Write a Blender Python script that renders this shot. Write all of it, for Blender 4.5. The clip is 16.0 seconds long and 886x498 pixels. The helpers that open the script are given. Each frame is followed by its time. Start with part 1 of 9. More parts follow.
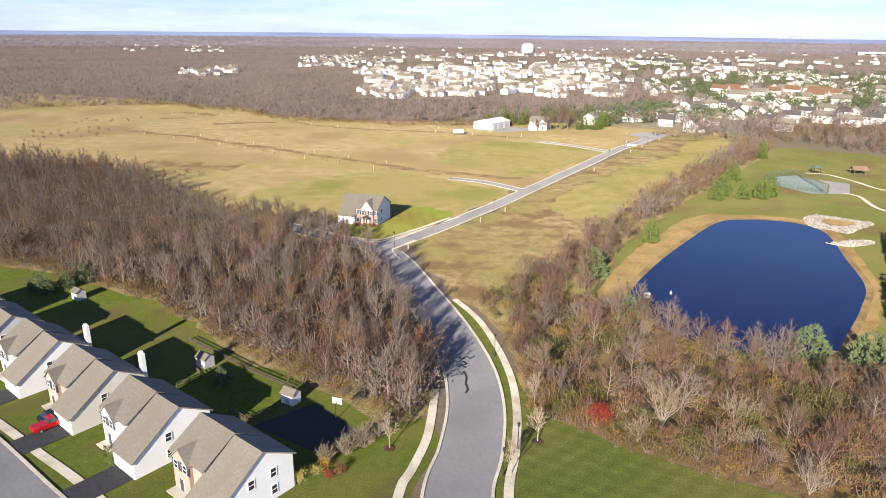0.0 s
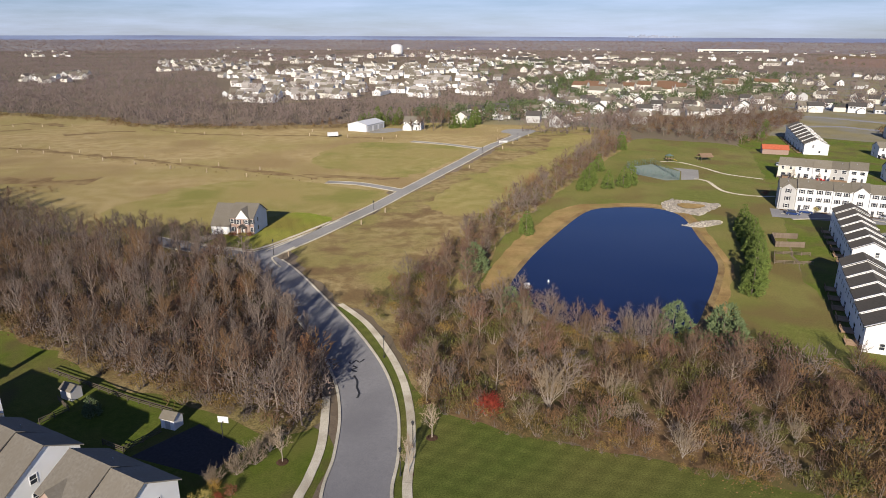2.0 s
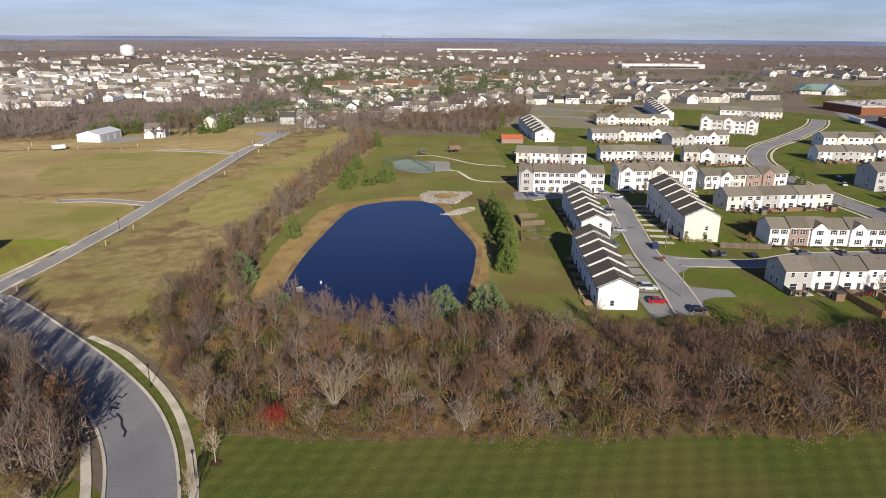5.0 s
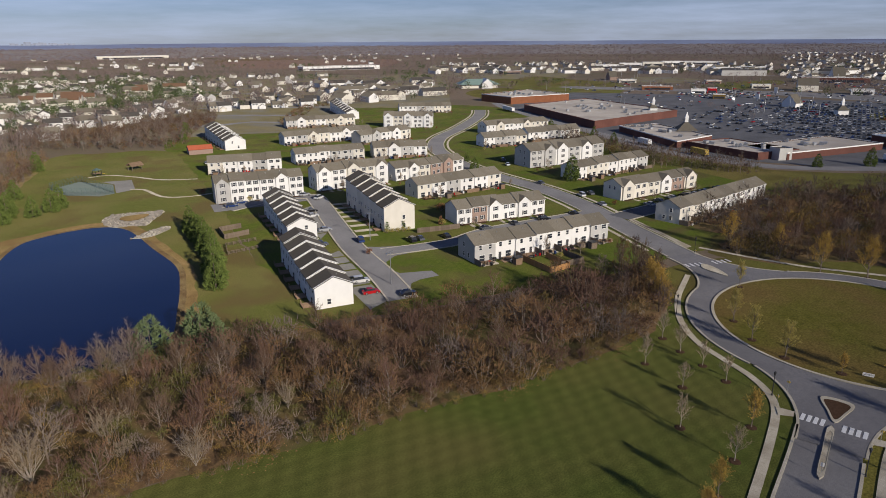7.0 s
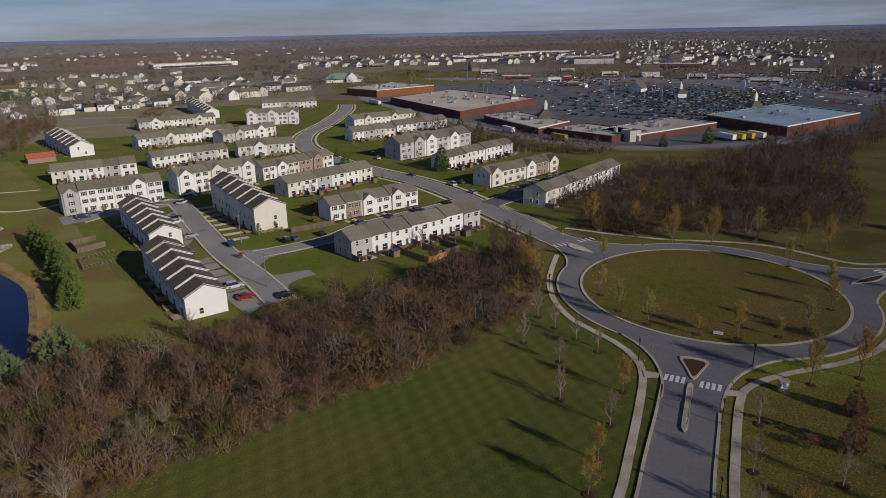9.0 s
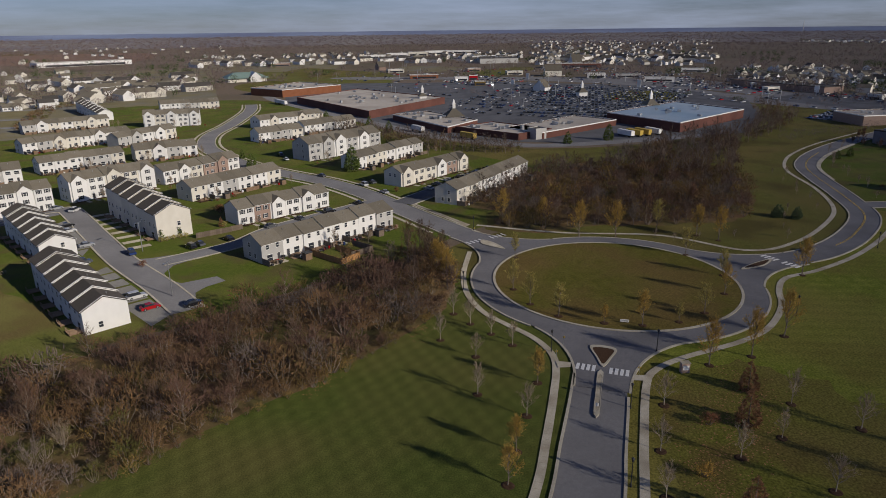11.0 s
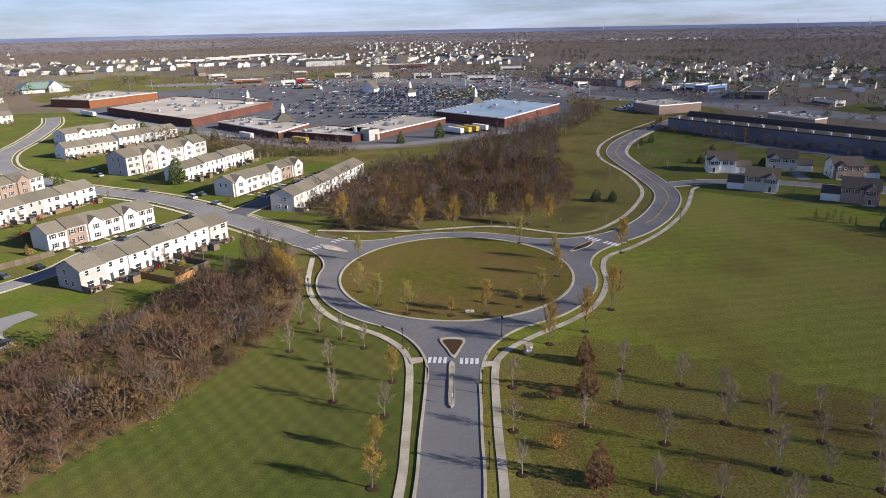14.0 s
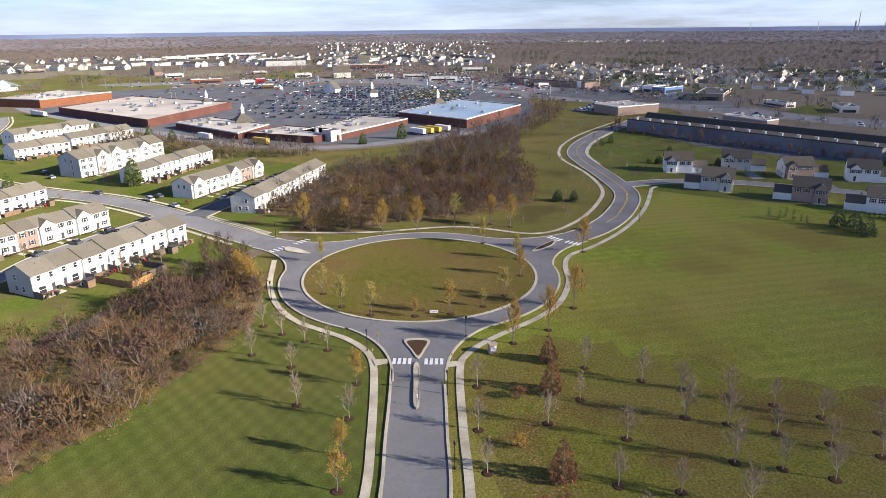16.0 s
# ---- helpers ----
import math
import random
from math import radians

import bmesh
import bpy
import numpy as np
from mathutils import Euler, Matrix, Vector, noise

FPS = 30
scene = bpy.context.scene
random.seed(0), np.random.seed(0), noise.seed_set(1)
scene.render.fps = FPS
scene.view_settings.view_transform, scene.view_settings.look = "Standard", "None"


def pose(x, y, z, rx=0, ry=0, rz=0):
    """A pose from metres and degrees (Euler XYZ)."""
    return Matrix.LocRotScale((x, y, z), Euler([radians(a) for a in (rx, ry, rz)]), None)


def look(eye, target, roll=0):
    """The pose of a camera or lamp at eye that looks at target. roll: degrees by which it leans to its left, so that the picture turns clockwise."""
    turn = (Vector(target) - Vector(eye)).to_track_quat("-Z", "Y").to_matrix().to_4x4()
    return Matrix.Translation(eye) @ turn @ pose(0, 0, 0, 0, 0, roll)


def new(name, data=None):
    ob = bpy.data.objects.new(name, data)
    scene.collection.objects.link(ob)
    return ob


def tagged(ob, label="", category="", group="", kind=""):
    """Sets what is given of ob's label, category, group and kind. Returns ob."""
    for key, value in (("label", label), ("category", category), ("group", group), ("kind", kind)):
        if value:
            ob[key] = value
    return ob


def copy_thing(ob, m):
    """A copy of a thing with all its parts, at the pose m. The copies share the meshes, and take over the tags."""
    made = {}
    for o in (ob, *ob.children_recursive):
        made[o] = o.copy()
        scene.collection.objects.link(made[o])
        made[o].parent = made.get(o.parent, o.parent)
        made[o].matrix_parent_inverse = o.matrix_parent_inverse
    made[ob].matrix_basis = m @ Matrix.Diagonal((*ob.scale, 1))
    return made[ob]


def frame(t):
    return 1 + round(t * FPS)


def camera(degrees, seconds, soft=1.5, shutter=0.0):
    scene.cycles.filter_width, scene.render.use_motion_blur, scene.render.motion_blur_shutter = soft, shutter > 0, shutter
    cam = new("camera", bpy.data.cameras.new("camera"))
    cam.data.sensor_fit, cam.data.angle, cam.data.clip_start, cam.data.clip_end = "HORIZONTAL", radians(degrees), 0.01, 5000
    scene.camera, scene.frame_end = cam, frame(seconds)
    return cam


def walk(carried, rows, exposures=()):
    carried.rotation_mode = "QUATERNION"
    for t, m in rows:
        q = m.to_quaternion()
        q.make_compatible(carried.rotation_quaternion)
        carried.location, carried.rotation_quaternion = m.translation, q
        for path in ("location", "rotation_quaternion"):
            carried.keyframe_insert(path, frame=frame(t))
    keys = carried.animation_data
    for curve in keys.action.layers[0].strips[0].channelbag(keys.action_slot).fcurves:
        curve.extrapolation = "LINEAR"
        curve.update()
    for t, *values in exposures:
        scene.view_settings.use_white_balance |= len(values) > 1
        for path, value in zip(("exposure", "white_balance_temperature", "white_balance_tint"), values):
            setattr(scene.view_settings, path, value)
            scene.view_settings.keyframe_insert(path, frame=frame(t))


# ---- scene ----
# camera: a drone that hovers at one spot and turns to the right
H = 62.0
cam = camera(67.61, 16.0, soft=0.9)
ROWS = [
    (0.0, 0.00, -18.22, 0.63),
    (0.2, -3.50, -18.15, 0.35),
    (0.5, -6.53, -18.08, 0.08),
    (1.0, -8.32, -18.09, 0.01),
    (1.5, -9.42, -18.06, 0.11),
    (2.0, -10.67, -18.05, 0.21),
    (2.5, -11.51, -18.05, 0.36),
    (3.0, -12.74, -18.05, 0.53),
    (3.2, -13.80, -18.06, 0.52),
    (5.3, -35.37, -17.82, 0.37),
    (5.5, -38.11, -17.73, 0.32),
    (6.0, -45.47, -17.64, -0.09),
    (6.5, -50.78, -17.64, -0.49),
    (7.0, -57.45, -17.65, -0.43),
    (7.5, -61.84, -17.74, -0.81),
    (8.0, -63.60, -17.87, -0.97),
    (8.2, -64.77, -18.00, -1.13),
    (10.3, -72.04, -18.50, -0.45),
    (10.5, -72.63, -18.53, -0.47),
    (11.0, -76.47, -18.52, -0.66),
    (11.5, -79.70, -18.52, -0.82),
    (12.0, -82.99, -18.50, -0.96),
    (12.5, -87.48, -18.54, -1.26),
    (13.0, -88.73, -18.56, -1.11),
    (13.5, -89.94, -18.58, -1.22),
    (14.0, -90.71, -18.58, -1.14),
    (14.5, -91.58, -18.58, -1.00),
    (15.0, -92.62, -18.59, -0.83),
    (15.5, -93.38, -18.61, -0.76),
    (16.0, -94.04, -18.57, -0.62),
]
walk(cam, [(t, pose(0, 0, H, 90 + p, 0, y) @ pose(0, 0, 0, 0, 0, r)) for t, y, p, r in ROWS],
     exposures=[(0.0, 0.87), (0.5, 0.69), (1.0, 0.38), (1.5, 0.24), (3.0, -0.11), (5.5, 0.02), (7.0, -0.42), (8.0, -0.86), (10.5, -0.82), (11.5, -0.74), (12.5, -0.38), (13.5, 0.18), (14.5, 0.54), (16.0, 0.80)])

# world and sun: low winter sun behind the camera
SUN_EL, SHADE = 21.0, (0.36, 0.933)
world = bpy.data.worlds.new("world")
scene.world = world
world.use_nodes = True
wt = world.node_tree
sky = wt.nodes.new("ShaderNodeTexSky")
sky.sky_type, sky.sun_disc = "NISHITA", False
sky.sun_elevation = radians(SUN_EL)
sky.sun_rotation = math.atan2(-SHADE[0], -SHADE[1])
sky.air_density, sky.dust_density, sky.ozone_density = 1.0, 0.15, 3.0
back = wt.nodes["Background"]
back.inputs["Strength"].default_value = 0.059
# thin streaks of cloud
tc = wt.nodes.new("ShaderNodeTexCoord")
mp = wt.nodes.new("ShaderNodeMapping")
mp.inputs["Scale"].default_value = (2.2, 2.2, 22.0)
nz = wt.nodes.new("ShaderNodeTexNoise")
nz.inputs["Scale"].default_value, nz.inputs["Detail"].default_value, nz.inputs["Roughness"].default_value = 1.6, 7.0, 0.62
rp = wt.nodes.new("ShaderNodeValToRGB")
rp.color_ramp.elements[0].position, rp.color_ramp.elements[1].position = 0.28, 0.80
mx = wt.nodes.new("ShaderNodeMix")
mx.data_type = "RGBA"
mx.inputs["B"].default_value = (11.6, 13.6, 18.8, 1)
ml = wt.nodes.new("ShaderNodeMath")
ml.operation = "MULTIPLY"
ml.inputs[1].default_value = 0.72
wt.links.new(tc.outputs["Generated"], mp.inputs["Vector"])
wt.links.new(mp.outputs["Vector"], nz.inputs["Vector"])
wt.links.new(nz.outputs["Fac"], rp.inputs["Fac"])
wt.links.new(rp.outputs["Color"], ml.inputs[0])
# haze thickens towards the horizon
sp = wt.nodes.new("ShaderNodeSeparateXYZ")
hz = wt.nodes.new("ShaderNodeMapRange")
hz.inputs["From Max"].default_value, hz.inputs["To Min"].default_value, hz.inputs["To Max"].default_value = 0.30, 1.0, 0.25
m2 = wt.nodes.new("ShaderNodeMath")
m2.operation = "MULTIPLY"
wt.links.new(tc.outputs["Generated"], sp.inputs["Vector"])
wt.links.new(sp.outputs["Z"], hz.inputs["Value"])
wt.links.new(ml.outputs[0], m2.inputs[0])
wt.links.new(hz.outputs["Result"], m2.inputs[1])
wt.links.new(m2.outputs[0], mx.inputs["Factor"])
tint = wt.nodes.new("ShaderNodeMix")
tint.data_type, tint.blend_type = "RGBA", "MULTIPLY"
tint.inputs["Factor"].default_value, tint.inputs["B"].default_value = 1.0, (0.76, 0.89, 1.42, 1)
wt.links.new(sky.outputs["Color"], tint.inputs["A"])
wt.links.new(tint.outputs["Result"], mx.inputs["A"])
wt.links.new(mx.outputs["Result"], back.inputs["Color"])
sun = new("sun", bpy.data.lights.new("sun", "SUN"))
sun.data.energy, sun.data.angle, sun.data.color = 5.0, radians(0.6), (1.0, 0.90, 0.77)
sun.matrix_world = look((0, 0, 0), (SHADE[0], SHADE[1], -math.tan(radians(SUN_EL))))

# ---------------- materials ----------------
def mat(name, c1, c2, scale=1.0, rough=0.85, c3=None, scale3=0.1, bump=0.0, metal=0.0, vary="", amount=0.25, world_space=False, lo=0.3, hi=0.7, grain=0.22, c4=None, scale4=0.05):
    """Two colours mixed by fine noise, a third by coarse noise; vary: 'object' or 'island' lightens and darkens each piece."""
    m = bpy.data.materials.new(name)
    m.use_nodes = True
    t = m.node_tree
    b = t.nodes["Principled BSDF"]
    b.inputs["Roughness"].default_value, b.inputs["Metallic"].default_value = rough, metal
    b.inputs["Specular IOR Level"].default_value = 0.06 if world_space and bump and rough > 0.8 else 0.25
    b.inputs["Diffuse Roughness"].default_value = 1.0 if rough > 0.8 else 0.0
    if world_space:
        vec = t.nodes.new("ShaderNodeNewGeometry").outputs["Position"]
    else:
        vec = t.nodes.new("ShaderNodeTexCoord").outputs["Object"]

    def noise_fac(sc, det, a, z):
        n = t.nodes.new("ShaderNodeTexNoise")
        n.inputs["Scale"].default_value, n.inputs["Detail"].default_value = sc, det
        t.links.new(vec, n.inputs["Vector"])
        r = t.nodes.new("ShaderNodeMapRange")
        r.inputs["From Min"].default_value, r.inputs["From Max"].default_value = a, z
        t.links.new(n.outputs["Fac"], r.inputs["Value"])
        return r.outputs["Result"], n.outputs["Fac"]

    def mix(fac, a, z):
        x = t.nodes.new("ShaderNodeMix")
        x.data_type = "RGBA"
        t.links.new(fac, x.inputs["Factor"])
        for sock, v in ((x.inputs["A"], a), (x.inputs["B"], z)):
            if isinstance(v, tuple):
                sock.default_value = (*v, 1)
            else:
                t.links.new(v, sock)
        return x.outputs["Result"]

    fac, raw = noise_fac(scale, 6, lo, hi)
    col = mix(fac, c1, c2)
    if c3:
        f3, _ = noise_fac(scale3, 5, 0.42, 0.66)
        col = mix(f3, col, c3)
    if c4:
        f4, _ = noise_fac(scale4, 9, 0.50, 0.64)
        col = mix(f4, col, c4)
    if world_space:
        # fine mottling at the scale of tufts and grains
        ff, _ = noise_fac(max(scale * 6, 2.5), 3, 0.25, 0.75)
        r = t.nodes.new("ShaderNodeMapRange")
        r.inputs["To Min"].default_value, r.inputs["To Max"].default_value = 1 - grain, 1 + grain
        t.links.new(ff, r.inputs["Value"])
        h = t.nodes.new("ShaderNodeHueSaturation")
        t.links.new(r.outputs["Result"], h.inputs["Value"])
        t.links.new(col, h.inputs["Color"])
        col = h.outputs["Color"]
    if vary:
        if vary == "object":
            rnd = t.nodes.new("ShaderNodeObjectInfo").outputs["Random"]
        else:
            rnd = t.nodes.new("ShaderNodeNewGeometry").outputs["Random Per Island"]
        r = t.nodes.new("ShaderNodeMapRange")
        r.inputs["To Min"].default_value, r.inputs["To Max"].default_value = 1 - amount, 1 + amount
        t.links.new(rnd, r.inputs["Value"])
        h = t.nodes.new("ShaderNodeHueSaturation")
        t.links.new(r.outputs["Result"], h.inputs["Value"])
        t.links.new(col, h.inputs["Color"])
        col = h.outputs["Color"]
    t.links.new(col, b.inputs["Base Color"])
    if bump:
        bp = t.nodes.new("ShaderNodeBump")
        bp.inputs["Strength"].default_value, bp.inputs["Distance"].default_value = bump, 0.05
        t.links.new(raw, bp.inputs["Height"])
        t.links.new(bp.outputs["Normal"], b.inputs["Normal"])
    return m


def striped(m, angle, period, amount):
    """Mowing stripes: lighter and darker bands laid over a ground material."""
    t = m.node_tree
    b = t.nodes["Principled BSDF"]
    src = b.inputs["Base Color"].links[0].from_socket
    geo = t.nodes.new("ShaderNodeNewGeometry")
    mp = t.nodes.new("ShaderNodeMapping")
    mp.inputs["Rotation"].default_value = (0, 0, radians(angle))
    w = t.nodes.new("ShaderNodeTexWave")
    w.wave_type, w.bands_direction, w.wave_profile = "BANDS", "X", "SIN"
    w.inputs["Scale"].default_value, w.inputs["Distortion"].default_value = 0.314 / period, 0.6
    w.inputs["Detail Scale"].default_value = 0.05
    r = t.nodes.new("ShaderNodeMapRange")
    r.inputs["To Min"].default_value, r.inputs["To Max"].default_value = 1 - amount, 1 + amount
    h = t.nodes.new("ShaderNodeHueSaturation")
    t.links.new(geo.outputs["Position"], mp.inputs["Vector"])
    t.links.new(mp.outputs["Vector"], w.inputs["Vector"])
    t.links.new(w.outputs["Fac"], r.inputs["Value"])
    t.links.new(r.outputs["Result"], h.inputs["Value"])
    t.links.new(src, h.inputs["Color"])
    t.links.new(h.outputs["Color"], b.inputs["Base Color"])
    return m


M = {}
M["ground"] = mat("ground_earth", (0.112, 0.086, 0.062), (0.155, 0.120, 0.086), 0.5, c3=(0.098, 0.080, 0.050), scale3=0.006, world_space=True)
M["weeds"] = mat("dark_dry_weeds", (0.110, 0.070, 0.034), (0.170, 0.120, 0.060), 0.5, c3=(0.205, 0.155, 0.075), scale3=0.14, bump=0.5, world_space=True, grain=0.4)
M["field"] = mat("dry_field_grass", (0.222, 0.165, 0.074), (0.288, 0.228, 0.118), 0.16, c3=(0.205, 0.170, 0.066), scale3=0.012, bump=0.3, world_space=True, lo=0.36, hi=0.64, grain=0.46, c4=(0.200, 0.146, 0.070), scale4=0.02)
M["field_green"] = mat("young_field_grass", (0.172, 0.150, 0.050), (0.226, 0.192, 0.078), 0.18, c3=(0.210, 0.168, 0.068), scale3=0.025, bump=0.3, world_space=True, lo=0.36, hi=0.64, grain=0.46, c4=(0.150, 0.142, 0.042), scale4=0.03)
M["scrub"] = mat("weedy_grass", (0.150, 0.106, 0.050), (0.236, 0.186, 0.092), 0.3, c3=(0.160, 0.142, 0.050), scale3=0.035, bump=0.4, world_space=True, lo=0.36, hi=0.64, grain=0.5, c4=(0.122, 0.084, 0.042), scale4=0.09)
M["bank"] = mat("bank_reed_grass", (0.205, 0.138, 0.058), (0.262, 0.184, 0.084), 0.8, c3=(0.170, 0.130, 0.050), scale3=0.09, bump=0.4, world_space=True, grain=0.46, c4=(0.168, 0.112, 0.048), scale4=0.12)
M["lawn"] = striped(striped(mat("mown_lawn", (0.064, 0.082, 0.018), (0.086, 0.102, 0.024), 0.7, c3=(0.104, 0.100, 0.030), scale3=0.03, bump=0.3, world_space=True, grain=0.42), 118, 2.8, 0.06), 52, 3.4, 0.08)
M["lawn_park"] = mat("park_lawn", (0.084, 0.096, 0.022), (0.118, 0.122, 0.034), 0.5, c3=(0.138, 0.124, 0.044), scale3=0.03, bump=0.3, world_space=True, grain=0.42, c4=(0.108, 0.086, 0.034), scale4=0.045)
M["lawn_east"] = striped(mat("meadow_lawn", (0.122, 0.148, 0.020), (0.166, 0.186, 0.032), 0.4, c3=(0.184, 0.164, 0.042), scale3=0.018, bump=0.3, world_space=True, lo=0.36, hi=0.64, grain=0.5, c4=(0.142, 0.124, 0.030), scale4=0.03), -8, 4.0, 0.05)
M["lawn_verge"] = mat("olive_verge_grass", (0.088, 0.090, 0.021), (0.124, 0.118, 0.034), 0.4, c3=(0.136, 0.110, 0.038), scale3=0.03, bump=0.3, world_space=True, grain=0.46, c4=(0.082, 0.070, 0.023), scale4=0.05)
M["lawn_island"] = mat("thin_island_grass", (0.084, 0.081, 0.015), (0.114, 0.104, 0.024), 0.35, c3=(0.142, 0.100, 0.036), scale3=0.04, bump=0.3, world_space=True, grain=0.46, c4=(0.122, 0.088, 0.030), scale4=0.06)
M["lawn_yard"] = mat("yard_lawn", (0.060, 0.084, 0.012), (0.089, 0.112, 0.020), 0.8, c3=(0.114, 0.112, 0.031), scale3=0.05, bump=0.3, world_space=True, grain=0.44, c4=(0.087, 0.078, 0.029), scale4=0.09)
M["litter"] = mat("leaf_litter", (0.109, 0.068, 0.038), (0.189, 0.123, 0.065), 0.9, c3=(0.090, 0.085, 0.032), scale3=0.08, bump=0.5, world_space=True)
M["asphalt"] = mat("worn_asphalt", (0.172, 0.170, 0.177), (0.206, 0.205, 0.211), 1.4, rough=0.9, c3=(0.155, 0.153, 0.160), scale3=0.08, bump=0.1, world_space=True)
M["asphalt_dark"] = mat("dark_asphalt", (0.090, 0.093, 0.103), (0.120, 0.122, 0.133), 1.4, rough=0.9, c3=(0.073, 0.075, 0.084), scale3=0.06, world_space=True)
M["asphalt_ring"] = mat("ring_asphalt", (0.141, 0.139, 0.149), (0.173, 0.171, 0.181), 1.4, rough=0.9, c3=(0.120, 0.119, 0.127), scale3=0.08, world_space=True)
M["asphalt_pale"] = mat("sun_bleached_asphalt", (0.186, 0.180, 0.173), (0.221, 0.217, 0.206), 1.0, rough=0.9, c3=(0.169, 0.165, 0.155), scale3=0.06, world_space=True)
M["roof_rust"] = mat("rust_shingles", (0.151, 0.087, 0.054), (0.200, 0.120, 0.076), 2.5, rough=0.95)
M["drive"] = mat("driveway_asphalt", (0.028, 0.028, 0.033), (0.043, 0.043, 0.048), 2.0, rough=0.9, world_space=True)
M["concrete"] = mat("concrete", (0.425, 0.388, 0.312), (0.505, 0.466, 0.384), 1.2, rough=0.9, c3=(0.315, 0.278, 0.215), scale3=0.2, bump=0.1, world_space=True)
M["kerb"] = mat("kerb_concrete", (0.395, 0.362, 0.290), (0.475, 0.440, 0.362), 0.8, rough=0.9, c3=(0.33, 0.30, 0.24), scale3=0.15, world_space=True)
M["paint"] = mat("road_paint", (0.78, 0.78, 0.76), (0.66, 0.66, 0.64), 3.0, rough=0.7, world_space=True)
M["yellow"] = mat("yellow_paint", (0.62, 0.42, 0.07), (0.5, 0.36, 0.09), 3.0, rough=0.7, world_space=True)
M["tar"] = mat("tar", (0.025, 0.025, 0.025), (0.05, 0.05, 0.05), 2.0, rough=0.6, world_space=True)
M["mulch"] = mat("mulch", (0.047, 0.028, 0.017), (0.086, 0.052, 0.033), 3.0, world_space=True, bump=0.5)
M["gravel"] = mat("pale_stone", (0.240, 0.213, 0.181), (0.330, 0.304, 0.267), 1.5, vary="island", amount=0.25)
M["court"] = mat("court_green", (0.132, 0.163, 0.142), (0.153, 0.185, 0.163), 0.5, c3=(0.139, 0.163, 0.142), scale3=0.08, world_space=True)
M["bark"] = mat("grey_bark", (0.140, 0.109, 0.087), (0.268, 0.218, 0.176), 1.5, vary="object", amount=0.25)
M["bark_pale"] = mat("pale_bark", (0.235, 0.200, 0.165), (0.320, 0.280, 0.235), 1.5, vary="object", amount=0.2)
M["twig"] = mat("bare_twigs", (0.117, 0.075, 0.051), (0.170, 0.112, 0.074), 0.7, vary="object", amount=0.3)
M["twig_grey"] = mat("grey_twigs", (0.138, 0.107, 0.087), (0.206, 0.159, 0.132), 0.7, vary="object", amount=0.25)
M["twig_red"] = mat("russet_twigs", (0.117, 0.067, 0.049), (0.167, 0.097, 0.069), 0.7, vary="object", amount=0.3)
M["twig_tan"] = mat("tan_twigs", (0.163, 0.096, 0.047), (0.220, 0.132, 0.067), 0.7, vary="object", amount=0.25)
M["twig_pale"] = mat("pale_twigs", (0.215, 0.165, 0.112), (0.285, 0.222, 0.154), 0.7)
M["leaf_rust"] = mat("rust_leaves", (0.258, 0.129, 0.062), (0.341, 0.181, 0.088), 1.0, vary="island", amount=0.3)
M["shrub_olive"] = mat("olive_brush", (0.091, 0.087, 0.023), (0.143, 0.132, 0.038), 0.2, vary="island", amount=0.35, world_space=True)
M["wood_mix"] = mat("woodland_twigs", (0.104, 0.068, 0.051), (0.184, 0.124, 0.091), 0.12, vary="island", amount=0.4, world_space=True)
M["shrub"] = mat("undergrowth", (0.131, 0.074, 0.034), (0.205, 0.124, 0.057), 0.15, c3=(0.131, 0.099, 0.030), scale3=0.06, vary="island", amount=0.4, world_space=True)
M["leaf_orange"] = mat("orange_leaves", (0.419, 0.248, 0.053), (0.495, 0.324, 0.076), 1.0, vary="island", amount=0.3)
M["leaf_brown"] = mat("russet_oak_leaves", (0.20, 0.085, 0.045), (0.28, 0.125, 0.06), 1.0, vary="island", amount=0.3)
M["leaf_red"] = mat("red_leaves", (0.230, 0.034, 0.022), (0.310, 0.062, 0.034), 1.0, vary="island", amount=0.4)
M["leaf_olive"] = mat("fading_leaves", (0.355, 0.301, 0.086), (0.452, 0.365, 0.108), 1.0, vary="island", amount=0.3)
M["needle"] = mat("green_needles", (0.090, 0.129, 0.026), (0.146, 0.185, 0.047), 0.6, vary="island", amount=0.35)
M["needle_blue"] = mat("blue_green_needles", (0.099, 0.133, 0.056), (0.146, 0.185, 0.086), 0.6, vary="island", amount=0.3)
M["brush_gold"] = mat("ochre_brush", (0.167, 0.109, 0.031), (0.247, 0.164, 0.051), 0.3, vary="island", amount=0.35, world_space=True)
M["brush_dark"] = mat("dark_bramble", (0.094, 0.055, 0.037), (0.155, 0.092, 0.058), 0.3, vary="island", amount=0.4, world_space=True)
# bare far woods; haze is mixed into the colour as a paler mauve
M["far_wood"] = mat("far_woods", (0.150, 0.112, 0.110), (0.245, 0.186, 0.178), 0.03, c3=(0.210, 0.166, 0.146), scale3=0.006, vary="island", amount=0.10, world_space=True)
M["leaf_gold"] = mat("golden_leaves", (0.378, 0.252, 0.058), (0.473, 0.326, 0.084), 1.0, vary="island", amount=0.3)
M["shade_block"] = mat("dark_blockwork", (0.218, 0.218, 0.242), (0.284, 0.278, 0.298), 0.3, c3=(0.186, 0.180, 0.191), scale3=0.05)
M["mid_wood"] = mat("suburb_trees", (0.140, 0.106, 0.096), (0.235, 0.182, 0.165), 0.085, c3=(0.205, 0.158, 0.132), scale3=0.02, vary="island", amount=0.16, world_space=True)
M["suburb"] = mat("suburban_lawns", (0.129, 0.112, 0.052), (0.181, 0.155, 0.082), 0.05, c3=(0.146, 0.138, 0.112), scale3=0.03, world_space=True)
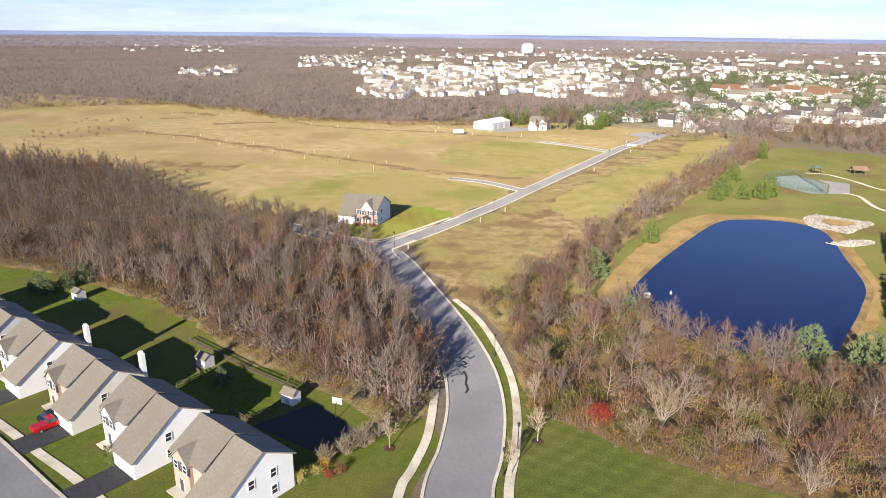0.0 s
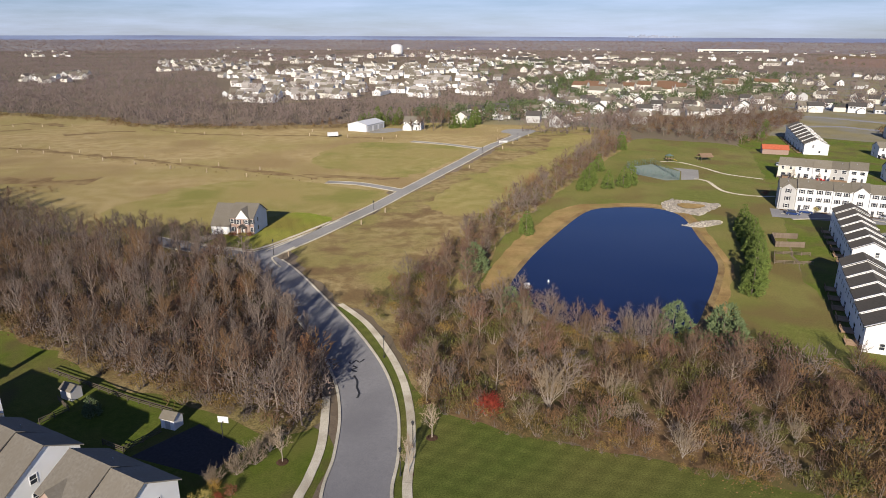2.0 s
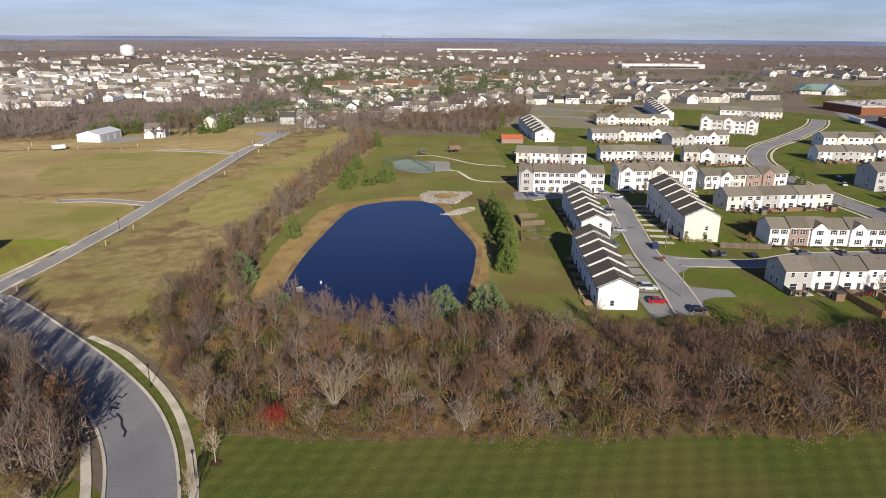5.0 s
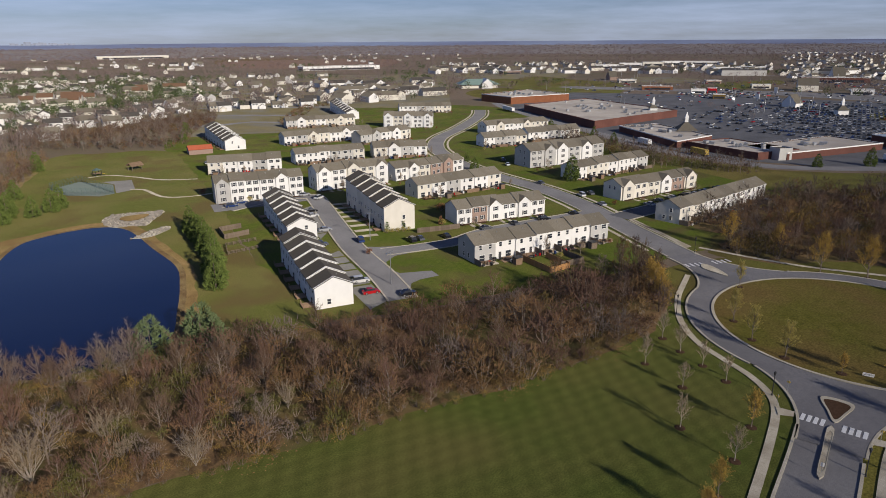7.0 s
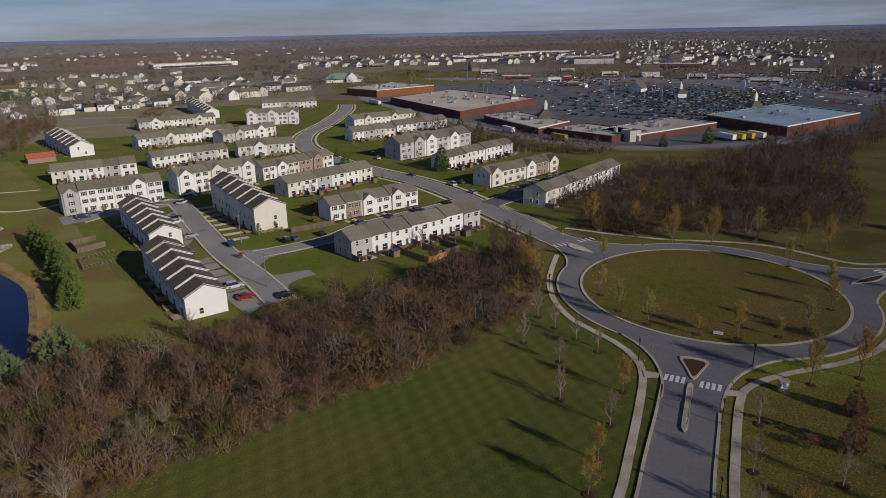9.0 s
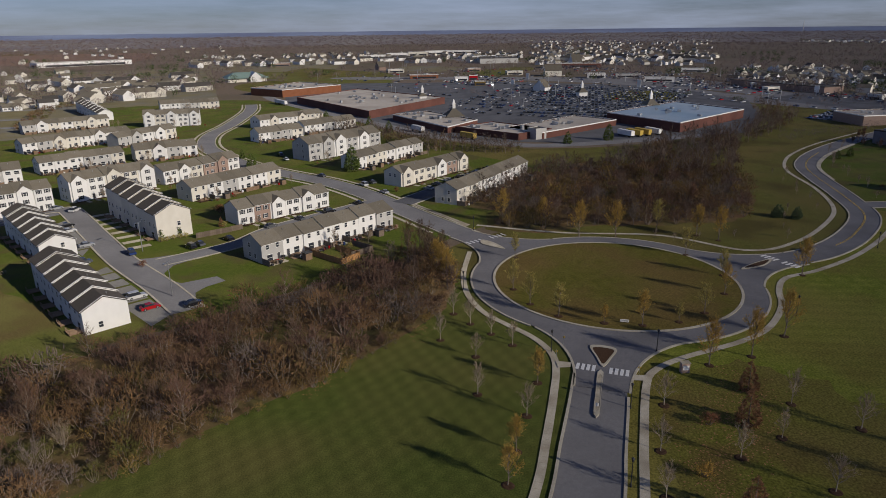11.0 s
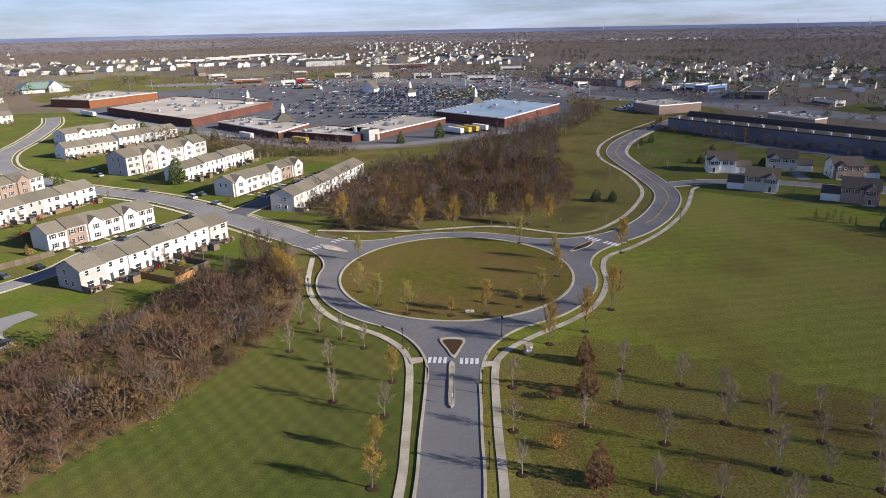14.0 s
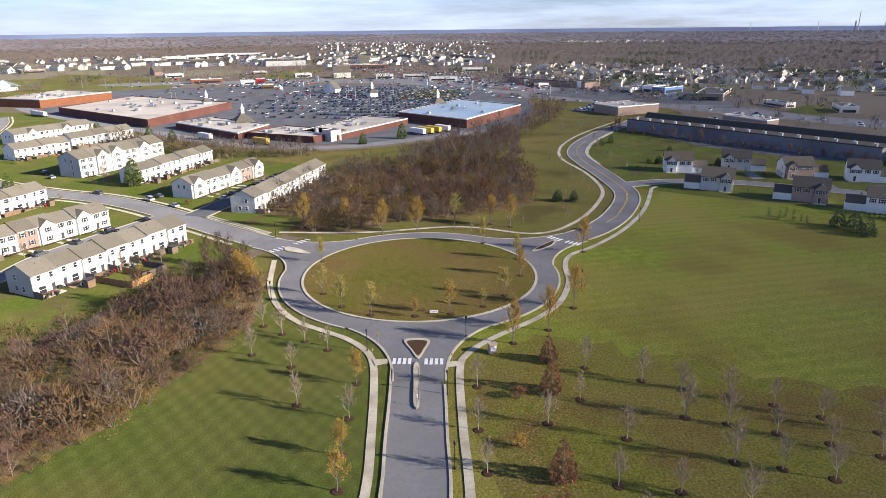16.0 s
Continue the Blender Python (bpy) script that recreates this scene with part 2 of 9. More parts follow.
M["plough"] = mat("ploughed_earth", (0.150, 0.092, 0.066), (0.190, 0.122, 0.088), 0.02, c3=(0.165, 0.112, 0.078), scale3=0.005, world_space=True)
# city towers in a pale blue that carries the haze as colour
M["skyline"] = mat("hazy_towers", (0.32, 0.36, 0.45), (0.38, 0.42, 0.51), 0.01)
M["far_green"] = mat("far_evergreens", (0.066, 0.093, 0.037), (0.101, 0.123, 0.052), 0.02, vary="island", amount=0.35, world_space=True)
M["white_wall"] = mat("white_siding", (0.78, 0.77, 0.74), (0.84, 0.83, 0.80), 0.4, rough=0.7, vary="object", amount=0.05)
M["cream_wall"] = mat("cream_siding", (0.68, 0.64, 0.55), (0.75, 0.71, 0.62), 0.4, rough=0.7, vary="object", amount=0.08)
M["grey_wall"] = mat("grey_siding", (0.47, 0.46, 0.44), (0.54, 0.53, 0.50), 0.4, rough=0.7, vary="object", amount=0.08)
M["brick_wall"] = mat("buff_brick", (0.372, 0.260, 0.202), (0.452, 0.338, 0.283), 2.0, vary="object", amount=0.08)
M["red_brick"] = mat("red_brick", (0.165, 0.070, 0.054), (0.215, 0.094, 0.072), 0.4, c3=(0.14, 0.060, 0.048), scale3=0.05)
M["orange_brick"] = mat("orange_brick", (0.30, 0.115, 0.055), (0.36, 0.15, 0.075), 0.4)
M["roof"] = mat("tan_grey_shingles", (0.164, 0.146, 0.114), (0.218, 0.195, 0.154), 2.5, rough=0.95, c3=(0.178, 0.156, 0.118), scale3=0.3, vary="object", amount=0.18, bump=0.2)
M["roof_tan"] = mat("tan_shingles", (0.174, 0.155, 0.125), (0.228, 0.206, 0.167), 2.5, rough=0.95, c3=(0.187, 0.164, 0.128), scale3=0.3, vary="object", amount=0.1, bump=0.2)
M["stake"] = mat("weathered_stake", (0.46, 0.36, 0.24), (0.56, 0.46, 0.33), 2.0, vary="object", amount=0.2)
M["young_bark"] = mat("young_bark", (0.30, 0.25, 0.195), (0.40, 0.34, 0.27), 1.5, vary="object", amount=0.2)
M["young_twig"] = mat("young_twigs", (0.29, 0.222, 0.150), (0.38, 0.298, 0.208), 0.7)
M["leafy_grass"] = mat("leaf_strewn_grass", (0.109, 0.113, 0.020), (0.147, 0.144, 0.030), 0.4, c3=(0.140, 0.113, 0.037), scale3=0.04, bump=0.4, world_space=True, grain=0.55, c4=(0.119, 0.090, 0.028), scale4=0.06)
M["roof_brown"] = mat("brown_shingles", (0.118, 0.098, 0.076), (0.156, 0.132, 0.104), 2.5, rough=0.95, vary="object", amount=0.12, bump=0.2)
M["roof_dark"] = mat("dark_shingles", (0.069, 0.064, 0.058), (0.100, 0.091, 0.083), 2.5, rough=0.95, vary="object", amount=0.12, bump=0.2)
M["roof_slate"] = mat("charcoal_shingles", (0.059, 0.053, 0.046), (0.083, 0.074, 0.064), 2.5, rough=0.95, vary="object", amount=0.12, bump=0.2)
M["roof_flat"] = mat("flat_roof_gravel", (0.344, 0.314, 0.280), (0.430, 0.396, 0.353), 0.15, c3=(0.284, 0.258, 0.232), scale3=0.03)
M["roof_blue"] = mat("blue_grey_membrane", (0.26, 0.37, 0.47), (0.33, 0.44, 0.54), 0.1, rough=0.5, c3=(0.40, 0.48, 0.55), scale3=0.03)
M["trim"] = mat("white_trim", (0.78, 0.77, 0.74), (0.82, 0.81, 0.78), 1.0, rough=0.6)
M["shutter"] = mat("dark_shutter", (0.055, 0.055, 0.062), (0.085, 0.085, 0.092), 1.0, rough=0.6)
M["glass"] = mat("window_glass", (0.03, 0.035, 0.045), (0.05, 0.055, 0.065), 0.5, rough=0.08)
M["glass"].node_tree.nodes["Principled BSDF"].inputs["Specular IOR Level"].default_value = 0.5
M["fence"] = mat("weathered_fence", (0.172, 0.133, 0.095), (0.241, 0.189, 0.142), 2.0, vary="object", amount=0.15)
M["fence_dark"] = mat("dark_fence", (0.075, 0.060, 0.046), (0.11, 0.09, 0.07), 2.0, vary="object", amount=0.15)
M["fence_new"] = mat("cedar_fence", (0.45, 0.24, 0.09), (0.55, 0.31, 0.13), 2.0, vary="object", amount=0.1)
M["metal"] = mat("grey_metal", (0.42, 0.43, 0.44), (0.5, 0.51, 0.52), 1.0, rough=0.4, metal=0.7)
M["dark_metal"] = mat("dark_metal", (0.03, 0.03, 0.032), (0.05, 0.05, 0.052), 1.0, rough=0.4)
M["rubber"] = mat("tyre_rubber", (0.02, 0.02, 0.02), (0.03, 0.03, 0.03), 3.0, rough=0.9)
M["deck"] = mat("deck_wood", (0.206, 0.138, 0.086), (0.292, 0.198, 0.129), 1.0, vary="object", amount=0.2)


def car_paint(name, c, metal=0.2):
    m = mat(name, c, tuple(min(1, v * 1.08) for v in c), 0.5, rough=0.25, metal=metal)
    m.node_tree.nodes["Principled BSDF"].inputs["Coat Weight"].default_value = 0.6
    return m


CAR_COLOURS = {"white": (0.75, 0.75, 0.74), "black": (0.02, 0.02, 0.024), "silver": (0.45, 0.46, 0.48), "red": (0.50, 0.015, 0.02),
               "blue": (0.03, 0.06, 0.18), "grey": (0.13, 0.135, 0.145), "tan": (0.36, 0.31, 0.23), "green": (0.03, 0.09, 0.06)}
for k, c in CAR_COLOURS.items():
    M["car_" + k] = car_paint("car_paint_" + k, c)

wm = bpy.data.materials.new("pond_water")
wm.use_nodes = True
wb = wm.node_tree.nodes["Principled BSDF"]
wb.inputs["Base Color"].default_value, wb.inputs["Roughness"].default_value, wb.inputs["IOR"].default_value = (0.004, 0.012, 0.058, 1), 0.07, 1.33
wn, wb2 = wm.node_tree.nodes.new("ShaderNodeTexNoise"), wm.node_tree.nodes.new("ShaderNodeBump")
wn.inputs["Scale"].default_value, wn.inputs["Detail"].default_value = 0.9, 5
wb2.inputs["Strength"].default_value, wb2.inputs["Distance"].default_value = 0.12, 0.05
wg = wm.node_tree.nodes.new("ShaderNodeNewGeometry")
wm.node_tree.links.new(wg.outputs["Position"], wn.inputs["Vector"])
wm.node_tree.links.new(wn.outputs["Fac"], wb2.inputs["Height"])
wm.node_tree.links.new(wb2.outputs["Normal"], wb.inputs["Normal"])
M["water"] = wm


# ---------------- mesh tools ----------------
class Build:
    """Collects polygons with a material slot each."""

    def __init__(self):
        self.v, self.f, self.m = [], [], []

    def poly(self, pts, m=0):
        n = len(self.v)
        self.v.extend(pts)
        self.f.append(tuple(range(n, n + len(pts))))
        self.m.append(m)
        return self

    def box(self, x0, y0, z0, x1, y1, z1, m=0):
        n = len(self.v)
        self.v.extend([(x0, y0, z0), (x1, y0, z0), (x1, y1, z0), (x0, y1, z0), (x0, y0, z1), (x1, y0, z1), (x1, y1, z1), (x0, y1, z1)])
        for q in ((3, 2, 1, 0), (4, 5, 6, 7), (0, 1, 5, 4), (1, 2, 6, 5), (2, 3, 7, 6), (3, 0, 4, 7)):
            self.f.append(tuple(n + i for i in q))
            self.m.append(m)
        return self

    def prism(self, low, high, m=0):
        """Closed solid between two rings of equal count, low and high."""
        n, k = len(self.v), len(low)
        self.v.extend(low)
        self.v.extend(high)
        self.f.append(tuple(n + i for i in reversed(range(k))))
        self.f.append(tuple(n + k + i for i in range(k)))
        self.m += [m, m]
        for i in range(k):
            j = (i + 1) % k
            self.f.append((n + i, n + j, n + k + j, n + k + i))
            self.m.append(m)
        return self

    def cyl(self, x, y, z0, z1, r0, r1=None, k=8, m=0):
        r1 = r0 if r1 is None else r1
        ring = [(math.cos(a), math.sin(a)) for a in (2 * math.pi * i / k for i in range(k))]
        return self.prism([(x + r0 * c, y + r0 * s, z0) for c, s in ring], [(x + r1 * c, y + r1 * s, z1) for c, s in ring], m)

    def mesh(self, name, mats):
        me = bpy.data.meshes.new(name)
        me.from_pydata(self.v, [], self.f)
        for mt in mats:
            me.materials.append(M[mt])
        me.polygons.foreach_set("material_index", self.m)
        me.update()
        return me


def tri_mesh(name, v, t, mats, idx=None):
    me = bpy.data.meshes.new(name)
    v, t = np.asarray(v, np.float32), np.asarray(t, np.int32)
    me.vertices.add(len(v))
    me.vertices.foreach_set("co", v.ravel())
    me.loops.add(t.size)
    me.loops.foreach_set("vertex_index", t.ravel())
    me.polygons.add(len(t))
    me.polygons.foreach_set("loop_start", np.arange(0, t.size, 3, dtype=np.int32))
    for mt in mats:
        me.materials.append(M[mt])
    if idx is not None:
        me.polygons.foreach_set("material_index", np.asarray(idx, np.int32))
    me.update(calc_edges=True)
    me.shade_flat()
    return me


def part(name, b, material, parent, label=""):
    """Links a Build or a mesh as one mesh object under a thing or a part."""
    mats = material if isinstance(material, (list, tuple)) else [material]
    ob = new(name, b.mesh(name, mats) if isinstance(b, Build) else b)
    ob.parent = parent
    if label:
        ob["label"] = label
    return ob


def thing(name, m, label, category, group=""):
    ob = new(name)
    ob.matrix_basis = m
    return tagged(ob, label, category, group)


def spline(pts, step=2.0, closed=False):
    """A smooth curve through plan points, at even steps."""
    p = [Vector(q) for q in pts]
    n = len(p)
    out = []
    for i in range(n if closed else n - 1):
        a, b, c, d = (p[(i - 1) % n], p[i], p[(i + 1) % n], p[(i + 2) % n]) if closed else (p[max(i - 1, 0)], p[i], p[i + 1], p[min(i + 2, n - 1)])
        k = max(2, int((c - b).length / step))
        for j in range(k):
            u = j / k
            out.append(0.5 * ((2 * b) + (c - a) * u + (2 * a - 5 * b + 4 * c - d) * u * u + (3 * b - a - 3 * c + d) * u ** 3))
    if not closed:
        out.append(p[-1])
    return out


def patch(name, pts, z, material, label, category, smooth=True, rough=0.0, seed=1):
    """A flat piece of ground with a soft or straight outline."""
    ring = spline(pts, 3.0, True) if smooth else [Vector(q) for q in pts]
    if rough:
        ring = [q + rough * Vector((noise.noise((q.x * 0.15, q.y * 0.15, seed)), noise.noise((q.x * 0.15, q.y * 0.15, seed + 9)))) for q in ring]
    bm = bmesh.new()
    face = bm.faces.new([bm.verts.new((q.x, q.y, z)) for q in ring])
    face.normal_update()
    if face.normal.z < 0:
        face.normal_flip()
    bmesh.ops.triangulate(bm, faces=bm.faces[:])
    me = bpy.data.meshes.new(name)
    bm.to_mesh(me)
    bm.free()
    me.materials.append(M[material])
    return tagged(new(name, me), label, category, kind="structure")


def sides(line, half):
    """Left and right offset points of a plan line."""
    left, right = [], []
    for i, q in enumerate(line):
        d = (line[min(i + 1, len(line) - 1)] - line[max(i - 1, 0)]).normalized()
        nrm = Vector((-d.y, d.x))
        left.append(q + nrm * half)
        right.append(q - nrm * half)
    return left, right


FLARES = []  # outlines of the widened road mouths
ROADS = []  # centre lines and half widths, for kerbs and trees to keep off


def inside_road(q, skip=None, grow=0.0):
    if any(in_poly(q.x, q.y, f) for f in FLARES):
        return True
    for line, half, tag in ROADS:
        if tag == skip:
            continue
        if tag == "ring":
            if 30.7 - grow < (q - line[0]).length < half + grow:
                return True
            continue
        for p in line:
            if (p - q).length < half + grow:
                return True
    return False


def ribbon(name, pts, width, z, material, label, category, step=2.0, raw=False):
    line = pts if raw else spline(pts, step)
    left, right = sides(line, width / 2)
    b = Build()
    b.v = [(q.x, q.y, z) for q in left] + [(q.x, q.y, z) for q in right]
    n = len(line)
    b.f = [(n + i, n + i + 1, i + 1, i) for i in range(n - 1)]
    b.m = [0] * (n - 1)
    return tagged(new(name, b.mesh(name, [material])), label, category, kind="structure")


def kerb_along(line, tag, name="kerb", all_of=False):
    """A raised concrete kerb along a plan line, left out where it would cross another road."""
    b = Build()
    l1, l2 = sides(line, 0.24)
    n = len(line)
    keep = [all_of or not inside_road(q, tag, -0.3) for q in line]
    for i in range(n - 1):
        if keep[i] and keep[i + 1]:
            b.prism([(l1[i].x, l1[i].y, 0), (l2[i].x, l2[i].y, 0), (l2[i + 1].x, l2[i + 1].y, 0), (l1[i + 1].x, l1[i + 1].y, 0)],
                    [(l1[i].x, l1[i].y, 0.24), (l2[i].x, l2[i].y, 0.24), (l2[i + 1].x, l2[i + 1].y, 0.24), (l1[i + 1].x, l1[i + 1].y, 0.24)])
    return tagged(new(name, b.mesh(name, ["kerb"])), "pale concrete kerb along the road edge", "kerb", kind="structure")


def in_poly(x, y, poly):
    c, j = False, len(poly) - 1
    for i in range(len(poly)):
        (xi, yi), (xj, yj) = poly[i], poly[j]
        if (yi > y) != (yj > y) and x < (xj - xi) * (y - yi) / (yj - yi) + xi:
            c = not c
        j = i
    return c


def scatter(poly, gap, rng, limit=9999):
    """Random plan points inside an outline, no two nearer than gap."""
    xs, ys = [p[0] for p in poly], [p[1] for p in poly]
    x0, x1, y0, y1 = min(xs), max(xs), min(ys), max(ys)
    tries, got, cells = int((x1 - x0) * (y1 - y0) / gap ** 2 * 5), [], {}
    for _ in range(tries):
        x, y = rng.uniform(x0, x1), rng.uniform(y0, y1)
        c = (int(x // gap), int(y // gap))
        if not in_poly(x, y, poly):
            continue
        if any((x - a) ** 2 + (y - b) ** 2 < gap * gap for i in (-1, 0, 1) for j in (-1, 0, 1) for a, b in cells.get((c[0] + i, c[1] + j), ())):
            continue
        cells.setdefault(c, []).append((x, y))
        got.append((x, y))
        if len(got) >= limit:
            break
    return got

# ---------------- ground ----------------
CX, CY = 164.0, -5.4  # centre of the roundabout
b = Build()
R_FAR, SEG = 4900.0, 48
rings = [0.0, 700.0, 1600.0, 3000.0, R_FAR]
for i in range(len(rings) - 1):
    for k in range(SEG):
        a0, a1 = 2 * math.pi * k / SEG, 2 * math.pi * (k + 1) / SEG
        q = [(rings[i] * math.cos(a0), rings[i] * math.sin(a0), 0), (rings[i + 1] * math.cos(a0), rings[i + 1] * math.sin(a0), 0),
             (rings[i + 1] * math.cos(a1), rings[i + 1] * math.sin(a1), 0), (rings[i] * math.cos(a1), rings[i] * math.sin(a1), 0)]
        b.poly(q if i else q[1:3] + [q[0]])
tagged(new("ground", b.mesh("ground", ["ground"])), "brown and olive winter ground", "ground", kind="structure")

HEDGE_W = [(16.5, 151.2), (30.5, 173.6), (46.1, 201.9), (69.2, 237.4), (120.4, 312.4), (181.0, 397.8)]
HEDGE_E = [(37.9, 156.4), (55.5, 194.8), (81.9, 232.8), (113.7, 276.5), (188.5, 377.4)]
POND = [(45.0, 151.4), (56.0, 171.5), (72.0, 194.0), (94.0, 221.0), (107.3, 226.0), (122.5, 222.0), (127.0, 209.5), (118.3, 182.3),
        (111.0, 161.0), (101.0, 146.0), (90.5, 132.9), (79.0, 120.5), (65.5, 119.5), (54.0, 126.0), (46.5, 137.8)]
WOOD_L = [(-127.0, 174.3), (-96.6, 161.8), (-67.7, 145.5), (-38.6, 118.8), (-18.3, 104.1), (-5.5, 97.0), (-1.5, 106.4), (-4.5, 127.4),
          (-13.0, 153.0), (-25.0, 178.0), (-41.0, 192.0), (-62.7, 206.8), (-105.6, 242.1), (-146.5, 280.2), (-215.0, 302.0), (-215.0, 230.0)]
WOOD_R = [(16.5, 102.0), (24.6, 93.8), (33.4, 86.5), (43.2, 82.2), (55.9, 74.5), (66.6, 67.5), (76.5, 63.0), (89.4, 55.5), (98.3, 49.5),
          (112.2, 42.5), (131.5, 34.6), (141.8, 32.9), (155.6, 34.6), (170.0, 38.5), (178.0, 46.2), (164.4, 56.6), (149.4, 64.8), (132.7, 75.1),
          (115.9, 85.5), (105.2, 93.7), (90.6, 103.7), (76.0, 111.0), (59.0, 118.0), (44.4, 133.5), (37.0, 150.0), (17.0, 146.0), (14.5, 125.0)]
WOOD_E = [(206.0, 33.0), (202.3, 18.6), (213.5, -3.0), (221.0, -30.0), (233.4, -49.0), (275.8, -58.7), (313.0, -54.5), (311.1, -26.7),
          (301.2, -2.0), (279.2, 8.8), (255.4, 20.0), (225.7, 31.8)]

patch("dry_field", [(-22, 190), (3, 222), (33, 268), (79, 337), (129, 420), (190, 430), (170, 470), (60, 482), (-33, 482), (-89, 494), (-121, 505), (-140, 526), (-152, 547), (-198, 567), (-234, 594), (-420, 660),
                    (-520, 560), (-420, 400), (-216, 305), (-146, 284), (-105, 244), (-62, 208), (-38, 195)], 0.02, "field",
      "wide tan dry-grass field of unsold house lots", "field", rough=5)
patch("weedy_strip", [(-9, 196), (9, 219), (40, 268), (84, 336), (134, 418), (195, 425), (181, 398), (120, 312), (69, 237), (46, 202), (30, 174),
                      (16.5, 151), (9, 140), (2, 155), (-6, 176)], 0.03, "scrub", "patchy brown weedy grass beside the field road", "field", rough=3)
patch("green_field", [(-78, 246), (-68, 271), (-48, 292), (-15, 296), (9, 277), (27, 264), (8, 234), (-11, 211), (-24, 199), (-40, 206), (-60, 222)], 0.035, "field_green",
      "greener grass around the lone house", "grass", rough=4)
patch("green_field", [(-4, 342), (18, 394), (55, 388), (83, 361), (60, 321), (38, 294), (14, 310)], 0.035, "field_green", "greener square of young field grass", "grass", rough=4)
patch("green_field", [(44, 252), (83, 308), (122, 352), (150, 400), (175, 395), (125, 325), (85, 265), (58, 226), (42, 228)], 0.036, "field_green",
      "green strip of grass along the hedgerow", "grass", rough=4)
def weed_band(pts, wide, seed):
    line = spline(pts, 3.0)
    l, r = sides(line, wide / 2)
    ring = [(q.x, q.y) for q in l] + [(q.x, q.y) for q in reversed(r)]
    patch("weed_band", ring, 0.034, "weeds", "band of dark dry weeds across the field", "weeds", smooth=False, rough=wide * 0.9, seed=seed)


for i, (pts, wide) in enumerate((([(-205, 424), (-180, 410.9), (-157, 402.2), (-144, 393), (-123.8, 379.8), (-105.7, 368), (-88.9, 358.6), (-77.7, 349), (-66, 341.6), (-50, 332.4), (-34, 322), (-15, 307), (-2, 298)], 5),
                                 ([(-115, 480), (-91, 457), (-71, 446), (-47, 438), (-4, 430), (18, 419), (46, 410)], 4), ([(-158, 456), (-146, 461), (-134, 466), (-119, 468)], 8),
                                 ([(-150, 312), (-135, 316), (-118, 308), (-101, 302)], 16), ([(-216, 512), (-200, 520), (-182, 512), (-170, 499)], 9), ([(-204, 482), (-188, 488)], 5),
                                 ([(-8, 306), (15, 296), (34, 290)], 5), ([(-4, 210), (6, 222), (16, 236)], 4))):
    weed_band(pts, wide, 20 + i)
patch("park_lawn", [(38, 157), (56, 195), (82, 233), (114, 277), (189, 378), (215, 372), (240, 345), (205, 275), (168, 214), (150, 185), (128, 150), (105, 100),
                    (85, 105), (58, 118), (42, 138)], 0.025, "lawn_park", "yellow-green park lawn round the pond", "lawn", rough=2)
patch("pond_bank", [(38, 151), (49, 175), (65, 199), (88, 227), (107, 231.5), (126, 226.5), (130.5, 210), (121.5, 181.5), (114, 160), (104, 144.5), (93, 130), (80, 116), (64, 114), (50, 122), (40, 137)],
      0.045, "bank", "tan reed-grass bank round the pond", "bank", rough=1.2)
patch("estate_lawn", [(100, 110), (128, 150), (168, 214), (205, 275), (240, 345), (300, 420), (420, 480), (540, 380), (560, 290), (470, 190), (400, 130), (340, 80),
                      (310, 20), (290, -10), (205, 36), (178, 48), (150, 66), (116, 88)], 0.022, "lawn_yard", "green grass between the townhouse rows", "lawn", rough=2)
patch("inner_lawn", [(2, 60), (3, 77), (5, 90), (6.5, 101), (5.5, 115), (2, 133), (-3, 148), (5, 146), (11, 128), (15, 110), (24, 94), (33, 87), (56, 75), (77, 64), (98, 50), (131, 35), (150, 36), (160, 30), (135, 5), (127, -3), (103, -2.5), (77, -1), (52, 1.5), (28, 12), (9, 35)], 0.03, "lawn", "mown green lawn with faint mowing stripes", "lawn")
patch("east_meadow", [(76, -1), (113, -2.8), (127, -4), (132, -20), (150, -34), (172, -40), (186, -47), (198, -62), (218, -78), (243, -90), (252, -94), (232, -122), (205, -170), (170, -230),
                      (60, -240), (-20, -180), (-30, -60), (-4, 30), (8, 35), (27, 12), (52, 1.5)], 0.03, "lawn_east", "broad green meadow dotted with young trees", "lawn")
patch("leafy_verge", [(40, -13), (64, -12.8), (80, -12.3), (100, -13.2), (113, -14.6), (121, -22), (124, -34), (117, -44), (112, -56), (103, -70), (94, -86), (70, -96), (40, -80)], 0.042, "leafy_grass", "thin brown grass strewn with leaves under young trees", "grass", rough=7)
patch("verge_lawn", [(206, 36), (200, 18), (206, -8), (197, -40), (188, -46), (200, -63), (220, -75), (245, -86), (300, -91), (335, -96), (360, -106), (395, -127),
                     (440, -160), (470, -120), (420, -60), (350, -10), (320, 10), (300, 20), (260, 30)], 0.024, "lawn_verge",
      "grass slope between road and bare wood", "lawn", rough=2)
patch("house_lawn", [(262, -92), (300, -91), (335, -95), (360, -104), (395, -125), (440, -158), (400, -155), (340, -185), (285, -230), (230, -290), (150, -280), (172, -225),
                     (205, -170), (233, -122), (244, -100)], 0.026, "lawn_yard", "green lawns round the detached houses", "lawn", rough=2)
patch("yard_lawn", [(-127, 176), (-97, 163), (-68, 147), (-38, 120), (-18, 106), (-4, 98), (0, 90), (-4, 78), (-8, 55), (-60, 45), (-140, 110), (-160, 170)], 0.025,
      "lawn_yard", "green back yards of the detached houses", "lawn")
patch("forest_floor", WOOD_L, 0.04, "litter", "brown leaf litter under bare trees", "forest floor", rough=3)
patch("forest_floor", WOOD_R, 0.05, "litter", "brown leaf litter under bare trees and brush", "forest floor", rough=2)
patch("forest_floor", WOOD_E, 0.05, "litter", "brown leaf litter under a bare grove", "forest floor", rough=3)
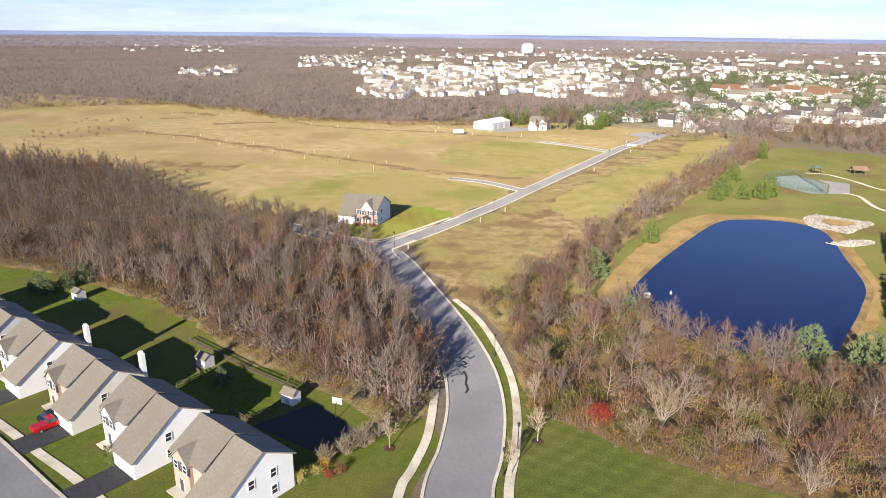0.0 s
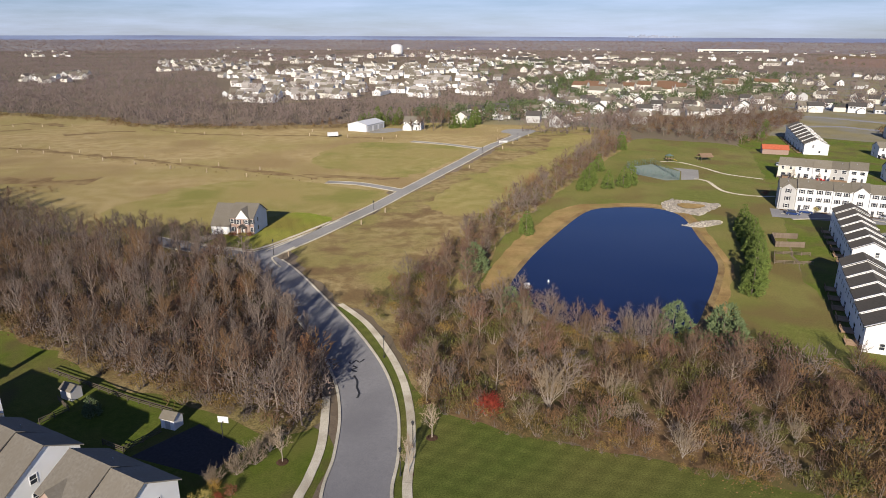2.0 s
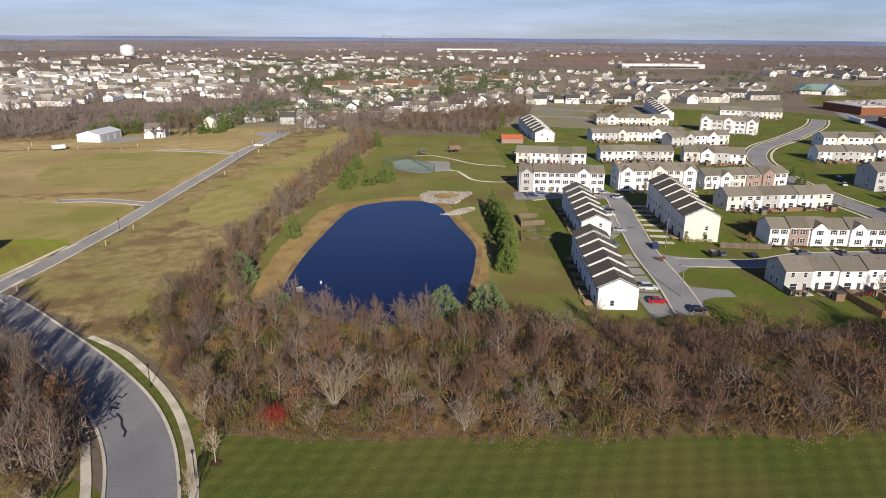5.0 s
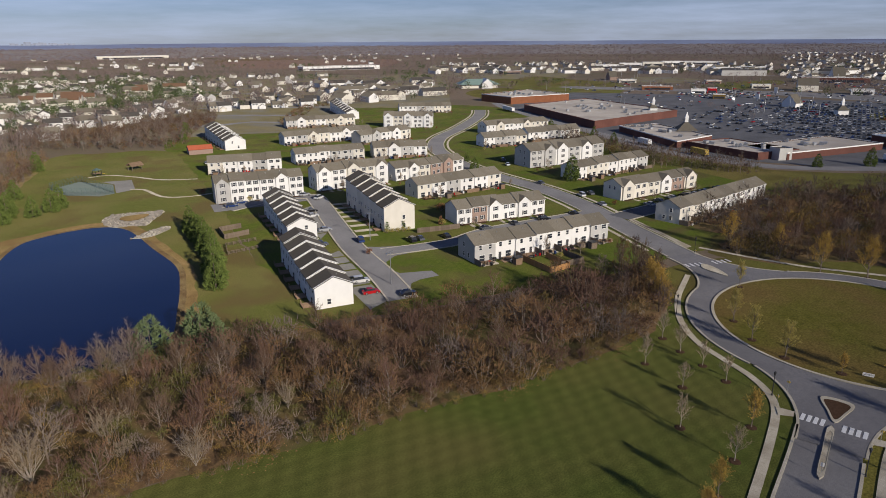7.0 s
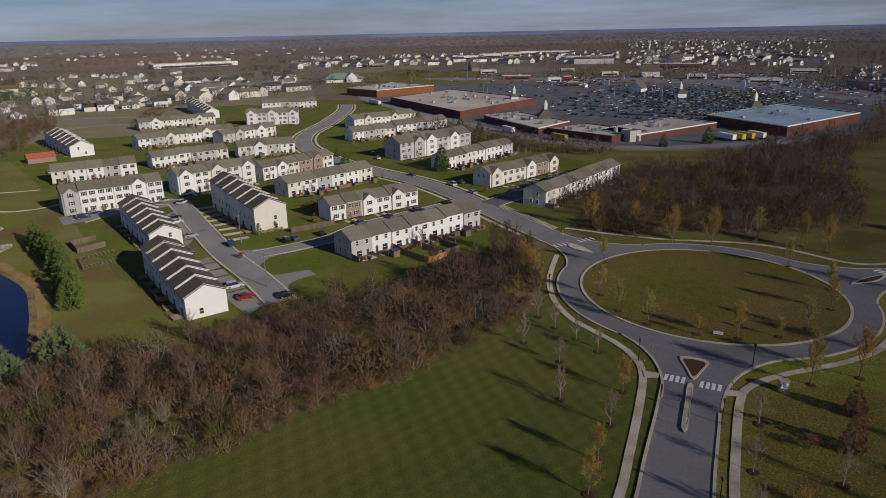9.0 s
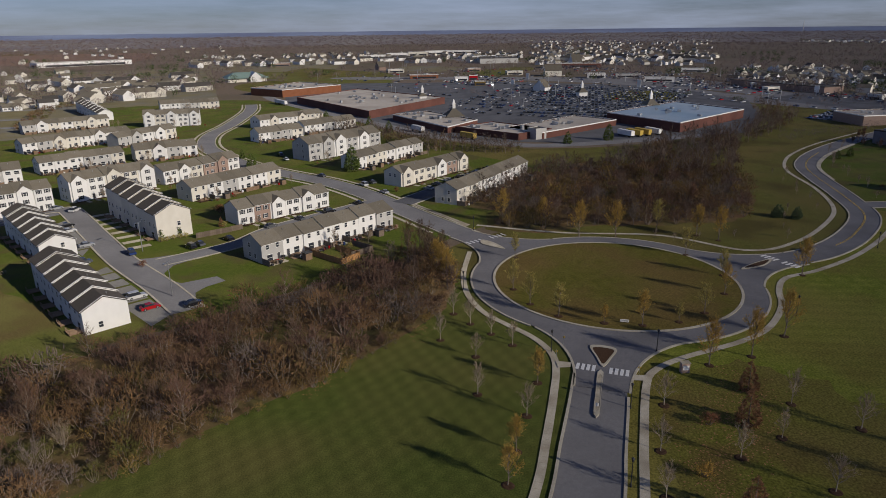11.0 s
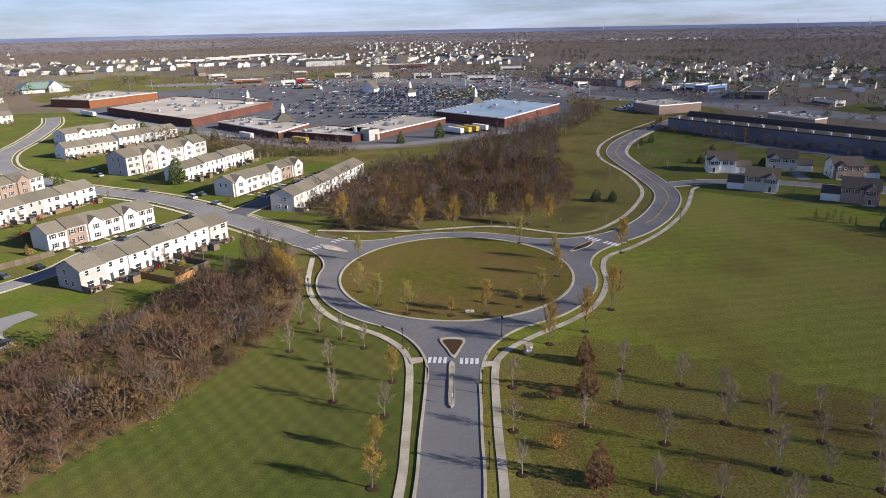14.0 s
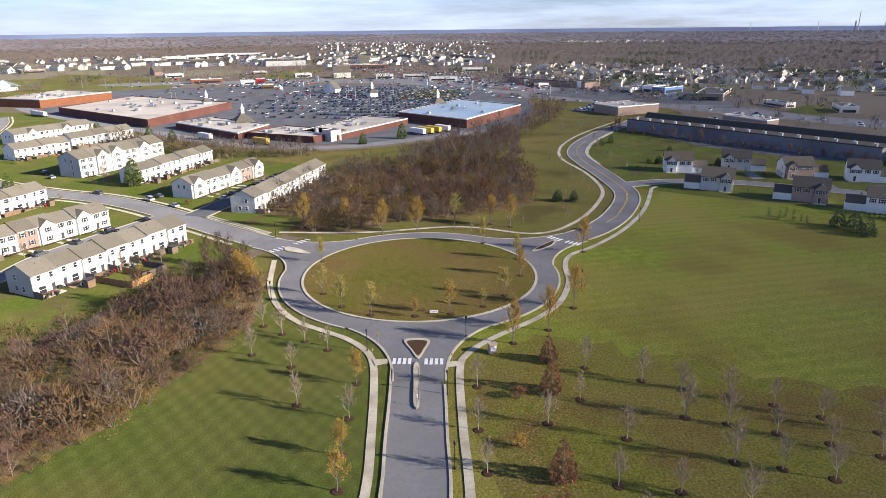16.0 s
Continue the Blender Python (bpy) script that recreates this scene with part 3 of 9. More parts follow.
patch("forest_floor", HEDGE_W + HEDGE_E[::-1], 0.05, "scrub", "brown weeds under the hedgerow", "forest floor", rough=1.5)
patch("weedy_strip", [(6, 150), (11, 136), (14, 122), (15.2, 103), (19, 102), (19, 125), (24, 146), (36, 166), (26, 174), (12, 162)], 0.056, "scrub", "brown weedy grass at the wood corner", "field", rough=1.5)
patch("verge_lawn", [(CX + 50 * math.cos(k * 0.2618), CY + 50 * math.sin(k * 0.2618)) for k in range(24)], 0.021, "lawn_verge", "grass verge round the roundabout", "lawn")
fringe = spline(POND, 2.0, True)
ribbon("reed_fringe", fringe + fringe[:1], 1.7, 0.062, "weeds", "brown reedy edge of the pond", "reeds", raw=True)
patch("pond", POND, 0.058, "water", "dark blue pond with a calm surface", "pond", rough=0.4)

# ---------------- roads ----------------
MAIN = [(127.5, -3.4), (115.8, -2.9), (103.2, -2.5), (89.7, -1.8), (76.4, -1.2), (52, 1.5), (27, 12), (9, 35), (2.6, 58), (2.4, 77.2), (4.6, 87.8), (6.0, 100.8),
        (5.1, 115.1), (0.9, 133.1), (-5.4, 152.7), (-13.3, 175.7), (-20.3, 189.9)]
NW = [(188, 31), (200, 45.5), (221, 68.5), (241, 90), (258, 114), (271.5, 142), (287, 168.5), (304.5, 190.6), (330, 215), (365.8, 235.0), (414.3, 249.0),
      (486, 274.5), (531.3, 298.0)]
EAST = [(181.6, -41.3), (187.0, -48.0), (198.5, -63.2), (217.5, -77.2), (243.0, -88.5), (271.7, -90.4), (302.0, -90.0), (324.0, -91.0), (343.0, -96.2),
        (366.0, -107.0), (396.0, -126.0), (428.0, -151.0), (462.7, -178.0)]
FIELD = [(-18.5, 187.5), (-12.6, 195.0), (-2.3, 208.8), (9.9, 227.0), (20.1, 242.2), (34.4, 265.8), (54.5, 298.8), (73.0, 329.0), (97.7, 370.5), (108.0, 384.5), (124.0, 407.0)]
LANE = [(124.0, 91.0), (135.9, 107.0), (151.0, 129.8), (171.0, 155.5), (191.0, 180.7), (197.0, 189.0)]
ROAD_SPECS = [("main", MAIN, 9.5, "asphalt"), ("field", FIELD, 5.4, "asphalt_pale"), ("west", [(-14.5, 187.6), (-23.0, 190.8), (-31.0, 195.8), (-41.0, 202.6), (-54, 212)], 6.6, "asphalt"),
              ("fork", [(2.5, 288.2), (15.8, 282.6), (27.0, 272.0), (33.5, 264.5)], 4.4, "asphalt_pale"), ("spur", [(55, 395.5), (74.0, 381.0), (91.5, 361.0)], 4.4, "asphalt_pale"),
              ("nw", NW, 9.5, "asphalt"), ("east", EAST, 8.8, "asphalt_ring"),
              ("side", [(258, -94), (261.8, -112), (257, -137.9), (247, -156.4), (228.4, -184), (200, -215)], 7.5, "asphalt"),
              ("lane", LANE, 7.2, "asphalt"), ("lane_b", [(152.0, 118.5), (162.5, 111.2), (172.5, 105.6), (188.0, 102.6), (203.0, 95.6), (218.0, 87.6), (233.0, 79.8)], 6.6, "asphalt"),
              ("lane_c", [(197, 188.5), (188, 199), (163.3, 202)], 7.0, "asphalt"),
              ("lane_d", [(228.5, 70.5), (252, 62), (272, 53), (298, 42)], 9.0, "asphalt_dark"),
              ("street", [(-112, 114.5), (-90, 98.5), (-74, 87.0), (-59.8, 76.0), (-42, 62), (-22, 43)], 9.0, "asphalt")]
ROADS.append(([Vector((CX, CY))], 36.3, "ring"))
for tag, pts, w, m in ROAD_SPECS:
    ROADS.append((spline(pts, 1.5), w / 2, tag))
MOUTHS = []


def road_mouth(dx, dy, half):
    """A road mouth that widens into the roundabout: outline and its two kerb lines."""
    a = math.atan2(dy, dx)
    d, n = Vector((math.cos(a), math.sin(a))), Vector((-math.sin(a), math.cos(a)))
    c = Vector((CX, CY))
    lines = []
    for sg in (1, -1):
        p0 = c + d * 56 + n * sg * half
        p1 = c + d * 41 + n * sg * half
        b = a + sg * (math.asin(half / 36.3) + 0.30)
        p2 = c + Vector((math.cos(b), math.sin(b))) * 36.4
        lines.append([(1 - u) ** 2 * p0 + 2 * u * (1 - u) * p1 + u * u * p2 for u in (k / 14 for k in range(15))])
    ring = [(q.x, q.y) for q in lines[0]] + [(CX + 35 * math.cos(a), CY + 35 * math.sin(a))] + [(q.x, q.y) for q in reversed(lines[1])]
    FLARES.append(ring)
    MOUTHS.append((ring, lines))


road_mouth(-1.0, 0.0432, 4.95)
road_mouth(0.56, 0.83, 4.95)
road_mouth(0.481, -0.877, 5.0)
for i, (tag, pts, w, m) in enumerate(ROAD_SPECS):
    ribbon("road", pts, w, 0.09 + 0.006 * i, m, "pale grey worn asphalt road", "road")
    for ln in sides(spline(pts, 1.5), w / 2 + 0.2):
        kerb_along(ln, tag)


def ring_road():
    b = Build()
    for k in range(96):
        a0, a1 = 2 * math.pi * k / 96, 2 * math.pi * (k + 1) / 96
        b.poly([(CX + r * math.cos(a), CY + r * math.sin(a), 0.20) for r, a in ((30.4, a0), (36.3, a0), (36.3, a1), (30.4, a1))])
    tagged(new("roundabout", b.mesh("roundabout", ["asphalt_ring"])), "grey asphalt ring of a wide roundabout", "road", kind="structure")
    b = Build()
    b.poly([(CX + 30.2 * math.cos(2 * math.pi * k / 96), CY + 30.2 * math.sin(2 * math.pi * k / 96), 0.30) for k in range(96)])
    tagged(new("island_lawn", b.mesh("island_lawn", ["lawn_island"])), "round grass island inside the roundabout", "lawn", kind="structure")
    b = Build()
    for k in range(96):
        a0, a1 = 2 * math.pi * k / 96, 2 * math.pi * (k + 1) / 96
        low = [(CX + r * math.cos(a), CY + r * math.sin(a), 0) for r, a in ((30.2, a0), (30.85, a0), (30.85, a1), (30.2, a1))]
        b.prism(low, [(x, y, 0.36) for x, y, _ in low])
    tagged(new("kerb", b.mesh("kerb", ["kerb"])), "pale round kerb of the roundabout island", "kerb", kind="structure")
    line = [Vector((CX + 36.45 * math.cos(2 * math.pi * k / 160), CY + 36.45 * math.sin(2 * math.pi * k / 160))) for k in range(161)]
    kerb_along(line, "ring")


ring_road()
for ring, lines in MOUTHS:
    patch("road_mouth", ring, 0.196, "asphalt_ring", "grey asphalt road mouth widening into the roundabout", "road", smooth=False)
    for ln in lines:
        kerb_along(ln, "mouth", all_of=True)
WALKS = [[(3, 149), (8.1, 137.5), (11.4, 123.7), (13.1, 110.9), (13.0, 99.2), (11.6, 87.9), (9.6, 77.3), (9.5, 62), (15, 42), (31, 20), (53, 9), (77.0, 5.9), (90.3, 5.4),
          (106.0, 5.3), (115.3, 5.7), (121.2, 7.4), (126.9, 11.6), (131.8, 17.6), (137.2, 23.6), (146.7, 29.2), (159.7, 33.0), (172.0, 34.4), (178.9, 35.0)],
         [(-1.1, 106.4), (-2.1, 92.2), (-4.2, 83.4), (-5.9, 77.1), (-6.5, 58), (0, 30), (20, 6), (49, -6.5), (75.7, -8.8), (92.1, -9.5), (111.0, -10.8), (117.5, -12.8),
          (124.0, -18.7), (133.5, -30.6), (141.8, -37.6), (154.6, -43.0), (165.8, -44.9), (174.6, -48.6), (182.4, -58.2), (197.8, -72.2), (219.6, -86.6), (241.2, -97.0), (250, -101.0), (254, -105)],
         [(-101, 113.5), (-72.3, 93.8), (-60.7, 85.6), (-50.0, 78.1), (-27, 60)],
         [(204, 41), (214, 51), (232, 71)], [(206, 38), (203, 10), (206, -20), (196, -43), (207, -58.5), (230, -73), (252, -81.5), (281.6, -83.6), (315, -81.2), (341, -86), (366, -96.5), (398, -116), (440, -148)],
         [(258, -100.5), (262, -112), (259.5, -126), (253, -144), (246, -156), (236, -169)], [(300, -95.2), (324, -96.4), (345, -103), (366, -113.5), (396, -132.5)]]
for w in WALKS:
    ribbon("pavement", w, 1.45, 0.13, "concrete", "pale concrete footpath", "pavement")

for ln in sides(spline(NW[1:], 2.0), 7.3):
    ribbon("pavement", ln, 1.3, 0.13, "concrete", "pale concrete footpath along the estate road", "pavement", raw=True)

# parking and driveways
patch("parking_area", [(120.9, 93.2), (127.5, 89.2), (130.0, 93.0), (134.0, 95.6), (137.8, 95.3), (143.0, 92.6), (145.4, 96.6), (139.0, 103.0), (140.3, 107.8), (144.7, 112.0), (150.6, 113.2),
                       (158.0, 110.0), (160.0, 117.2), (155.0, 123.0), (151.5, 129.8), (146.0, 127.0)], 0.186, "asphalt", "grey asphalt turning bay of the townhouses", "parking", smooth=False)
patch("parking_area", [(190, 186), (196, 195), (165, 214), (158, 203)], 0.084, "asphalt", "pale parking area before a townhouse row", "parking", smooth=False)
patch("parking_strip", [(114.6, 94.0), (137.0, 131.5), (146.2, 131.2), (121.2, 93.8)], 0.07, "asphalt_pale", "pale parking aprons beside the lane", "parking", smooth=False)
patch("parking_strip", [(152.5, 144.5), (173.6, 178.0), (184.4, 178.6), (160.8, 148.6)], 0.071, "asphalt_pale", "grey parking aprons beside the lane", "parking", smooth=False)
for k in range(8):
    # grass strips between the aprons and pads across the lane
    u = (1.2 + k * 6.4) * 0.61 + (9.0 if k > 5 else 0), (1.2 + k * 6.4) * 0.79 + (11.7 if k > 5 else 0)
    px, py = 127.5 + u[0], 103.4 + u[1]
    patch("grass_strip", [(px, py), (px - 5.6, py + 3.9), (px - 5.0, py + 4.7), (px + 0.7, py + 0.9)], 0.09, "lawn_yard", "narrow grass strip between two aprons", "grass", smooth=False)
    px, py = 160.4 + k * 4.1, 134.6 + k * 5.35
    patch("driveway", [(px, py), (px + 5.0, py - 3.9), (px + 6.6, py - 1.8), (px + 1.6, py + 2.1)], 0.075, "concrete", "pale concrete driveway pad", "driveway", smooth=False)
patch("turning_circle", [(106, 384), (119, 404), (122.5, 418), (118.5, 424), (125, 436), (136, 437), (144, 430), (139, 419), (128, 405), (116, 387)], 0.125, "asphalt_pale", "pale turning head at the road end", "road")
# corner by the lone house: asphalt, kerbs and the footpath strip
patch("road_mouth", [(-28.5, 197.4), (-22.2, 194.0), (-17.7, 195.4), (-8.2, 205.8), (-4.0, 203.4), (-9.4, 195.6), (-13.9, 188.9), (-15.3, 186.4), (-13.6, 180.5), (-20, 182), (-30, 190)], 0.131, "asphalt", "worn asphalt where the field road meets the main road", "road", smooth=False)
kerb_along(spline([(-40, 205.3), (-33, 200.6), (-27.4, 197.2), (-22.2, 194.2), (-17.9, 195.8), (-8.6, 206.2), (5.8, 224.4)], 1.0), "corner", all_of=True)
kerb_along(spline([(-12.4, 178.6), (-15.0, 186.4), (-13.6, 189.0), (-8.9, 196.4)], 0.8), "corner", all_of=True)
ribbon("pavement", [(-41, 207.0), (-33.5, 202.2), (-27.6, 198.8), (-22.4, 196.2), (-18.6, 197.4), (-9.8, 207.4), (2.5, 223.4)], 1.2, 0.135, "concrete", "pale concrete footpath beside the lone house", "pavement")
patch("house_lawn", [(-40, 207.5), (-27, 200), (-22, 197.4), (-19, 198.6), (-10, 208.6), (3.5, 225.6), (0, 232), (-9.3, 238), (-20, 232), (-38, 226)], 0.044, "lawn_east", "mown green lawn of the lone house", "lawn", rough=1.0)
# ---------------- trees ----------------
def tube(V, T, pts, radii, k):
    """A tapered tube through pts, added to vertex and triangle lists."""
    n0 = len(V)
    for i, p in enumerate(pts):
        d = (pts[min(i + 1, len(pts) - 1)] - pts[max(i - 1, 0)]).normalized()
        u = d.orthogonal().normalized()
        w = d.cross(u)
        for j in range(k):
            a = 2 * math.pi * j / k
            V.append(p + (u * math.cos(a) + w * math.sin(a)) * radii[i])
    for i in range(len(pts) - 1):
        for j in range(k):
            a, b = n0 + i * k + j, n0 + i * k + (j + 1) % k
            T.append((a, b, a + k))
            T.append((b, b + k, a + k))


def rand_dir(rng, up=0.0):
    v = Vector((rng.gauss(0, 1), rng.gauss(0, 1), rng.gauss(0, 1) + up))
    return v.normalized()


def sliver(W, S, o, e, wide, rng):
    """One thin tapering triangle from o to e."""
    sd = (e - o).cross(rand_dir(rng)).normalized() * wide
    n = len(W)
    W.extend((o + sd, o - sd, e))
    S.append((n, n + 1, n + 2))


def bare_tree(seed, h, spread, limbs, subs, twigs, lean=0.5, leaf=0, low=0.28, twig_w=0.022, stems=0, fine=0.10, leaf_size=0.24):
    """Trunk or several stems with limbs, and a crown of fine upward twigs with a few leaves: two sets of vertices and triangles."""
    rng = random.Random(seed)
    V, T, W, S, L = [], [], [], [], []
    p, pts = Vector((0, 0, 0)), []
    for i in range(6):
        pts.append(p.copy())
        p = p + Vector((rng.gauss(0, 0.035) * h * 0.2, rng.gauss(0, 0.035) * h * 0.2, h * (0.155 if not stems else 0.03)))
    if not stems:
        tube(V, T, pts, [h * 0.0135 * (1 - i / 5.6) + 0.012 for i in range(6)], 5)
    up = Vector((0, 0, 1))
    for i in range(limbs):
        f = low + (0.95 - low) * (i + rng.random()) / limbs
        k = min(int(f * 5), 4)
        base = pts[k].lerp(pts[k + 1], f * 5 - k)
        az = i * 2.4 + rng.uniform(-0.5, 0.5)
        tilt = lean * (1.15 - f * 0.75) * rng.uniform(0.7, 1.3) if not stems else lean * rng.uniform(0.05, 1.2)
        way = Vector((math.cos(az) * math.sin(tilt), math.sin(az) * math.sin(tilt), math.cos(tilt)))
        ln = h * spread * ((1.15 - 0.6 * f) if not stems else 1.0) * rng.uniform(0.75, 1.15)
        q = [base, base + way * ln * 0.5, base + (way + up * 0.25).normalized() * ln]
        tube(V, T, q, [h * 0.007 * (1.2 - f * 0.6) + 0.008, h * 0.0042 + 0.006, 0.008], 3)
        for s in range(subs):
            u = 0.2 + 0.8 * (s + rng.random()) / subs
            o = q[0].lerp(q[1], u * 2) if u < 0.5 else q[1].lerp(q[2], u * 2 - 1)
            d = (way * 0.8 + up * 0.3 + rand_dir(rng) * 0.7).normalized()
            sl = ln * rng.uniform(0.28, 0.5)
            sliver(W, S, o, o + d * sl, twig_w * 1.5, rng)
            for _ in range(twigs):
                oo = o + d * sl * rng.random() ** 0.7
                dd = (d * 0.8 + up * 0.25 + rand_dir(rng) * 0.75).normalized()
                e = oo + dd * h * fine * rng.uniform(0.5, 1.3)
                sliver(W, S, oo, e, twig_w * rng.uniform(0.6, 1.2), rng)
                if leaf and rng.random() < leaf:
                    c = oo.lerp(e, rng.random())
                    L.append((c, c + rand_dir(rng) * leaf_size, c + rand_dir(rng) * leaf_size))
    for q in L:
        n = len(W)
        W.extend(q)
        S.append((n, n + 1, n + 2))
    idx = [0] * (len(S) - len(L)) + [1] * len(L)
    return (np.array(V), np.array(T)), (np.array(W), np.array(S), np.array(idx))


def conifer(seed, h, r, layers, per, droop=0.25, blunt=0.0):
    """A trunk, and a crown of needle sprays in whorls."""
    rng = random.Random(seed)
    V, T, W, S = [], [], [], []
    tube(V, T, [Vector((0, 0, 0)), Vector((0, 0, h * 0.5)), Vector((0, 0, h * 0.96))], [h * 0.018, h * 0.011, 0.02], 6)
    for i in range(layers):
        f = (i + rng.uniform(-0.3, 0.3)) / layers
        z = h * (0.06 + 0.92 * max(f, 0))
        rr = r * ((1 - f) ** (0.75 - blunt * 0.35)) * rng.uniform(0.82, 1.12) + 0.12
        for j in range(per):
            az = rng.uniform(0, 2 * math.pi)
            ln = rr * rng.uniform(0.7, 1.15)
            d = Vector((math.cos(az), math.sin(az), -droop + 0.6 * f + rng.uniform(-0.12, 0.18)))
            side = Vector((-math.sin(az), math.cos(az), 0))
            o = Vector((0, 0, z))
            for k in range(5):
                u = 0.25 + 0.75 * k / 4 + rng.uniform(-0.08, 0.08)
                c = o + d * ln * u
                for sgn in (-1, 1):
                    tip = c + (d * 0.55 + side * sgn * rng.uniform(0.5, 1.0) + Vector((0, 0, rng.uniform(-0.1, 0.35)))) * ln * 0.36
                    n = len(W)
                    W.extend((c - d * ln * 0.13, c + d * ln * 0.10 + Vector((0, 0, 0.05 * ln)), tip))
                    S.append((n, n + 1, n + 2))
            n = len(W)
            e = o + d * ln
            W.extend((e - d * ln * 0.3 + side * 0.1 * ln, e - d * ln * 0.3 - side * 0.1 * ln, e + d * ln * 0.12))
            S.append((n, n + 1, n + 2))
    return (np.array(V), np.array(T)), (np.array(W), np.array(S))


def thicket(seed, h, r, lobes, n, leaf=0.2, twig=0.035):
    """A rounded bush: a few stems, and several lobes bristling with short twigs and dry leaves."""
    rng = random.Random(seed)
    V, T, W, S = [], [], [], []
    cs = []
    for i in range(lobes):
        a, d = i * 2.4 + rng.uniform(-0.4, 0.4), r * 0.62 * math.sqrt((i + 0.3) / lobes)
        lr = r * rng.uniform(0.42, 0.62)
        c = Vector((d * math.cos(a), d * math.sin(a), max(lr * 0.6, (h - lr) * rng.uniform(0.55, 1.0) * (1.08 - 0.5 * d / r))))
        cs.append((c, lr))
        tube(V, T, [Vector((c.x * 0.2, c.y * 0.2, 0)), Vector((c.x * 0.7, c.y * 0.7, c.z * 0.55)), c + Vector((0, 0, lr * 0.5))], [0.035 * h ** 0.5, 0.025 * h ** 0.5, 0.008], 3)
    for i in range(n):
        c, lr = cs[rng.randrange(lobes)]
        u = rand_dir(rng, 0.55)
        p = c + Vector((u.x, u.y, u.z * 0.9)) * lr * rng.uniform(0.45, 1.0)
        p.z = max(p.z, 0.05)
        d = (u + Vector((0, 0, 0.35)) + rand_dir(rng) * 0.6).normalized()
        if i % 3:
            sliver(W, S, p, p + d * rng.uniform(0.12, 0.30) * h ** 0.6 * 1.6, twig, rng)
        else:
            sliver(W, S, p, p + d * leaf * rng.uniform(1.2, 2.6), leaf * rng.uniform(0.5, 1.0), rng)
    return (np.array(V), np.array(T)), (np.array(W), np.array(S))


def fluffy(seed, h, r, clumps, per, power=0.6, fat=0.3):
    """An evergreen with soft tufted boughs over a rounded cone."""
    rng = random.Random(seed)
    V, T, W, S = [], [], [], []
    tube(V, T, [Vector((0, 0, 0)), Vector((0, 0, h * 0.5)), Vector((0, 0, h * 0.95))], [h * 0.02, h * 0.012, 0.02], 6)
    for i in range(clumps):
        f = ((i + rng.random()) / clumps) ** 1.25
        rr = r * (1 - f) ** power * min(1.0, 0.62 + f * 3.0)
        a = i * 2.399 + rng.uniform(-0.35, 0.35)
        out = Vector((math.cos(a), math.sin(a), 0.12 + 0.9 * f))
        c = Vector((rr * 0.78 * math.cos(a), rr * 0.78 * math.sin(a), h * (0.05 + 0.90 * f))) * rng.uniform(0.9, 1.06)
        c.z = max(c.z, 0.3)
        cr = r * fat * (1.15 - 0.65 * f) * rng.uniform(0.75, 1.25)
        for _ in range(per):
            u = (rand_dir(rng) + out * 0.75).normalized()
            p = c + u * cr * rng.uniform(0.15, 0.8)
            p.z = max(p.z, 0.08)
            d = (u + Vector((0, 0, 0.35)) + rand_dir(rng) * 0.35).normalized()
            sliver(W, S, p, p + d * cr * rng.uniform(0.5, 0.9), cr * rng.uniform(0.10, 0.2), rng)
    return (np.array(V), np.array(T)), (np.array(W), np.array(S))


def make_tree(name, data, bark, crown_mats, label, category="tree", group=""):
    """A tree thing at the origin with its trunk and crown."""
    root = thing(name, pose(0, 0, -50), label, category, group)
    (v, t), cr = data
    part("trunk", tri_mesh("trunk", v, t, [bark]), bark, root)
    part("crown", tri_mesh("crown", cr[0], cr[1], crown_mats, cr[2] if len(cr) > 2 else None), crown_mats[0], root)
    return root


def plant(proto, x, y, size, rng, z=0.0):
    o = copy_thing(proto, pose(x, y, z, 0, 0, rng.uniform(0, 360)))
    o.scale = (size * rng.uniform(0.9, 1.1), size * rng.uniform(0.9, 1.1), size)
    return o


def discard(proto):
    for o in (*proto.children_recursive, proto):
        bpy.data.objects.remove(o)


def joined(name, datas, places, mats, rng, label, category, bark_slot, crown_slots):
    """Many trees in one mesh, for woods that nobody could count."""
    VV, TT, II, n = [], [], [], 0
    for x, y, s in places:
        (v, t), cr = datas[rng.randrange(len(datas))]
        a = rng.uniform(0, 2 * math.pi)
        rot = np.array([[math.cos(a), -math.sin(a), 0], [math.sin(a), math.cos(a), 0], [0, 0, 1]]) * s
        hue = 0.5 + 0.95 * noise.noise((x * 0.055, y * 0.055, 5.0)) + rng.uniform(-0.24, 0.24)
        slot = crown_slots[int(hue * len(crown_slots)) % len(crown_slots)]
        for vv, tt, sl in ((v, t, bark_slot), (cr[0], cr[1], slot)):
            VV.append(np.asarray(vv) @ rot.T + (x, y, 0))
            TT.append(np.asarray(tt) + n)
            II.append(np.full(len(tt), sl))
            n += len(vv)
    me = tri_mesh(name, np.concatenate(VV), np.concatenate(TT), mats, np.concatenate(II))
    return tagged(new(name, me), label, category, kind="stuff")


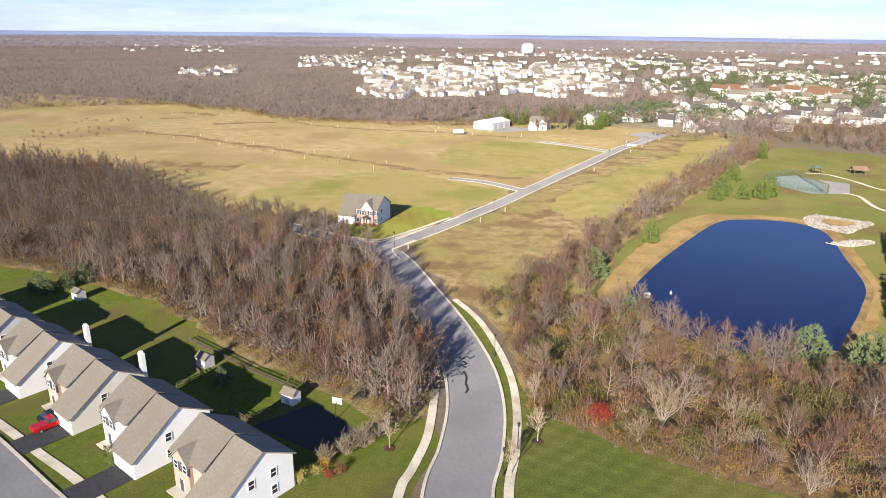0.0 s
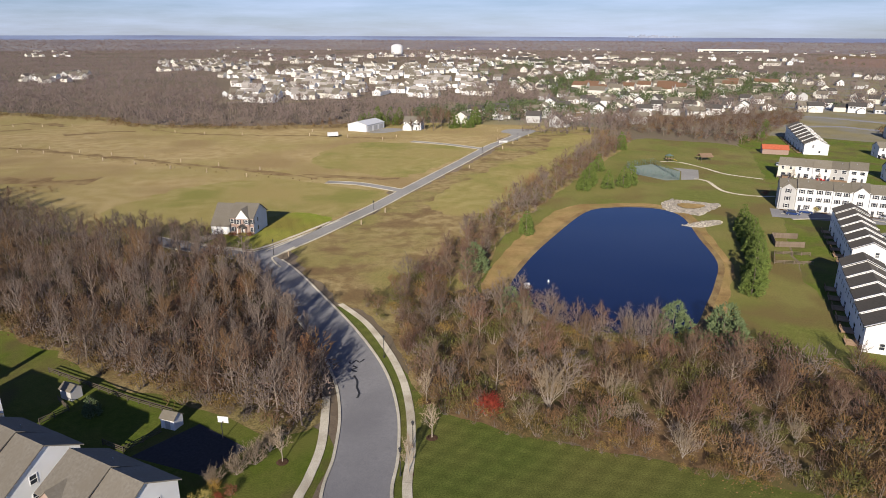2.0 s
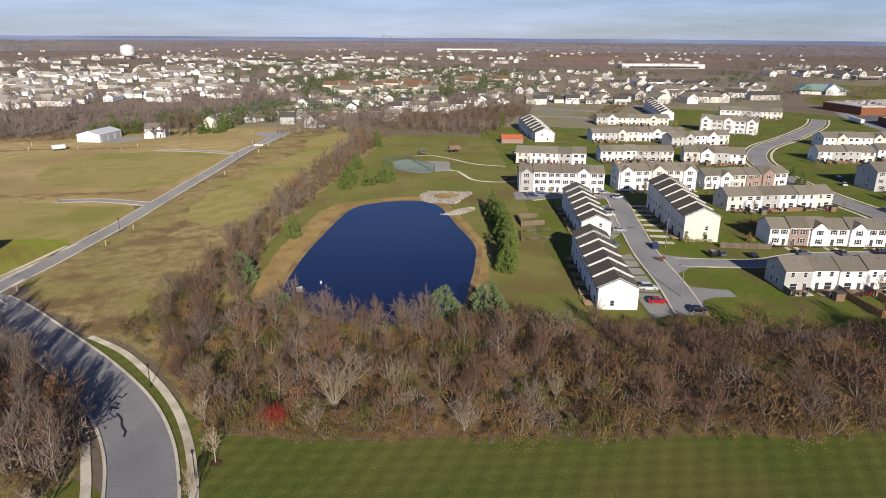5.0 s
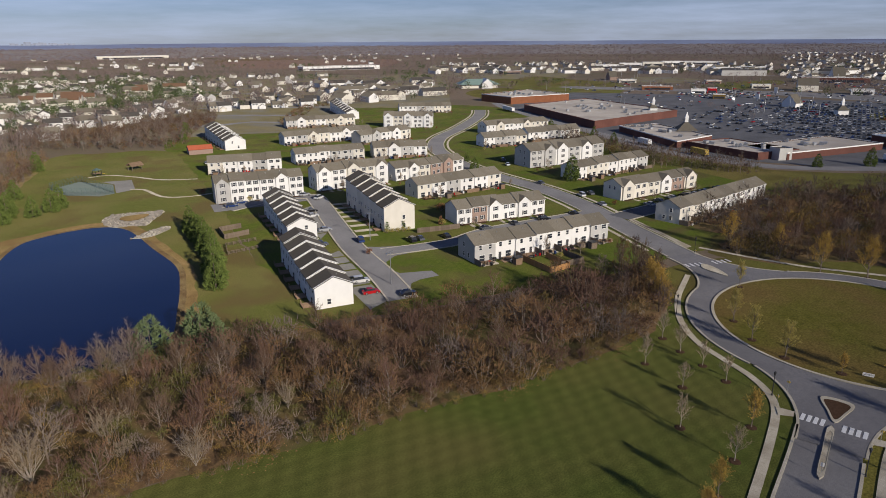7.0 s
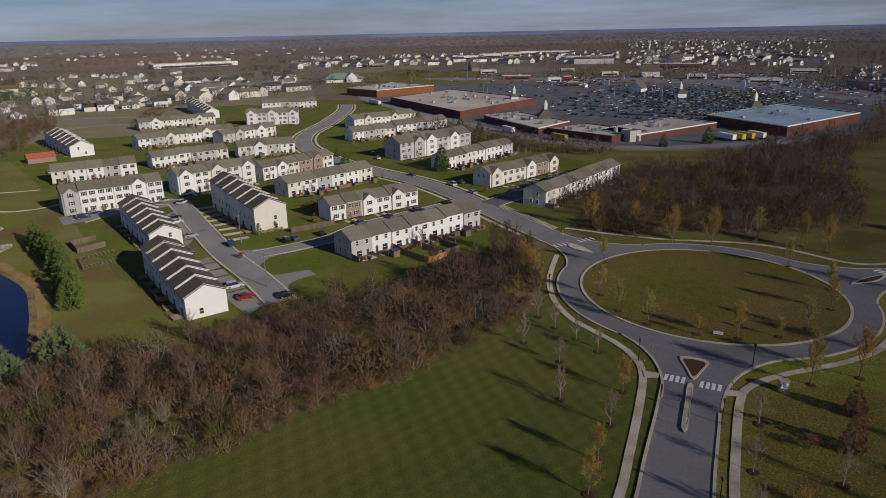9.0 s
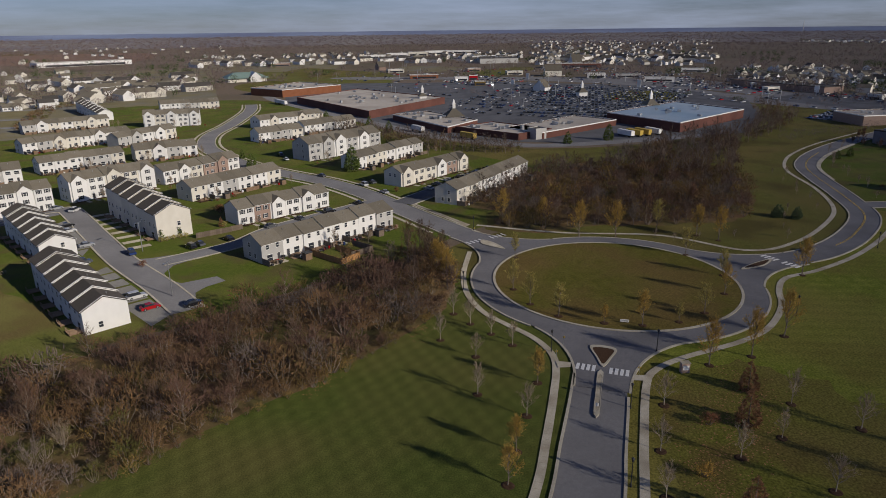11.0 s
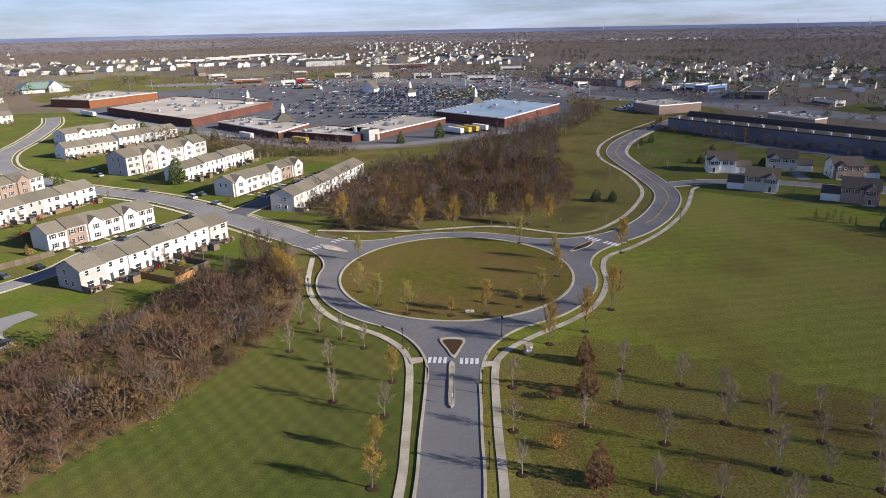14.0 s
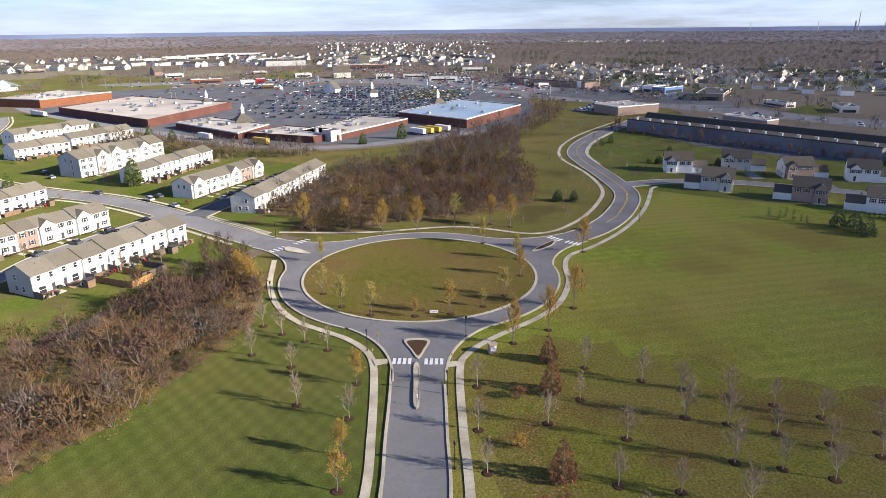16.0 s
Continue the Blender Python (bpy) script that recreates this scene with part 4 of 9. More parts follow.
rng = random.Random(11)
BIG = [bare_tree(100 + i, 10.0, 0.42, 12, 7, 12, lean=0.6, low=0.16, twig_w=0.026) for i in range(5)]
TALL = [bare_tree(120 + i, 11.6, 0.34, 11, 5, 10, lean=0.5, low=0.2, twig_w=0.030) for i in range(5)]
VASE = [bare_tree(130 + i, 6.6, 0.62, 14, 6, 11, lean=0.75, low=0.0, stems=1, fine=0.13, twig_w=0.024) for i in range(5)]
CROWN = [bare_tree(150 + i, 11.5 + 0.5 * i, 0.36, 13, 5, 10, lean=0.85, low=0.22 + 0.03 * i, fine=0.10, twig_w=0.030) for i in range(5)]
ROUND = [bare_tree(155 + i, 7.6, 0.50, 14, 6, 10, lean=1.1, low=0.14, fine=0.12, twig_w=0.026) for i in range(4)]
CROWN_L = [bare_tree(170 + i, 10.8, 0.38, 10, 4, 7, lean=0.95, low=0.25, fine=0.11, twig_w=0.045) for i in range(4)]
ROUND_L = [bare_tree(175 + i, 7.6, 0.50, 10, 5, 7, lean=1.1, low=0.12, fine=0.12, twig_w=0.040) for i in range(4)]
LEAFY = [bare_tree(140 + i, 9.0, 0.38, 12, 7, 12, lean=0.6, leaf=0.55) for i in range(2)]
SMALL = [bare_tree(180 + i, 6.4, 0.46, 12, 6, 9, lean=0.74, low=0.25, twig_w=0.025) for i in range(3)]
SMALL_LEAF = [bare_tree(190 + i, 7.2, 0.42, 14, 7, 12, lean=0.66, low=0.22, twig_w=0.018, leaf=1.0, leaf_size=0.15) for i in range(2)]

P_BIG = [make_tree("bare_tree", d, "bark", [("twig", "twig", "twig_red", "twig_tan", "twig")[i], "leaf_brown"], "tall leafless tree with grey-brown twigs in the wood", group="woodland trees")
         for i, d in enumerate(BIG)]
P_TALL = [make_tree("bare_tree", d, "bark", [("twig_grey", "twig", "twig_grey", "twig_grey", "twig_grey")[i], "leaf_brown"], "slender leafless tree with a straight grey trunk", group="woodland trees") for i, d in enumerate(TALL)]
P_VASE = [make_tree("bare_tree", d, "bark", [("twig", "twig_red", "twig_tan", "twig", "twig_red")[i], "leaf_brown"], "leafless many-stemmed tree with fine upright twigs", group="woodland trees")
          for i, d in enumerate(VASE)]
P_CROWN = [make_tree("bare_tree", d, "bark", [("twig_grey", "twig", "twig_grey", "twig", "twig_tan")[i], "leaf_brown"], "tall leafless tree with a rounded crown of grey twigs", group="woodland trees") for i, d in enumerate(CROWN)]
P_ROUND = [make_tree("bare_tree", d, "bark", [("twig", "twig_grey", "twig_red", "twig")[i], "leaf_brown"], "low leafless tree with a round mauve-brown crown", group="woodland trees") for i, d in enumerate(ROUND)]
P_PALE = make_tree("pale_tree", VASE[2], "bark_pale", ["twig_pale", "leaf_brown"], "spreading leafless tree with pale tan branches", group="woodland trees")
P_OAK = [make_tree("oak_tree", d, "bark", ["twig_red", "leaf_rust"], "oak holding russet-brown dead leaves", group="woodland trees") for d in LEAFY]


def woodland(outline, gap, seed, singles, near, protos, datas, size, oak=0.03, light=None):
    """Trees over an outline: those nearest to a plan point stand singly, the rest as one mesh."""
    r = random.Random(seed)
    pts = scatter(outline, gap, r)
    pts.sort(key=lambda p: (p[0] - near[0]) ** 2 + (p[1] - near[1]) ** 2)
    for x, y in pts[:singles]:
        pr = P_OAK[r.randrange(2)] if r.random() < oak else protos[r.randrange(len(protos))]
        plant(pr, x, y, r.uniform(*size), r)
    rest = [(x, y, r.uniform(*size)) for x, y in pts[singles:]]
    close = [q for q in rest if not light or math.hypot(q[0], q[1]) < 190]
    for rest, datas in ((close, datas), ([q for q in rest if q not in close], light)):
        if not rest:
            continue
        joined("woodland", datas, rest, ["bark", "twig", "twig_red", "twig_tan", "wood_mix", "twig_grey"], r, "dense stand of bare grey-brown winter trees", "woods", 0, [1, 4, 5, 4, 5, 3])
    return len(pts)


THICK = [thicket(600 + i, 3.4 + 0.35 * i, 2.3 + 0.15 * i, 5 + i, 240, 0.145, 0.05) for i in range(4)]
BRUSH_MATS = ["bark", "shrub", "twig_tan", "shrub_olive", "brush_gold", "brush_dark", "twig_red", "twig_grey"]


def undergrowth(outline, gap, seed, size=(0.6, 1.2), mix=(1, 2, 3, 4, 5, 5, 6, 2)):
    r = random.Random(seed)
    pl = [(x, y, r.uniform(*size) * (1 + 0.65 * noise.noise((x * 0.085, y * 0.085, 2.0)))) for x, y in scatter(outline, gap, r)]
    joined("undergrowth", THICK, pl, BRUSH_MATS, r, "tangled brown, ochre and olive brush under the trees", "brush", 0, list(mix))


woodland(WOOD_L, 3.5, 21, 80, (-10, 90), P_CROWN + P_TALL, CROWN + TALL, (0.6, 1.14), oak=0.05, light=CROWN_L)
WOOD_RA = WOOD_R[:7] + [(84, 58.5), (88, 105)] + WOOD_R[21:]
WOOD_RB = [(88, 105), (84, 58.5)] + [p for p in WOOD_R if p[0] > 88.5]
woodland(WOOD_RA, 5.6, 22, 60, (45, 75), P_VASE + P_ROUND * 2 + [P_PALE], VASE + ROUND * 2, (0.6, 1.3), 0.0)
woodland(WOOD_RB, 7.4, 27, 30, (100, 50), P_VASE + P_ROUND * 2, VASE + ROUND * 2, (0.55, 1.1), 0.0)
woodland(WOOD_E, 6.8, 23, 45, (200, 0), P_ROUND[2:3] + P_ROUND + P_BIG[1:3], ROUND + BIG[:2], (0.6, 1.1), oak=0.14, light=ROUND_L)
woodland([(66, 478), (150, 474), (196, 436), (240, 372), (262, 392), (214, 470), (150, 500), (66, 500)], 6.0, 25, 0, (0, 0), P_VASE, VASE + BIG, (0.8, 1.15), light=CROWN_L + ROUND_L)
PARK_BACK = [(196, 426), (226, 378), (244, 352), (258, 352), (300, 398), (352, 438), (384, 474), (330, 480), (286, 452), (246, 420), (212, 468)]
woodland(PARK_BACK, 6.6, 46, 0, (0, 0), P_VASE, VASE, (0.75, 1.1), light=ROUND_L + CROWN_L[:1])
undergrowth(PARK_BACK, 6.0, 47, (0.7, 1.2), (1, 5, 2, 6))
woodland([(402, 160), (366, 100), (352, 66), (348, 40), (336, 44), (336, 84), (390, 164)], 3.8, 26, 0, (0, 0), P_VASE, VASE, (0.5, 0.95), light=CROWN_L)
woodland(HEDGE_W + HEDGE_E[::-1], 4.7, 24, 20, (30, 150), P_ROUND, ROUND, (0.75, 1.15), 0.0, light=ROUND_L)
woodland([(-26, 178), (-41, 191), (-63, 206), (-58, 213), (-44, 203), (-30, 192)], 3.4, 28, 0, (0, 0), P_VASE, CROWN, (0.7, 1.0))
undergrowth(WOOD_R[:7] + [(80, 61), (80, 109)] + WOOD_R[21:], 3.0, 31, (0.55, 1.35), (1, 2, 3, 4, 5, 2, 3, 7, 7, 4))
undergrowth([(74, 112), (74, 64)] + [p for p in WOOD_R if p[0] > 75 and p[1] < 104], 3.25, 40, (0.7, 1.7), (1, 6, 6, 1, 6, 2, 1, 5, 2, 7))
undergrowth(WOOD_L, 9.0, 32, (0.6, 1.05), (5, 5, 1, 6, 2, 4))
EDGE_L = [(-127, 173), (-96, 160), (-67, 143.6), (-38, 117.2), (-18, 102.4), (-7.5, 95.0), (-2, 97.5), (-3, 104), (-18, 111.5), (-38, 127), (-66, 154), (-96, 170), (-126, 183)]
patch("brush_verge", EDGE_L, 0.046, "scrub", "strip of tan dead grass and brush along the wood edge", "grass", rough=2.5)
undergrowth(EDGE_L, 2.3, 35, (0.5, 1.25), (1, 2, 2, 7, 4, 7, 7, 5))
BELT_L = [(-127, 178), (-96, 164), (-67, 147), (-38, 120.5), (-18, 105.5), (-5, 98.5), (-1.5, 108), (-4.5, 128), (-13, 154), (-24, 176), (-34, 172), (-26, 150), (-20, 130), (-30, 130), (-52, 150), (-80, 168), (-120, 192)]
undergrowth(BELT_L, 3.7, 48, (1.0, 2.1), (7, 7, 1, 5, 7, 2, 6))
undergrowth([(15.2, 100), (23.5, 92), (32.5, 84.9), (42.5, 80.4), (55.5, 72.7), (66, 65.7), (76, 61.1), (88.5, 53.9), (97.5, 47.9), (111.5, 40.9), (131, 33.2), (133, 37), (113, 47), (99, 54), (90, 60), (77, 68), (67, 72), (57, 79), (44, 87), (34, 92), (25, 99), (18, 106)], 2.0, 36, (0.45, 0.9), (1, 3, 2, 4, 2, 4, 1, 2))
NOOK = [(9, 146), (12.5, 136), (14.8, 124), (15.6, 104), (19, 103), (20, 125), (24, 146), (34, 164), (24, 170), (16, 158)]
undergrowth(NOOK, 2.7, 41, (0.45, 1.0), (1, 2, 4, 3, 2))
woodland(NOOK, 5.0, 30, 12, (12, 130), P_VASE, VASE, (0.6, 1.0), 0.0)
undergrowth(WOOD_E, 3.8, 33, (0.8, 1.75), (1, 1, 2, 6, 1, 4, 6, 7))
COPSE_END = [(232, 46), (258, 47), (282, 37), (300, 23), (318, 8), (300, -2), (262, 22), (228, 33)]
patch("forest_floor", COPSE_END, 0.047, "litter", "brown leaf litter behind the last terrace", "forest floor", rough=2)
woodland(COPSE_END, 5.0, 52, 0, (0, 0), P_VASE, VASE, (0.7, 1.1), light=ROUND_L)
undergrowth(COPSE_END, 4.4, 53, (0.7, 1.4), (1, 5, 2, 6, 7))
COPSE_BACK = [(292, 0), (318, -8), (348, -20), (380, -44), (396, -60), (380, -72), (345, -64), (296, -58), (284, -30)]
woodland(COPSE_BACK, 6.4, 34, 0, (0, 0), P_VASE, VASE, (0.8, 1.4), light=CROWN_L)
undergrowth(COPSE_BACK, 5.6, 44, (1.0, 1.9), (1, 5, 2, 6, 5, 6))
undergrowth([(402, 160), (366, 100), (352, 66), (348, 40), (336, 44), (336, 84), (390, 164)], 5.0, 37, (0.6, 1.2), (1, 5, 3, 2))
undergrowth([(238, 432), (266, 433), (292, 408), (340, 430), (368, 462), (372, 486), (308, 468), (266, 470), (232, 460)], 4.2, 38, (0.7, 1.4), (1, 2, 5, 6, 5))
woodland([(238, 436), (266, 437), (292, 412), (364, 466), (372, 490), (308, 472), (262, 476)], 7.0, 29, 0, (0, 0), P_VASE, VASE, (0.6, 0.95), light=CROWN_L)
undergrowth([(353, 364), (382, 378), (469, 443), (502, 446), (495, 462), (460, 455), (372, 388)], 4.5, 39, (0.6, 1.2), (1, 2, 5, 3))
undergrowth(HEDGE_W + HEDGE_E[::-1], 3.6, 34, (0.5, 1.0), (1, 2, 5, 3, 2))
GROVE = [(378, -52), (398, -60), (430, -82), (470, -98), (520, -116), (560, -112), (552, -126), (500, -130), (448, -108), (404, -86), (380, -72)]
woodland(GROVE, 6.5, 33, 0, (0, 0), P_VASE, VASE, (0.7, 1.15), light=CROWN_L)
undergrowth(GROVE, 6.0, 43, (0.7, 1.3), (1, 5, 2, 6))
r_ = random.Random(45)
for q in spline([(404, -134), (360, -160), (335, -180), (296, -212), (262, -243)], 4.5):
    plant((P_VASE + [P_OAK[0], P_OAK[1]])[r_.randrange(7)], q.x + r_.uniform(-2.5, 2.5), q.y + r_.uniform(-1, 3), r_.uniform(0.6, 0.95), r_)
SHORE = [(46, 142), (46, 137), (53, 125), (64, 118.5), (68, 118.5), (66, 111), (58, 113), (47, 122), (41, 134)]
woodland(SHORE, 3.4, 49, 0, (0, 0), P_ROUND, ROUND[:3], (0.72, 1.1), light=ROUND_L)
undergrowth(SHORE, 3.6, 50, (0.6, 1.1), (5, 7, 2, 7, 3))
woodland([(-215, 302), (-146, 281), (-112, 248), (-96, 226), (-112, 222), (-150, 252), (-215, 262)], 5.5, 51, 0, (0, 0), P_BIG, BIG, (1.0, 1.4), light=CROWN_L)
plant(P_PALE, 36.8, 95.5, 1.5, rng)
plant(P_PALE, 63.0, 118.0, 1.1, rng)
for x, y, s in ((-66, 150, 0.9), (-38, 126, 0.85), (-52, 165, 0.9), (-30, 150, 1.0)):
    plant(P_OAK[int(-x) % 2], x, y, s, rng)

# evergreens round the pond and lawns
CON = [fluffy(200 + i, 8.5, 2.9, 60, 26, 0.62, 0.36) for i in range(3)]
PINE = [fluffy(220 + i, 6.6, 3.0, 54, 28, 0.5, 0.36) for i in range(2)]
P_CON = [make_tree("conifer", d, "bark", ["needle"], "dense yellow-green conical evergreen", "conifer", "evergreens") for d in CON]
P_PINE = [make_tree("pine_tree", d, "bark", ["needle_blue"], "rounded blue-green pine beside the pond", "pine", "evergreens") for d in PINE]
ROW = [(137.5, 190.5), (130.5, 177.0), (123.5, 163.8), (116.0, 152.0), (108.5, 141.8), (101.5, 131.2)]
for i in range(len(ROW) - 1):
    for u in (0.0, 0.5):
        plant(P_CON[i % 3], ROW[i][0] + (ROW[i + 1][0] - ROW[i][0]) * u + rng.uniform(-1, 1), ROW[i][1] + (ROW[i + 1][1] - ROW[i][1]) * u + rng.uniform(-1, 1), rng.uniform(1.0, 1.2), rng)
for x, y, s in ((107.3, 254.1, 1.0), (111.9, 260.3, 1.1), (115, 266, 1.1), (129.2, 290.2, 1.0), (118.5, 255.4, 0.95), (126.3, 257.2, 1.1), (131.4, 260.4, 1.1), (166.9, 346.4, 1.2), (64.6, 197.2, 0.95), (53, 492, 1.3), (44, 497, 1.3), (111, 466, 1.5), (60, 494, 1.2), (281, 110, 1.4), (288.7, 392, 1.1), (295, 398, 0.9), (300, 176, 0.6), (443, 701, 1.2), (390, 641, 1.2), (396, 648, 1.0), (439, 189, 0.9), (394, 141, 1.2), (389, -4, 1.1), (373, 18, 0.8), (358, -119, 0.55), (350, -111, 0.5),
                (396, 129, 0.9), (272, 372, 0.9), (280, 160, 0.8)):
    plant(P_CON[int(x) % 3], x, y, s, rng)
for x, y, s in ((40.0, 166.0, 1.25), (42.0, 138.0, 0.95), (45.3, 137.3, 0.75), (72.0, 117.6, 1.3), (80.2, 112.0, 1.5), (84.5, 114, 0.9), (-40.4, 107.6, 0.55), (-97.2, 150.0, 0.7), (-91.6, 157.9, 0.75),
                (-100, 152, 0.7), (-94, 154, 0.7), (235, -59, 0.55), (234, -65, 0.5)):
    plant(P_PINE[int(x) % 2], x, y, s, rng)
for x, y, s in ((193, -140, 0.85), (188, -142, 0.95), (183, -143, 0.8), (299, -123, 0.5), (293, -149, 0.45), (330, -141, 0.5)):
    plant(P_PINE[int(x) % 2], x, y, s, rng)
# ---------------- buildings ----------------
def window_mesh(w, h):
    """A sash window that faces -y: one shell of frame, rails and two recessed panes."""
    xs, zs = [-w / 2 - 0.1, -w / 2, w / 2, w / 2 + 0.1], [0, 0.1, h / 2 - 0.04, h / 2 + 0.04, h - 0.1, h]
    b = Build()
    g = {}
    for i, x in enumerate(xs):
        for k, z in enumerate(zs):
            g[i, k] = len(b.v)
            b.v.append((x, -0.08, z))
    for i in range(3):
        for k in range(5):
            q = (g[i, k], g[i + 1, k], g[i + 1, k + 1], g[i, k + 1])
            if i == 1 and k in (1, 3):
                n = len(b.v)
                b.v.extend((b.v[j][0], -0.03, b.v[j][2]) for j in q)
                for u in range(4):
                    b.f.append((q[u], q[(u + 1) % 4], n + (u + 1) % 4, n + u))
                    b.m.append(0)
                b.f.append((n, n + 1, n + 2, n + 3))
                b.m.append(1)
            else:
                b.f.append(q)
                b.m.append(0)
    rim = [g[i, 0] for i in range(4)] + [g[3, k] for k in range(1, 6)] + [g[i, 5] for i in (2, 1, 0)] + [g[0, k] for k in (4, 3, 2, 1)]
    n = len(b.v)
    b.v.extend((b.v[j][0], 0.02, b.v[j][2]) for j in rim)
    for u in range(len(rim)):
        w2 = (u + 1) % len(rim)
        b.f.append((rim[w2], rim[u], n + u, n + w2))
        b.m.append(0)
    return b.mesh("window", ["trim", "glass"])


WIN = {"one": window_mesh(0.9, 1.5), "pair": window_mesh(1.8, 1.5), "small": window_mesh(0.6, 0.9), "slider": window_mesh(1.8, 2.0)}
SHUTTER = Build().box(-0.2, -0.06, 0, 0.2, 0.02, 1.5).mesh("shutter", ["shutter"])
DOOR = Build().box(-0.55, -0.08, 0, 0.55, 0.02, 2.15, 0).box(-0.45, -0.11, 0.05, 0.45, -0.06, 2.05, 1).mesh("door", ["trim", "shutter"])
GARAGE = Build().box(-1.5, -0.08, 0, 1.5, 0.02, 2.35, 0)
for i in range(4):
    GARAGE.box(-1.35, -0.12, 0.06 + i * 0.55, 1.35, -0.07, 0.56 + i * 0.55, 0)
GARAGE = GARAGE.mesh("garage_door", ["trim"])
VENT = Build().cyl(0, 0, -0.3, 0.6, 0.08, k=6).mesh("vent_pipe", ["metal"])


def place(parent, name, me, x, y, z, turn=0):
    if me == "shut":
        o = place(parent, name, WIN["one"], x, y, z, turn)
        for s in (-0.78, 0.78):
            place(o, "shutter", SHUTTER, s, 0, 0)
        return o
    o = new(name, me)
    o.parent = parent
    o.matrix_basis = pose(x, y, z, 0, 0, turn)
    return o


def gable_body(x0, x1, y0, y1, h, ridge, along="x"):
    """Walls with two gable ends; the ridge runs along x or y."""
    b = Build()
    if along == "x":
        ym = (y0 + y1) / 2
        a = [(x0, y0, 0), (x0, y1, 0), (x0, y1, h), (x0, ym, ridge), (x0, y0, h)]
        c = [(x1, y, z) for _, y, z in a]
    else:
        xm = (x0 + x1) / 2
        a = [(x1, y0, 0), (x0, y0, 0), (x0, y0, h), (xm, y0, ridge), (x1, y0, h)]
        c = [(x, y1, z) for x, _, z in a]
    return b.prism(c[::-1], a[::-1])


def gable_roof(x0, x1, y0, y1, h, ridge, along="x", eave=0.35, end=0.25, th=0.18):
    """Two roof slabs that meet at the ridge, with eaves and a thickness."""
    b = Build()
    if along == "x":
        ym = (y0 + y1) / 2
        k = (ridge - h) / (ym - y0)
        prof = [(y0 - eave, h - eave * k), (ym, ridge), (y1 + eave, h - eave * k), (y1 + eave, h - eave * k + th), (ym, ridge + th), (y0 - eave, h - eave * k + th)]
        for q in ((0, 1, 4, 5), (1, 2, 3, 4)):
            a = [(x0 - end, *prof[i]) for i in q]
            b.prism([(x1 + end, y, z) for _, y, z in a][::-1], a[::-1])
    else:
        xm = (x0 + x1) / 2
        k = (ridge - h) / (xm - x0)
        prof = [(x0 - eave, h - eave * k), (xm, ridge), (x1 + eave, h - eave * k), (x1 + eave, h - eave * k + th), (xm, ridge + th), (x0 - eave, h - eave * k + th)]
        for q in ((0, 1, 4, 5), (1, 2, 3, 4)):
            a = [(prof[i][0], y0 - end, prof[i][1]) for i in q]
            b.prism(a[::-1], [(x, y1 + end, z) for x, _, z in a][::-1])
    return b


